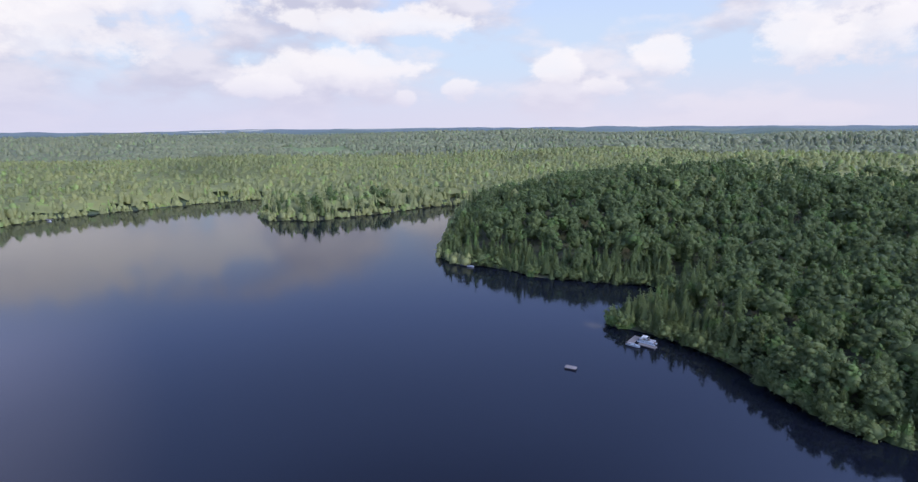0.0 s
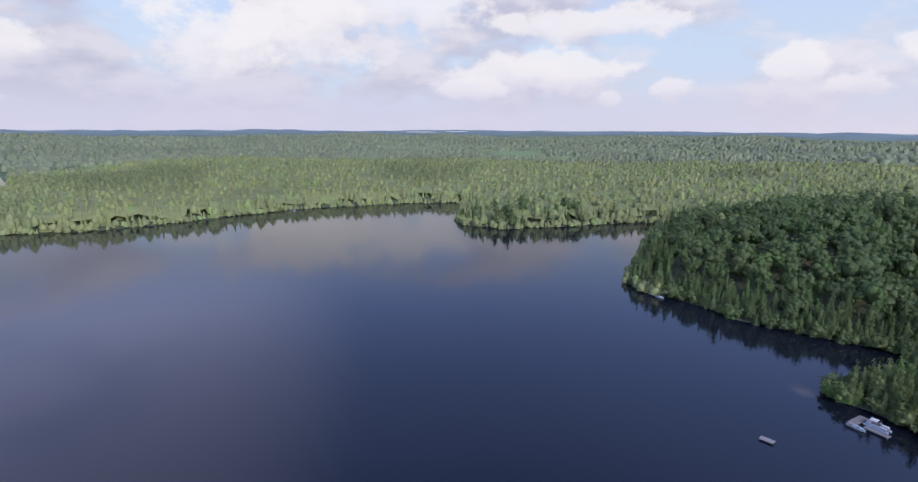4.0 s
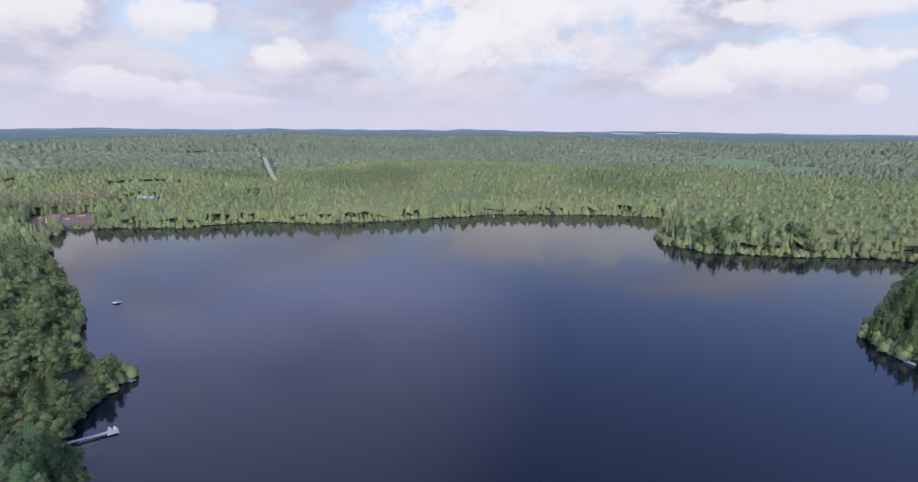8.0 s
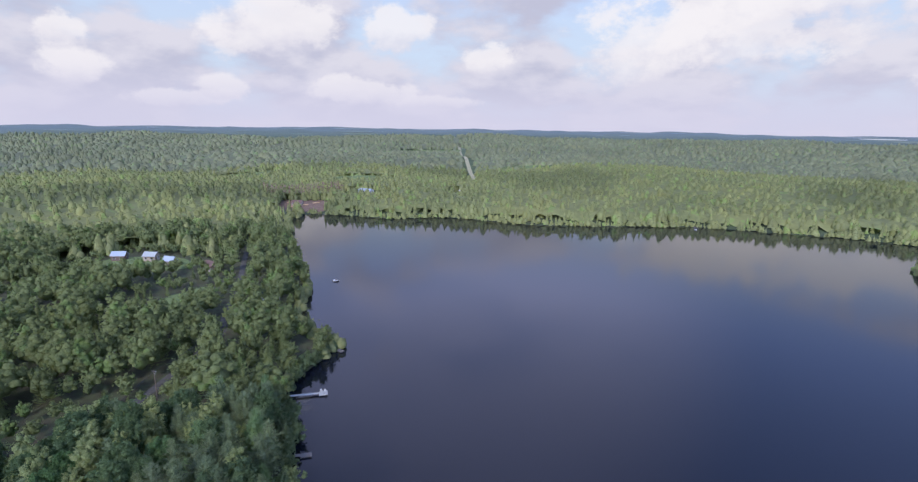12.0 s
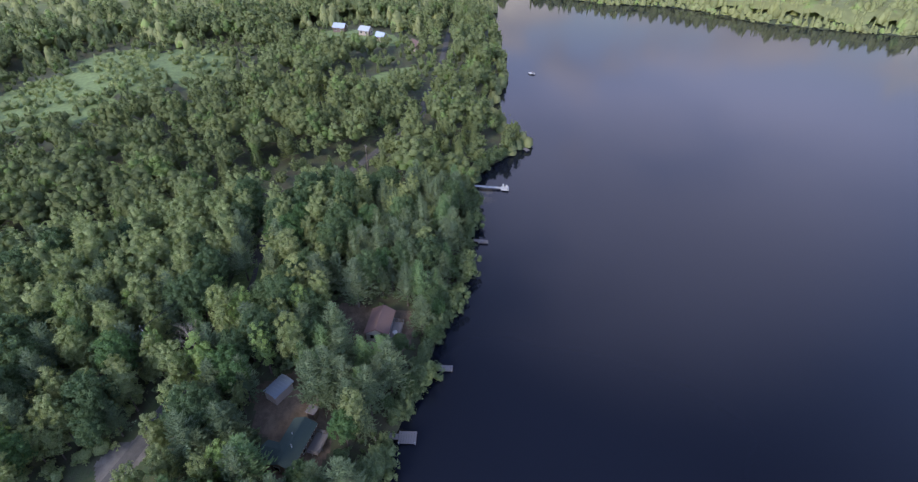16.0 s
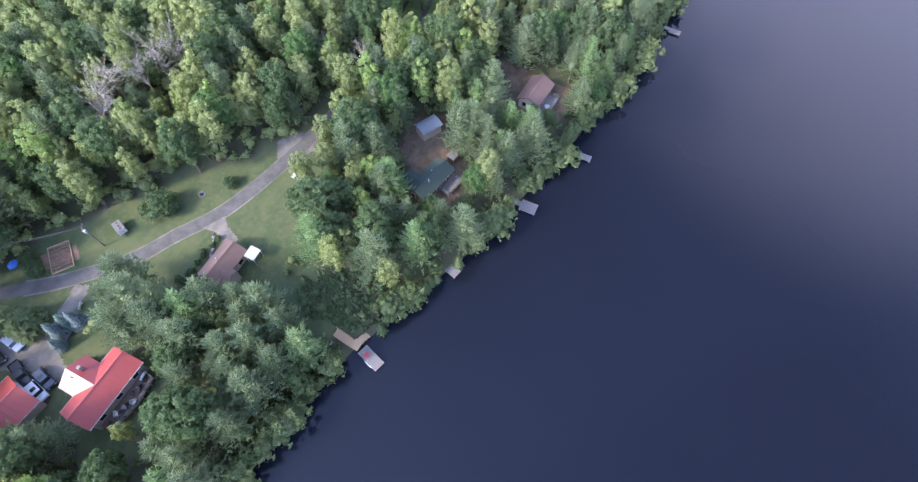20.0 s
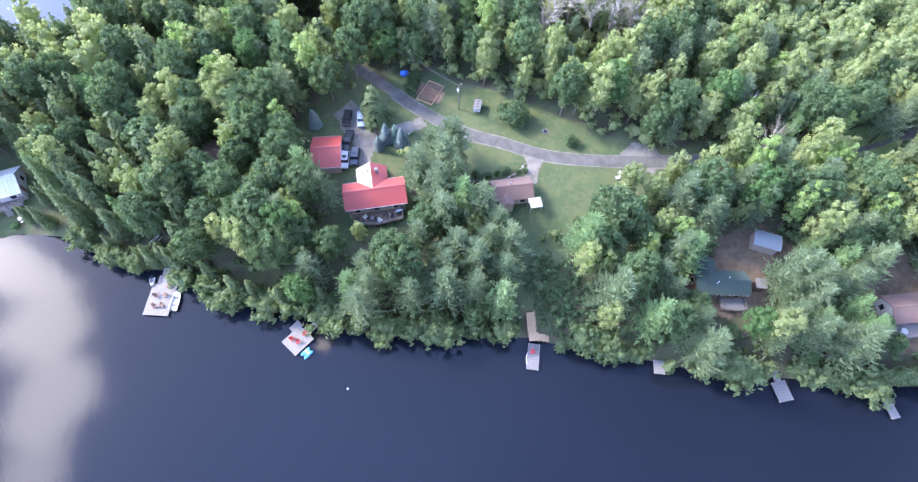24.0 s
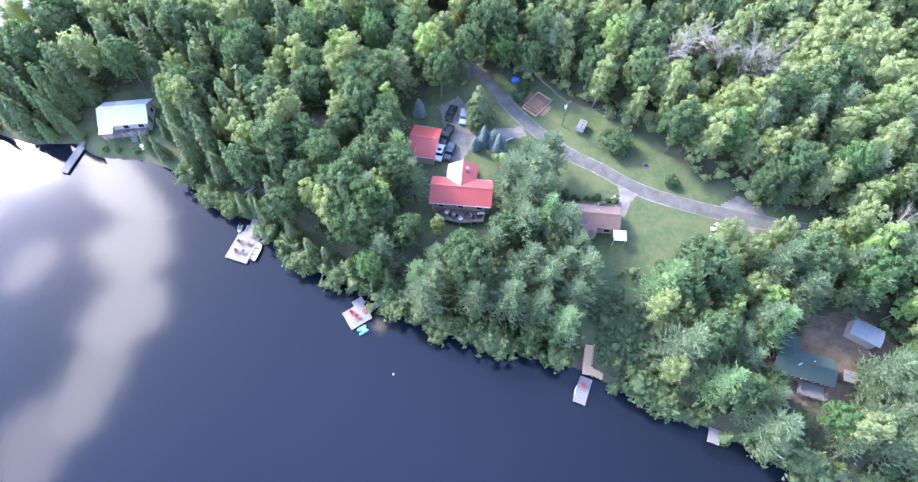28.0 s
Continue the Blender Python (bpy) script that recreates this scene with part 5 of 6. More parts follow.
def shingle_rows(parent, l, w, eave, rise, over, mat, side):
    """Courses of shingles, each lapped over the one below."""
    run, drop = w / 2 + over, rise * over / (w / 2)
    ln, tilt = math.hypot(run, rise + drop), math.degrees(math.atan2(rise + drop, run))
    n = max(4, int(ln / 0.42))
    for k in range(n):
        s = (k + 0.5) / n
        y, z = side * run * s, eave + rise + 0.17 - (rise + drop) * s
        part("shingle_course", slab(l + 2 * over + 0.02, ln / n + 0.10, 0.035, 0, y, z, rx=-side * (tilt - 2.5)), mat, parent)


def house(name, label, x, y, turn, l, w, eave, rise, roof, walls, over=0.45, base=None, ribs=0.0, courses=False, group="", windows=True):
    """A gabled house; eave and rise in metres over the ground."""
    g = spot(x, y) if base is None else base
    h = thing(name, label, "house", x, y, g, turn, group)
    part("wall", gable_walls(l, w, -1.5, eave, rise), walls, h)
    for side in (-1, 1):
        slope(h, l, w, eave, rise, over, roof, side, ribs=ribs)
        if courses:
            shingle_rows(h, l, w, eave, rise, over, roof, side)
        part("fascia", slab(l + 2 * over, 0.06, 0.20, 0, side * (w / 2 + over + 0.03), eave - rise * over / (w / 2) + 0.06), WHITE if ribs else BROWN, h)
    part("ridge_cap", slab(l + 2 * over, 0.30, 0.06, 0, 0, eave + rise + 0.20, edge=0.02), roof, h)
    if windows:
        n = max(2, int(l / 3))
        for k in range(n):
            for side in (-1, 1):
                window(h, -l / 2 + (k + 0.5) * l / n, side * (w / 2 + 0.03), eave - 1.2, 1.1, 1.1, 90 * side)
        for side in (-1, 1):
            window(h, side * (l / 2 + 0.03), w * 0.2, eave - 1.2, 0.9, 1.1, 0 if side > 0 else 180)
            d = part("door", slab(0.08, 0.9, 2.0, side * (l / 2 + 0.04), -w * 0.22, eave - 1.5), BROWN, h)
            part("door_handle", slab(0.06, 0.12, 0.04, side * (l / 2 + 0.10), -w * 0.22 + 0.35, eave - 1.5), STEEL, d)
    return h


def deck(parent, outline, top, mat, rail=True, gap=1.3):
    """A raised wooden deck with posts and a railing along its open edges."""
    part("deck_floor", prism(outline, top - 0.16, top), mat, parent)
    pts = [Vector(p) for p in outline]
    for a, b in zip(pts, pts[1:]):
        n = max(1, round((b - a).length / gap))
        turn = math.degrees(math.atan2((b - a).y, (b - a).x))
        for k in range(n + 1):
            p = a + (b - a) * k / n
            part("post", slab(0.10, 0.10, 1.0 + top + 1.2, p.x, p.y, (top + 1.0 - top - 1.2) / 2 + top / 2), GREY_WOOD, parent)
        if rail:
            m = (a + b) / 2
            for z in (0.35, 0.65, 1.0):
                part("rail", slab((b - a).length, 0.06, 0.07, m.x, m.y, top + z, rz=turn), GREY_WOOD, parent)


# the red-roofed house with its back wing and lake-side deck
RED_TURN = -7.0
red = house("house", "long house with a bright red metal roof and lakeside deck", -0.5, -60.1, 180 + RED_TURN, 11.4, 5.5, 3.3, 1.6, RED_ROOF, SIDING, 0.45, spot(-0.5, -60) + 0.2, ribs=0.9)
for yy, mat, lab in ((-1, CREAM_ROOF, "cream metal roof slope"), (1, RED_ROOF, "")):
    # the wing's ridge runs at right angles to the main one
    bm = bmesh.new()
    run, ridge, low = 3.1, 4.95, 3.15
    sx = -1 if yy < 0 else 1
    x0 = -0.2
    a = [(x0, -0.2, ridge), (x0, 6.5, ridge), (x0 + sx * run, 6.5, low), (x0 + sx * run, 3.0, low)]
    top = [bm.verts.new(p) for p in a]
    bot = [bm.verts.new((px, py, pz - 0.12)) for px, py, pz in a]
    bm.faces.new(top)
    bm.faces.new(bot[::-1])
    for k in range(4):
        bm.faces.new((top[k], bot[k], bot[(k + 1) % 4], top[(k + 1) % 4]))
    bmesh.ops.recalc_face_normals(bm, faces=bm.faces[:])
    part("wing_roof_slope", bm, mat, red, lab)
bm = bmesh.new()
a = [bm.verts.new(p) for p in ((-2.9, 6.1, -1.5), (2.5, 6.1, -1.5), (2.5, 6.1, 3.2), (-0.2, 6.1, 4.8), (-2.9, 6.1, 3.2))]
b = [bm.verts.new((v.co.x, 2.8, v.co.z)) for v in a]
bm.faces.new(a)
for k in range(5):
    bm.faces.new((a[k], b[k], b[(k + 1) % 5], a[(k + 1) % 5]))
bmesh.ops.recalc_face_normals(bm, faces=bm.faces[:])
part("wing_wall", bm, SIDING, red)
window(red, -0.2, 6.13, 2.0, 1.2, 1.1, 90)
part("chimney", slab(0.6, 0.6, 1.6, 0.9, 4.2, 4.8, edge=0.02), STONE, red)
part("vent_pipe", tube(0.08, 0.7, -0.9, 4.5, 4.8), BLACK, red)
deck(red, [(4.9, -2.8), (4.9, -5.2), (0.2, -5.9), (-4.6, -5.3), (-5.2, -2.8)], 0.9, LOG)


def chair_model(mat, label, group):
    """A slatted garden chair with a sloping back and broad arms."""
    c = thing("garden_chair", label, "chair", 0, 0, 0, 0, group)
    part("seat", slab(0.56, 0.55, 0.05, 0, 0, 0.36, rx=6, edge=0.01), mat, c)
    for k in range(4):
        part("back_slat", slab(0.12, 0.04, 0.75, -0.21 + 0.14 * k, 0.36, 0.68, rx=-20), mat, c)
    for x in (-0.33, 0.33):
        part("armrest", slab(0.11, 0.70, 0.04, x, 0.02, 0.58), mat, c)
        for yy in (-0.26, 0.26):
            part("leg", slab(0.06, 0.06, 0.58, x, yy, 0.29), mat, c)
    return c


def copies(model, rows):
    """The model at the first row, copies at the others; rows of x, y, z, turn."""
    for k, (x, y, z, turn) in enumerate(rows):
        if k:
            copy_thing(model, pose(x, y, z, 0, 0, turn))
    x, y, z, turn = rows[0]
    model.matrix_basis = pose(x, y, z, 0, 0, turn)
    return model


def on_red(x, y, z, turn):
    p = red.matrix_basis @ Vector((x, y, z))
    return (p.x, p.y, p.z, turn)


copies(chair_model(BLACK, "black garden chair on the wooden deck", "deck chairs"), [on_red(x, y, 0.9, t) for x, y, t in ((3.8, -4.2, 20), (2.9, -4.9, 200), (1.2, -4.2, 90), (-0.6, -5.0, 150), (-1.8, -4.3, 10), (-3.1, -4.9, 60), (-4.2, -4.3, 100))])
copies(chair_model(WHITE, "white garden chair on the wooden deck", "deck chairs"), [on_red(x, y, 0.9, t) for x, y, t in ((2.1, -4.4, 30), (0.3, -5.2, 220), (-2.6, -4.0, 130))])


def table(label, x, y, z, r, mat, turn=0):
    t = thing("round_table", label, "table", x, y, z, turn)
    part("tabletop", tube(r, 0.05, 0, 0, 0.73, n=20), mat, t)
    part("pedestal", tube(0.06, 0.70, 0, 0, 0.36), mat, t)
    part("foot", tube(0.28, 0.05, 0, 0, 0.025), mat, t)
    return t


table("dark round table on the wooden deck", *on_red(1.9, -4.6, 0.9, 0)[:3], 0.5, BLACK)
table("pale round table on the wooden deck", *on_red(-1.2, -4.5, 0.9, 0)[:3], 0.45, GREY_WOOD)
g = thing("barbecue", "black covered barbecue on the wooden deck", "barbecue", *on_red(4.3, -3.8, 0.9, 0))
part("cart", slab(0.9, 0.5, 0.75, 0, 0, 0.40, edge=0.02), BLACK, g)
part("lid", tube(0.26, 0.85, 0, 0, 0.86, ry=90, n=14), STEEL, g)
for k in (-1, 1):
    part("side_shelf", slab(0.35, 0.45, 0.04, k * 0.63, 0, 0.78), STEEL, g)

# the garage
garage = house("garage", "detached garage with a red metal roof by the parking", 6.9, -73.4, 180 - 12, 5.4, 7.4, 2.6, 1.5, RED_ROOF, SIDING, 0.35, ribs=0.9, windows=False)
part("garage_door", slab(0.08, 4.6, 2.2, 2.76, 0.6, 1.15), WHITE, garage, "white panelled garage door")
window(garage, -2.73, 0.5, 1.7, 1.0, 0.8, 180)

# the brown cabin with its porch canopy
cabin = house("cabin", "small cabin with a brown shingled roof by the lane", -27.4, -53.9, 180 - 8, 7.4, 4.4, 2.5, 1.2, BROWN_ROOF, SIDING, 0.4, courses=True)
part("porch_wing", gable_walls(3.0, 2.4, -1.2, 2.3, 0.8), SIDING, cabin).matrix_local = pose(-1.6, -2.2, 0, 0, 0, 90)
for side in (-1, 1):
    part("porch_roof_slope", slab(1.55, 3.0, 0.12, -1.6 + side * 0.65, -2.2, 2.78, ry=side * 33), BROWN_ROOF, cabin)
part("chimney_pipe", tube(0.12, 0.9, -0.4, 0.4, 4.0), STEEL, cabin)
can = thing("canopy", "square white canopy on four posts beside the cabin", "canopy", -30.9, -49.6, spot(-30.9, -49.6), 174)
part("canopy_roof", slab(2.5, 2.2, 0.10, 0, 0, 2.45, rx=4, edge=0.03), WHITE, can)
for px in (-1.1, 1.1):
    for py in (-0.95, 0.95):
        part("post", slab(0.08, 0.08, 2.9, px, py, 1.0), WHITE, can)

# the green-roofed cottage, its shed and box
green = house("cottage", "low cottage with a dark green roof and a lake-side deck", -58.2, -23.6, 180 - 18.5, 9.3, 4.1, 2.7, 1.0, GREEN_ROOF, LOG, 0.4, courses=True)
part("wing_wall", gable_walls(3.4, 3.2, -1.2, 2.5, 0.8), LOG, green).matrix_local = pose(-2.2, 3.0, 0, 0, 0, 90)
for side in (-1, 1):
    part("wing_roof_slope", slab(2.0, 3.8, 0.12, -2.2 + side * 0.9, 3.0, 2.95, ry=side * 26), GREEN_ROOF, green)
for k in range(12):
    part("rafter_end", slab(0.16, 0.10, 0.14, -4.4 + 0.8 * k, -2.52, 2.56), WHITE, green, "white rafter end")
for px, py in ((1.2, 0.6), (-1.0, -0.4), (-1.3, -0.7)):
    part("vent_pipe", tube(0.10, 0.4, px, py, 3.85), WHITE, green)
deck(green, [(4.6, -2.1), (4.6, -4.6), (0.2, -4.6), (0.2, -2.1)], 0.5, GREY_WOOD)
shed = thing("shed", "grey shed with a curved galvanised metal roof", "shed", -71.2, -28.9, spot(-71.2, -28.9), 145)
part("wall", slab(4.6, 3.0, 2.8, 0, 0, 1.0), SIDING, shed)
bm = bmesh.new()
ring = []
for x in (-2.6, 2.6):
    ring.append([bm.verts.new((x, math.sin(a) * 1.85, 2.2 + math.cos(a) * 0.75)) for a in np.linspace(-1.35, 1.35, 11)])
for k in range(10):
    bm.faces.new((ring[0][k], ring[0][k + 1], ring[1][k + 1], ring[1][k]))
bmesh.ops.solidify(bm, geom=bm.faces[:], thickness=0.06)
bmesh.ops.recalc_face_normals(bm, faces=bm.faces[:])
part("curved_roof", bm, STEEL, shed)
for k in range(7):
    part("roof_rib", slab(0.05, 3.0, 0.06, -2.4 + 0.8 * k, 0, 2.98, edge=0.01), STEEL, shed)
part("door", slab(0.06, 1.0, 1.9, 2.32, 0, 0.95), BROWN, shed)
hut = thing("tool_shed", "small grey-roofed tool shed near the cottage", "shed", -65.8, -21.4, spot(-65.8, -21.4), 160)
part("wall", slab(1.6, 1.6, 2.2, 0, 0, 0.9), LOG, hut)
part("roof", slab(2.0, 2.0, 0.10, 0, 0, 2.1, rx=8), GREY_WOOD, hut)
part("door", slab(0.05, 0.7, 1.7, 0.82, 0, 0.9), BROWN, hut)

# the brown-roofed cottage
brown = house("cottage", "cottage with a pinkish brown roof and white gable", -89.2, -9.3, 180 - 11, 7.6, 4.8, 2.8, 1.3, BROWN_ROOF, WHITE, 0.4, courses=True)
deck(brown, [(2.6, -2.5), (2.6, -5.0), (-3.8, -5.0), (-3.8, -2.5)], 0.6, PALE_WOOD)
table("white round table on the cottage deck", *(brown.matrix_basis @ Vector((-1.5, -3.8, 0.6))), 0.6, WHITE)

# the hut under the trees and the pale blue house at the point
hidden = house("cabin", "brown-roofed cabin half hidden under trees", 28.4, -79.6, 145, 6.0, 5.2, 2.5, 1.3, BROWN_ROOF, LOG, 0.4, courses=True)
table("round wooden patio table near the hidden cabin", 33.5, -77.0, spot(33.5, -77), 1.1, BROWN)
blue = house("house", "lakeside house with a pale blue metal roof", 73.2, -84.4, 180 + 5, 9.6, 6.0, 2.9, 1.6, BLUE_ROOF, WHITE, 0.5, ribs=0.8)
part("porch_roof", slab(3.0, 2.4, 0.10, -3.6, -4.2, 2.6, rx=12), BLUE_ROOF, blue)
deck(blue, [(4.4, -3.0), (4.4, -4.9), (-5.0, -5.3), (-5.0, -3.0)], 0.8, GREY_WOOD)
for k in range(4):
    part("step", slab(1.2, 0.30, 0.06, 1.5, -5.2 - 0.3 * k, 0.68 - 0.2 * k), GREY_WOOD, blue)
copies(chair_model(GREY_WOOD, "grey wooden chair on the porch deck", "porch chairs"), [tuple(blue.matrix_basis @ Vector((x, -4.0, 0.8))) + (t,) for x, t in ((3.0, 10), (1.4, 350), (-0.6, 20))])
pic = thing("picnic_table", "white picnic table on the lakeside lawn", "table", 69.2, -77.8, spot(69.2, -77.8), 30)
part("tabletop", slab(1.8, 0.75, 0.05, 0, 0, 0.74), WHITE, pic)
for s in (-1, 1):
    part("bench", slab(1.8, 0.26, 0.05, 0, s * 0.72, 0.44), WHITE, pic)
    part("trestle", slab(0.08, 1.5, 0.72, s * 0.6, 0, 0.36), WHITE, pic)


# ---- vehicles ----
def car(label, x, y, turn, paint, kind="suv"):
    """A parked car: pressed body, glasshouse, roof, wheels, lamps; the nose points along x."""
    g = spot(x, y) + 0.06
    c = thing("car" if kind != "pickup" else "pickup_truck", label, "car" if kind != "pickup" else "truck", x, y, g, turn, "parked vehicles")
    ln = {"suv": 4.6, "car": 4.4, "pickup": 5.4}[kind]
    body = slab(ln, 1.82, 0.62, 0, 0, 0.62, edge=0.13)
    part("body", body, paint, c)
    cab = {"suv": (-0.35, 2.9, 0.62), "car": (-0.15, 2.3, 0.52), "pickup": (0.25, 1.9, 0.66)}[kind]
    bm = bmesh.new()
    bmesh.ops.create_cube(bm, size=1, matrix=pose(cab[0], 0, 0.90 + cab[2] / 2) @ Matrix.Diagonal((cab[1], 1.66, cab[2], 1)))
    for v in bm.verts:
        if v.co.z > 1.0:
            v.co.x = cab[0] + (v.co.x - cab[0]) * (0.80 if kind == "suv" else 0.66)
            v.co.y *= 0.84
    part("glasshouse", bm, GLASS_DARK, c, "dark window glass")
    top = cab[1] * (0.82 if kind == "suv" else 0.68)
    part("roof", slab(top, 1.44, 0.07, cab[0], 0, 0.92 + cab[2], edge=0.03), paint, c)
    part("bonnet", slab(1.05, 1.60, 0.06, ln / 2 - 0.68, 0, 0.93, ry=3, edge=0.03), paint, c)
    if kind == "suv":
        part("sunroof", slab(0.7, 0.9, 0.03, cab[0] + 0.25, 0, 0.965 + cab[2]), GLASS_DARK, c)
    if kind == "pickup":
        part("load_bed", slab(1.6, 1.55, 0.10, -1.75, 0, 0.90), BLACK, c, "black open load bed")
        for s in (-1, 1):
            part("bed_side", slab(1.7, 0.10, 0.30, -1.75, s * 0.85, 1.02, edge=0.02), paint, c)
        part("tailgate", slab(0.08, 1.75, 0.40, -2.64, 0, 0.95), paint, c)
    for sx in (-1, 1):
        for sy in (-1, 1):
            wl = part("wheel", tube(0.34, 0.22, sx * ln * 0.30, sy * 0.83, 0.34, rx=90, n=16), RUBBER, c)
            part("rim", tube(0.20, 0.03, sx * ln * 0.30, sy * 0.945, 0.34, rx=90, n=12), STEEL, wl)
    for sy in (-1, 1):
        part("headlight", slab(0.08, 0.36, 0.16, ln / 2 - 0.02, sy * 0.64, 0.70, edge=0.02), WHITE, c)
        part("tail_light", slab(0.08, 0.24, 0.24, -ln / 2 + 0.02, sy * 0.72, 0.74, edge=0.02), RED, c)
        part("mirror", slab(0.14, 0.18, 0.14, cab[0] + cab[1] * 0.42, sy * 0.98, 1.02, edge=0.03), paint, c)
    for s in (-1, 1):
        part("bumper", slab(0.14, 1.74, 0.22, s * (ln / 2 + 0.01), 0, 0.42, edge=0.05), BLACK, c)
    return c


car("white SUV with a sunroof parked beside the garage", 3.7, -71.9, 73, PAINT_WHITE)
car("dark blue SUV parked beside a white one", 1.5, -72.1, 73, PAINT_DARK)
car("black pickup truck parked by the garage", 2.2, -76.4, 65, PAINT_BLACK, "pickup")
car("black and silver hatchback parked on gravel", 1.0, -82.6, 70, PAINT_BLACK, "car")
car("pale silver car parked on gravel under a spruce", -1.9, -81.4, 80, PAINT_SILVER, "car")
tr = thing("trailer", "small white box trailer parked on the lawn", "trailer", -27.7, -77.7, spot(-27.7, -77.7), 62)
part("box_body", slab(2.7, 1.6, 1.1, 0, 0, 1.0, edge=0.05), WHITE, tr)
part("top", slab(2.75, 1.65, 0.06, 0, 0, 1.58, edge=0.02), GREY_WOOD, tr)
part("drawbar", slab(1.0, 0.10, 0.08, 1.8, 0, 0.45), BLACK, tr)
for s in (-1, 1):
    part("wheel", tube(0.30, 0.18, 0, s * 0.86, 0.30, rx=90, n=14), RUBBER, tr)
for k in range(3):
    part("roof_vent", slab(0.3, 0.3, 0.12, -0.8 + 0.8 * k, 0.1, 1.66, edge=0.03), BLACK, tr)


# ---- landing stages ----
def dock(label, x, y, turn, l, w, mat, boards=0.5, ramp=0.0, ramp_side=0.0, group="docks along the shore", posts=True):
    """A floating stage of cross boards on stringers; it reaches out along x, a gangway behind it."""
    d = thing("dock", label, "dock", x, y, 0.0, turn, group)
    n = max(3, round(l / boards))
    me = None
    for k in range(n):
        if me is None:
            b = part("board", slab(l / n - 0.035, w, 0.05, 0, 0, 0, edge=0.008), mat, d)
            me = b.data
        else:
            b = new("board", me)
            b.parent = d
        b.location = (-l / 2 + (k + 0.5) * l / n, 0, 0.47 + 0.006 * math.sin(k * 5.1))
    for s in (-1, 1):
        part("stringer", slab(l, 0.10, 0.22, 0, s * (w / 2 - 0.12), 0.33), GREY_WOOD, d)
        part("edge_trim", slab(l, 0.06, 0.14, 0, s * (w / 2 + 0.02), 0.42), mat, d)
    part("float", slab(l * 0.9, w * 0.8, 0.34, 0, 0, 0.06), BLACK, d)
    for sx in (-1, 1) if posts else ():
        for s in (-1, 1):
            part("post", tube(0.05, 1.6, sx * (l / 2 - 0.2), s * (w / 2 - 0.06), -0.2), STEEL, d)
    if ramp:
        part("gangway", slab(ramp, 1.2, 0.08, -l / 2 - ramp / 2, ramp_side, 0.66, ry=8 if ramp < 5 else 1), mat, d)
        for s in (-1, 1):
            part("gangway_rail", slab(ramp, 0.05, 0.05, -l / 2 - ramp / 2, ramp_side + s * 0.6, 0.76, ry=8 if ramp < 5 else 1), GREY_WOOD, d)
    return d


def boat(label, x, y, turn, l, w, mat, inner, z=0.12):
    """An open runabout: a flared hull with a pointed bow, benches and an outboard motor."""
    b = thing("boat", label, "boat", x, y, z, turn)
    bm = bmesh.new()
    rows = []
    for k in range(7):
        s = k / 6
        hw = w / 2 * (1 - max(0, (s - 0.45) / 0.55) ** 2 * 0.96)
        px = -l / 2 + l * s
        rows.append([bm.verts.new(p) for p in ((px, -hw, 0.55 + 0.12 * s), (px, -hw * 0.7, 0.0), (px, hw * 0.7, 0.0), (px, hw, 0.55 + 0.12 * s), (px, hw * 0.82, 0.53 + 0.12 * s), (px, hw * 0.6, 0.14), (px, -hw * 0.6, 0.14), (px, -hw * 0.82, 0.53 + 0.12 * s))])
    for a, c in zip(rows, rows[1:]):
        for k in range(8):
            j = (k + 1) % 8
            bm.faces.new((a[k], a[j], c[j], c[k]))
    for r in (rows[0], rows[-1]):
        bm.faces.new((r[0], r[1], r[2], r[3], r[4], r[5], r[6], r[7]))
    bmesh.ops.recalc_face_normals(bm, faces=bm.faces[:])
    part("hull", bm, mat, b)
    for k in (-0.25, 0.1):
        part("bench", slab(0.34, w * 0.66, 0.06, k * l, 0, 0.40, edge=0.01), inner, b)
    m = part("outboard_motor", slab(0.34, 0.30, 0.42, -l / 2 - 0.14, 0, 0.66, edge=0.06), BLACK, b)
    part("shaft", slab(0.10, 0.10, 0.8, -l / 2 - 0.16, 0, 0.15), BLACK, m)
    part("foredeck", slab(l * 0.18, w * 0.50, 0.04, l * 0.28, 0, 0.62), mat, b)
    return b


def toward(ax, ay, bx, by):
    return math.degrees(math.atan2(by - ay, bx - ax))


t = toward(42.8, -55.6, 44.9, -49.8)
dock("broad pale wooden dock with chairs and a moored boat", 43.9, -52.3, t, 6.4, 4.7, PALE_WOOD, 0.45, 3.2, -0.4)
dock("pale wooden side stage joined to the broad dock", 42.6, -55.9, t, 2.2, 3.2, PALE_WOOD)
copies(chair_model(BROWN, "brown slatted chair on the pale dock", "dock chairs"), [(44.9, -51.0, 0.5, 200), (43.6, -50.8, 0.5, 150), (44.4, -53.2, 0.5, 250), (42.9, -52.8, 0.5, 120), (42.2, -54.6, 0.5, 60)])
boat("white motor boat moored along the pale dock", 41.1, -51.4, t + 180, 4.2, 1.7, PAINT_WHITE, GREY_WOOD)
boat("small pale grey boat tied to the dock", 45.2, -56.4, t + 20, 2.0, 1.0, STEEL, GREY_WOOD)
t = toward(18.3, -38.2, 21.8, -35.8) - 3
dock("pale pinkish wooden dock with red chairs", 20.1, -36.9, t, 4.4, 3.8, PALE_WOOD, 0.45, 3.2, 0.2)
dock("narrow pale stage beside the pinkish dock", 20.0, -39.6, t, 2.2, 1.4, PALE_WOOD)
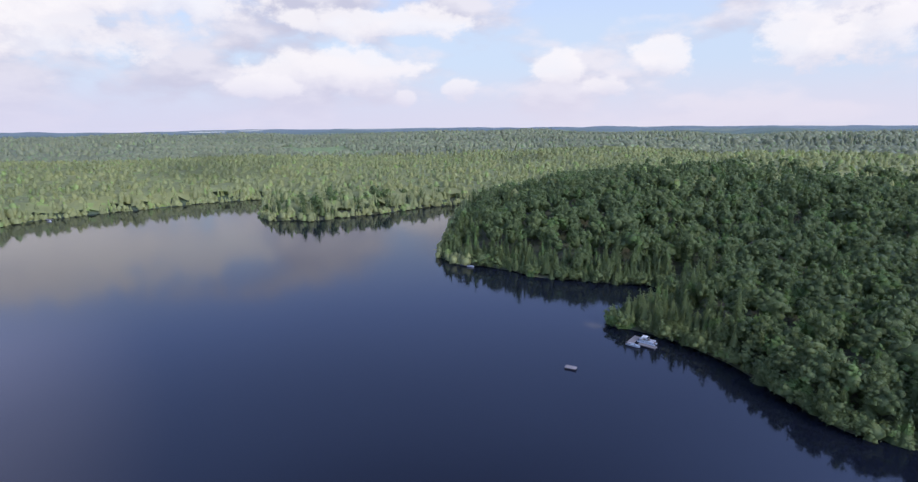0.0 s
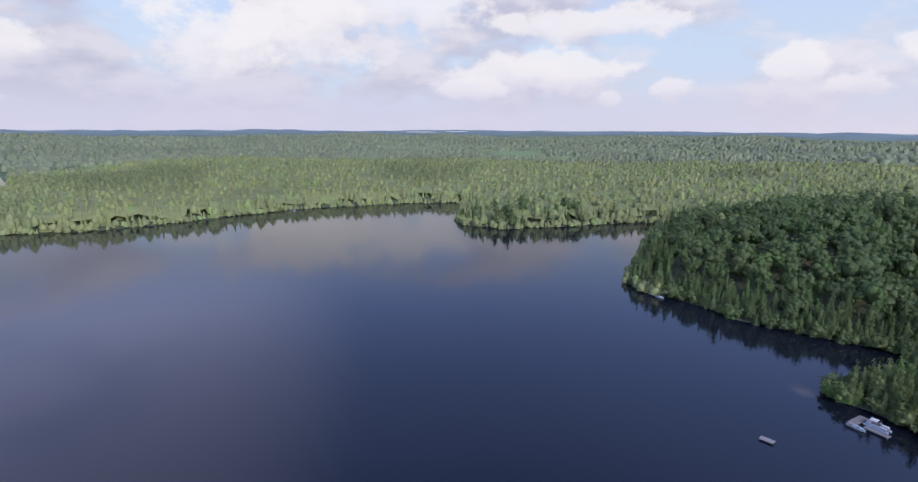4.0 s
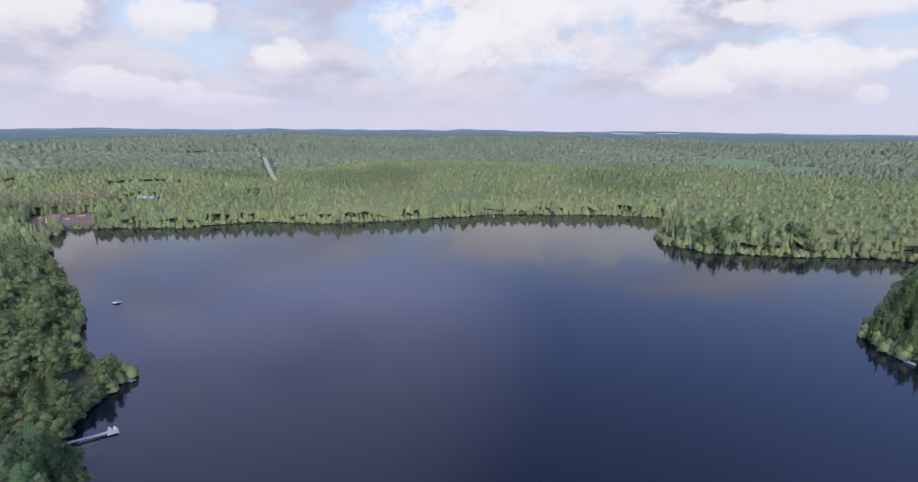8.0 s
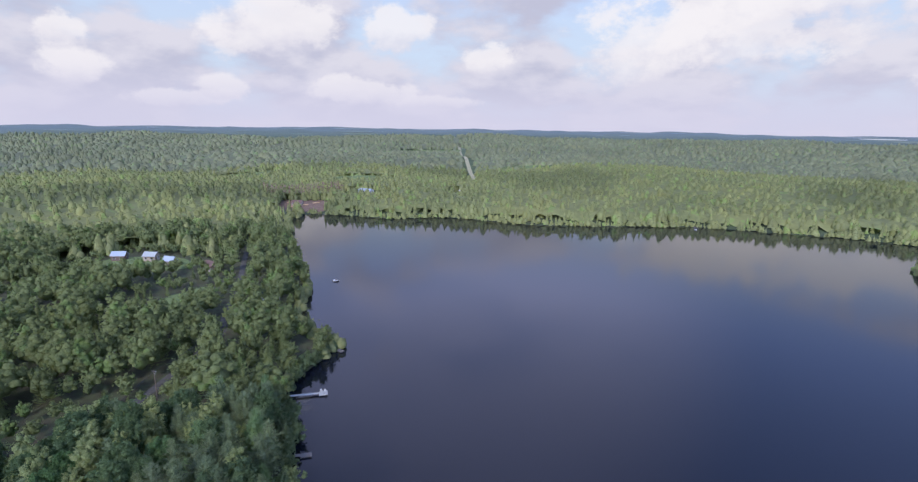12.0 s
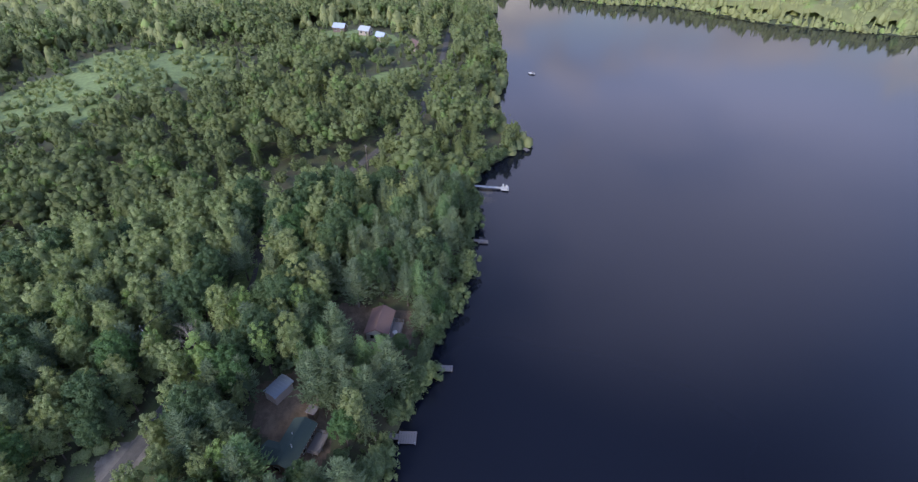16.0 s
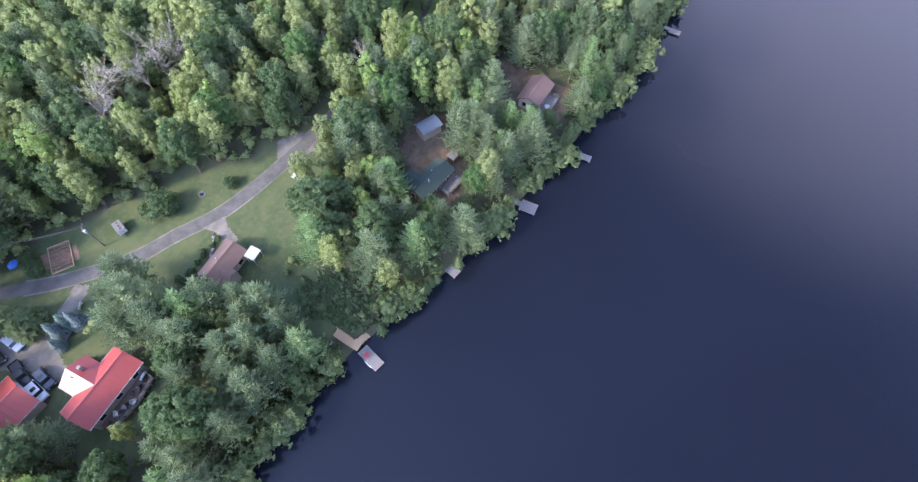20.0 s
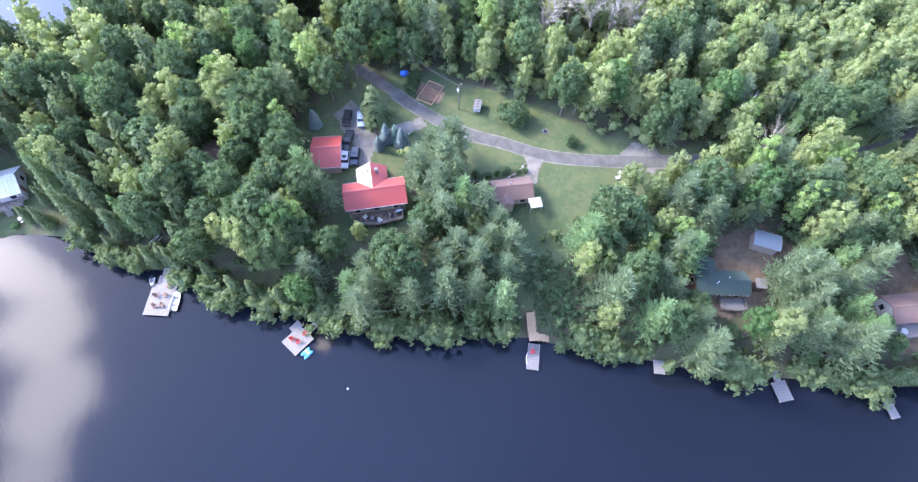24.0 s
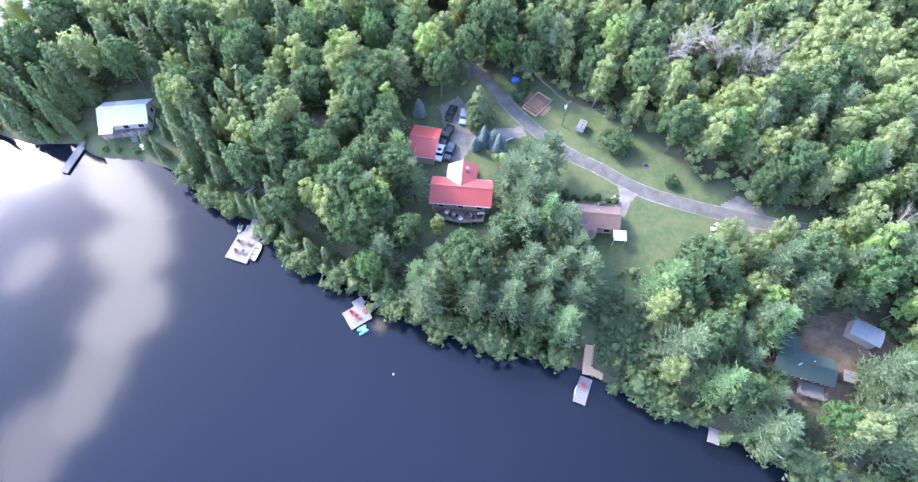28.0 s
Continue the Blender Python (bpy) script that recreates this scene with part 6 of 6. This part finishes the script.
copies(chair_model(RED, "bright red slatted chair on the dock", "dock chairs"), [(20.9, -37.3, 0.5, 230), (20.0, -36.4, 0.5, 190), (18.6, -37.6, 0.5, 150), (-20.9, -22.3, 0.5, 170)])
pb = thing("paddle_boat", "turquoise paddle boat floating beside the dock", "boat", 18.9, -34.1, 0.05, 30)
for s in (-1, 1):
    part("pontoon", slab(2.0, 0.40, 0.40, 0, s * 0.48, 0.16, edge=0.14), CYAN, pb)
    part("seat", slab(0.45, 0.50, 0.35, -0.2, s * 0.32, 0.50, edge=0.08), WHITE, pb)
part("cockpit", slab(1.5, 1.3, 0.20, 0, 0, 0.36, edge=0.06), CYAN, pb)
part("paddle_box", slab(0.5, 0.5, 0.45, 0.5, 0, 0.45, edge=0.08), BLUE, pb)
t = toward(-22.2, -24.3, -19.9, -19.3)
dock("grey floating dock with one red chair", -20.8, -21.6, t, 4.9, 2.1, GREY_WOOD)
kay = thing("kayak", "white kayak lying beside the grey dock", "kayak", -19.75, -21.6, 0.05, t)
bm = tube(0.33, 3.2, 0, 0, 0.16, ry=90, n=12)
for v in bm.verts:
    v.co.z = 0.16 + (v.co.z - 0.16) * 0.6
bmesh.ops.subdivide_edges(bm, edges=[e for e in bm.edges if abs(e.verts[0].co.x - e.verts[1].co.x) > 1], cuts=5)
for v in bm.verts:
    q = 1 - (abs(v.co.x) / 1.62) ** 2
    v.co.y *= max(0.06, q)
part("hull", bm, PAINT_WHITE, kay, smooth=True)
part("cockpit_rim", slab(0.8, 0.42, 0.06, 0, 0, 0.36, edge=0.02), BLACK, kay)
dock("small weathered dock under overhanging trees", -61.7, -2.9, toward(-62, -5, -61.6, -1), 3.6, 2.6, GREY_WOOD, ramp=2.0)
dock("small grey dock tucked under trees", -42.3, -13.2, toward(-43, -15, -41.5, -11.5), 2.6, 1.9, GREY_WOOD)
dock("narrow weathered dock reaching from the trees", -78.8, 5.0, toward(-79.1, 2, -78.6, 7), 4.2, 1.5, GREY_WOOD, ramp=1.8)
dock("small grey dock on the wooded shore", -117.4, 13.8, 70, 3.4, 1.7, GREY_WOOD, ramp=1.5)
dock("small weathered dock with a bench", -126.9, 19.2, 80, 3.0, 1.6, GREY_WOOD, ramp=1.5)
dock("long grey dock below the pale blue house", 84.9, -75.3, toward(83.9, -79, 85.7, -72), 7.2, 1.7, GREY_WOOD, ramp=1.2)
t = toward(-160, 20, -157.8, 31.4)
dock("white platform at the end of a long narrow gangway", -158.1, 30.2, t, 2.8, 2.6, WHITE, ramp=9.6)
copies(chair_model(WHITE, "white chair on the end of the long dock", "dock chairs"), [(-158.3, 30.8, 0.5, 80), (-158.9, 29.8, 0.5, 110), (-157.4, 30.6, 0.5, 40)])
dock("dark dock at the tip of the wooded point", -189.5, 42.6, 25, 5.0, 1.6, GREY_WOOD)
dock("oblong grey swimming raft anchored off the shore", 30.5, 138.2, -27, 3.3, 1.7, PALE_WOOD, group="swimming rafts", posts=False)
r = dock("white swimming raft anchored in the lake", -282.0, 62.6, 10, 3.2, 3.0, WHITE, group="swimming rafts", posts=False)
part("bench", slab(2.2, 0.5, 0.6, 0, 0.5, 0.8), GREY_WOOD, r)
t = toward(52.4, 155, 56.6, 160)
dock("L-shaped grey dock below the wooded bank", 54.6, 157.4, t, 6.4, 2.0, GREY_WOOD, ramp=1.5)
dock("grey dock arm holding the pontoon boat", 57.3, 152.6, t - 90, 5.6, 1.6, GREY_WOOD)
pt = thing("pontoon_boat", "white pontoon boat with a canopy at the dock", "boat", 58.3, 155.6, 0.0, t - 90)
for s in (-1, 1):
    part("pontoon", tube(0.32, 5.6, 0, s * 0.85, 0.16, ry=90, n=12), STEEL, pt)
part("boat_deck", slab(5.0, 2.2, 0.12, 0, 0, 0.55, edge=0.03), GREY_WOOD, pt)
for s in (-1, 1):
    part("side_panel", slab(4.6, 0.06, 0.5, 0, s * 1.05, 0.85), STEEL, pt)
    part("seat", slab(1.6, 0.6, 0.5, 1.4, s * 0.75, 0.85, edge=0.08), WHITE, pt)
part("stern_seat", slab(0.7, 2.0, 0.5, -2.0, 0, 0.85, edge=0.08), WHITE, pt)
part("canopy", slab(1.7, 1.9, 0.08, -0.9, 0, 1.95, edge=0.04), WHITE, pt)
for sx in (-2.0, 0.2):
    for s in (-1, 1):
        part("canopy_pole", tube(0.03, 1.4, sx, s * 1.0, 1.25), STEEL, pt)
part("console", slab(0.6, 0.7, 0.8, 0.2, 0.6, 1.0, edge=0.08), GREY_WOOD, pt)
boat("open boat lying at the grey dock", 53.0, 153.2, t - 90, 4.4, 1.6, STEEL, BLACK)
dock("grey dock at the tip of the wooded headland", 1.0, 249.6, -35, 5.0, 1.6, GREY_WOOD)
boat("white boat moored at the headland", 3.6, 247.2, -35, 4.0, 1.6, PAINT_WHITE, GREY_WOOD)
dock("far pale dock below the wooded spit", -112.3, 377.4, -80, 4.0, 2.4, WHITE)
dock("far grey dock on the opposite shore", -318, 390, -28, 16, 2.2, GREY_WOOD, 1.0)
boat("far white boat at the opposite shore", -308, 381, -28, 5.0, 2.0, PAINT_WHITE, GREY_WOOD)
dock("far small dock on the opposite shore", -380.5, 286, -35, 7, 2.0, GREY_WOOD, 1.0)
dock("far pale dock below the cleared ground", -507, 103, -10, 8, 2.4, WHITE, 1.0)
boat("white canoe drawn up under the trees", 44.2, -64.2, 40, 3.8, 1.0, PAINT_WHITE, GREY_WOOD, spot(44.2, -64.2))
boat("small white boat tied up under the bushes", 24.3, -43.6, 110, 2.8, 1.1, PAINT_WHITE, GREY_WOOD)
by = thing("buoy", "small white mooring buoy on the water", "buoy", 13.0, -25.7, 0.0)
bm = bmesh.new()
bmesh.ops.create_uvsphere(bm, u_segments=12, v_segments=8, radius=0.2)
part("ball", bm, WHITE, by, smooth=True)
part("ring", tube(0.05, 0.12, 0, 0, 0.22), STEEL, by)

# steps down to the grey dock
st = thing("stairs", "new timber stairs in two flights down the bank", "stairs", -22.0, -25.4, 0.0, 0)
upper = spot(-22.7, -29.2) + 0.75
for k in range(11):
    f = k / 10
    part("step", slab(1.45, 0.36, 0.06, -0.7 + 0.65 * f, -3.7 + 3.2 * f, upper + (1.0 - upper) * f, rz=-11, edge=0.01), NEW_WOOD, st)
part("landing", slab(1.9, 1.6, 0.08, -0.1, 0.4, 0.95, rz=-11, edge=0.01), NEW_WOOD, st)
for k in range(6):
    part("step", slab(0.36, 1.35, 0.06, -1.1 - 0.3 * k, 0.75 + 0.12 * k, 0.86 - 0.07 * k, rz=-22, edge=0.01), NEW_WOOD, st)
lean = math.degrees(math.atan2(upper - 1.0, 3.3))
for e in (-0.72, 0.72):
    part("stringer", slab(0.08, 3.7, 0.26, -0.37 + e, -2.1, (upper + 1.0) / 2 - 0.12, rx=-lean, rz=-11), NEW_WOOD, st)
    part("handrail", slab(0.08, 3.7, 0.08, -0.37 + e, -2.1, (upper + 1.0) / 2 + 0.9, rx=-lean, rz=-11), NEW_WOOD, st)
    for k in range(4):
        f = k / 3
        part("post", slab(0.09, 0.09, 1.5, -0.7 + 0.65 * f + e, -3.7 + 3.2 * f, upper + (1.0 - upper) * f + 0.25), NEW_WOOD, st)
for k in range(3):
    part("post", slab(0.09, 0.09, 1.7, -0.9 - 0.75 * k, 1.35 + 0.3 * k, 0.7 - 0.12 * k), NEW_WOOD, st)
part("handrail", slab(2.0, 0.08, 0.08, -1.65, 1.65, 1.38, rz=-22, ry=-7), NEW_WOOD, st)

# ---- yard things ----
tp = thing("tarpaulin_heap", "bright blue tarpaulin over a low heap", "tarpaulin", -14.3, -92.3, spot(-14.3, -92.3))
bm = bmesh.new()
bmesh.ops.create_icosphere(bm, subdivisions=3, radius=1)
for v in bm.verts:
    q = noise.noise(v.co * 1.7)
    v.co = Vector((v.co.x * (1.1 + 0.3 * q), v.co.y * (0.8 + 0.2 * q), max(0, v.co.z) * (0.8 + 0.3 * q)))
part("sheet", bm, BLUE, tp)
part("weight", slab(0.3, 0.2, 0.12, 0.5, 0.5, 0.5), STONE, tp)
bed = thing("garden_edging", "timber edging with soil ridges round the vegetable bed", "garden", -18.7, -85.0, spot(-18.7, -85.0) + 0.08, 47)
for s in (-1, 1):
    part("edging_board", slab(6.2, 0.12, 0.25, 0, s * 1.95, 0.12), NEW_WOOD, bed)
    part("edging_board", slab(0.12, 4.0, 0.25, s * 3.1, 0, 0.12), NEW_WOOD, bed)
for k in range(9):
    bm = slab(0.38, 3.5, 0.24, -2.7 + 0.68 * k, 0, 0.10, edge=0.08)
    part("soil_ridge", bm, TILLED, bed)
fp = thing("fire_pit", "ring of grey stones round a fire pit", "fire pit", -40.0, -67.0, spot(-40, -67))
for k in range(10):
    a = k * 0.628
    part("stone", slab(0.34, 0.28, 0.30, math.cos(a) * 0.62, math.sin(a) * 0.62, 0.10, rz=math.degrees(a), edge=0.10), STONE, fp)
part("ash", tube(0.5, 0.05, 0, 0, 0.05, n=14), BLACK, fp)
copies(chair_model(WHITE, "white garden chair out on the lawn", "lawn chairs"), [(-51.0, -52.2, spot(-51, -52.2), 40), (-50.0, -51.2, spot(-50, -51.2), 80)])
bn = thing("bench", "plain white garden bench by the drive", "bench", -11.5, -75.0, spot(-11.5, -75), 25)
part("seat", slab(1.5, 0.4, 0.06, 0, 0, 0.45), WHITE, bn)
part("backrest", slab(1.5, 0.05, 0.4, 0, 0.2, 0.75), WHITE, bn)
for s in (-0.6, 0.6):
    part("leg", slab(0.08, 0.38, 0.45, s, 0, 0.22), WHITE, bn)
rng = np.random.default_rng(7)
edge = thing("rock_border", "curved border of dark rocks and plants behind the cabin", "border", -27, -58.4, spot(-27, -58.4), 0)
for k in range(22):
    a = k / 21
    x, y = 7.2 - 13.0 * a, -2.4 * (2 * a - 1) ** 2 + 0.8 - a * 0.2
    bm = slab(*rng.uniform(0.4, 0.75, 3), x, y, 0.18, rng.uniform(-20, 20), 0, rng.uniform(0, 90), edge=0.12)
    part("rock", bm, STONE if k % 3 else DIRT, edge)
for k in range(9):
    plant("bush", float(-20.5 - 1.4 * k + rng.normal() * 0.3), float(-60.2 + 0.16 * k + rng.normal() * 0.3), float(rng.uniform(0.7, 1.1)))
log = thing("fallen_trunk", "bleached fallen tree trunk leaning over the bank", "tree trunk", -60.5, -9.0, 1.6, 15)
part("bole", tube(0.16, 7.0, 0, 0, 0.2, ry=88, r2=0.06, n=9), DEAD, log)
for k in range(5):
    part("broken_branch", tube(0.05, 1.4, -1.5 + 0.9 * k, 0.5 * (-1) ** k, 0.4, rx=60 * (-1) ** k, r2=0.02, n=6), DEAD, log)


def pole(x, y, tall, lamp=False):
    p = thing("utility_pole", "grey wooden utility pole with a crossarm", "pole", x, y, spot(x, y), 40, "utility poles along the lane")
    part("shaft", tube(0.16, tall + 1, 0, 0, tall / 2 - 0.5, r2=0.11), BARK, p)
    part("crossarm", slab(2.0, 0.10, 0.12, 0, 0, tall - 0.5), GREY_WOOD, p)
    for k in (-0.85, 0.0, 0.85):
        part("insulator", tube(0.05, 0.18, k, 0, tall - 0.35), WHITE, p)
    part("transformer" if lamp else "bracket", tube(0.24, 0.7, 0.34, 0, tall - 1.4) if lamp else slab(0.5, 0.06, 0.06, 0.3, 0, tall - 1.2), STEEL, p)
    return Vector((x, y, spot(x, y) + tall - 0.3))


def wire(a, b, shift):
    """A sagging cable between two poles."""
    me = bpy.data.curves.new("cable", "CURVE")
    me.dimensions, me.bevel_depth, me.bevel_resolution = "3D", 0.022, 1
    sp = me.splines.new("POLY")
    sp.points.add(16)
    for k in range(17):
        s = k / 16
        p = a.lerp(b, s) + Vector((shift[0], shift[1], -1.1 * 4 * s * (1 - s)))
        sp.points[k].co = (*p, 1)
    me.materials.append(BLACK)
    tagged(new("power_cable", me), "thin dark power cable sagging between poles", "cable", "power cables")


poles = [pole(x, y, h, k == 2) for k, (x, y, h) in enumerate([(17, -141, 11), (-2, -108, 11), (-23.6, -78.8, 7.6), (-79, -55.5, 12), (-122, -38, 11), (-165, -17.5, 12), (-205, 8, 12)])]
for a, b in zip(poles, poles[1:]):
    for s in ((-0.55, 0.5), (0, 0), (0.55, -0.5)):
        wire(a, b, s)

# ---- far houses and clearings ----
FAR_HOUSES = [
    ("far house with a grey roof across the lake", -602, 172, 40, 16, 9, STEEL, WHITE),
    ("far white cottage among the trees", -538, 268, 20, 9, 6, WHITE, WHITE),
    ("farm shed with a pale metal roof", -352, -48, 70, 7.5, 5, STEEL, LOG),
    ("small farmhouse with a pale roof", -341, -31, 60, 7, 5, BLUE_ROOF, SIDING),
    ("low farm shed with a white roof", -329, -21, 50, 6.5, 3.6, STEEL, SIDING),
    ("brown-roofed house under the trees", -318, 0, 30, 9, 6, BROWN_ROOF, SIDING),
    ("far white farmhouse beside a field", -128, 1012, 10, 11, 7, STEEL, WHITE),
    ("far grey-roofed farmhouse beside a field", -215, 1080, 30, 11, 7, STEEL, WHITE),
    ("house with a grey roof in the shore woods", -232, 14, 40, 9, 6, STEEL, SIDING),
    ("pale-roofed house in the shore woods", -256, 24, 40, 9, 6, GREEN_ROOF, WHITE),
    ("house with a brown roof near the clearing", -545, 84, 60, 10, 7, BROWN_ROOF, SIDING),
]
for label, x, y, t, l, w_, roof, walls in FAR_HOUSES:
    house("farmhouse" if "farm" in label else "house", label, x, y, t, l, w_, 3.2, 2.0, roof, walls)
for k in range(5):
    lg = thing("log_pile", "pile of pale felled logs on cleared ground", "log pile", -535 - 9 * k, 78 + 13 * (k % 3), spot(-535 - 9 * k, 78 + 13 * (k % 3)), 30 + 40 * k)
    for j in range(6):
        part("log", tube(0.32, 7.0, 0, -0.9 + 0.66 * (j % 3) + 0.33 * (j // 3), 0.35 + 0.55 * (j // 3), ry=90, n=8), NEW_WOOD, lg)
rng = np.random.default_rng(12)
n = 150
bx, by_ = rng.uniform(-604, -578, n), rng.uniform(58, 140, n)
slim = joined([trunk_mesh(3, 1.0, 0.016, 0.98, 6), (np.array([[0, 0, 0.95]]) + LOW_V * [0.045, 0.045, 0.05], LOW_F)])
woods("bare_stems", bx, by_, height(bx, by_), [slim], np.zeros(n, int), rng.uniform(12, 16, n), RED_STEMS, "bare pinkish trunks standing along the cleared edge", rng)
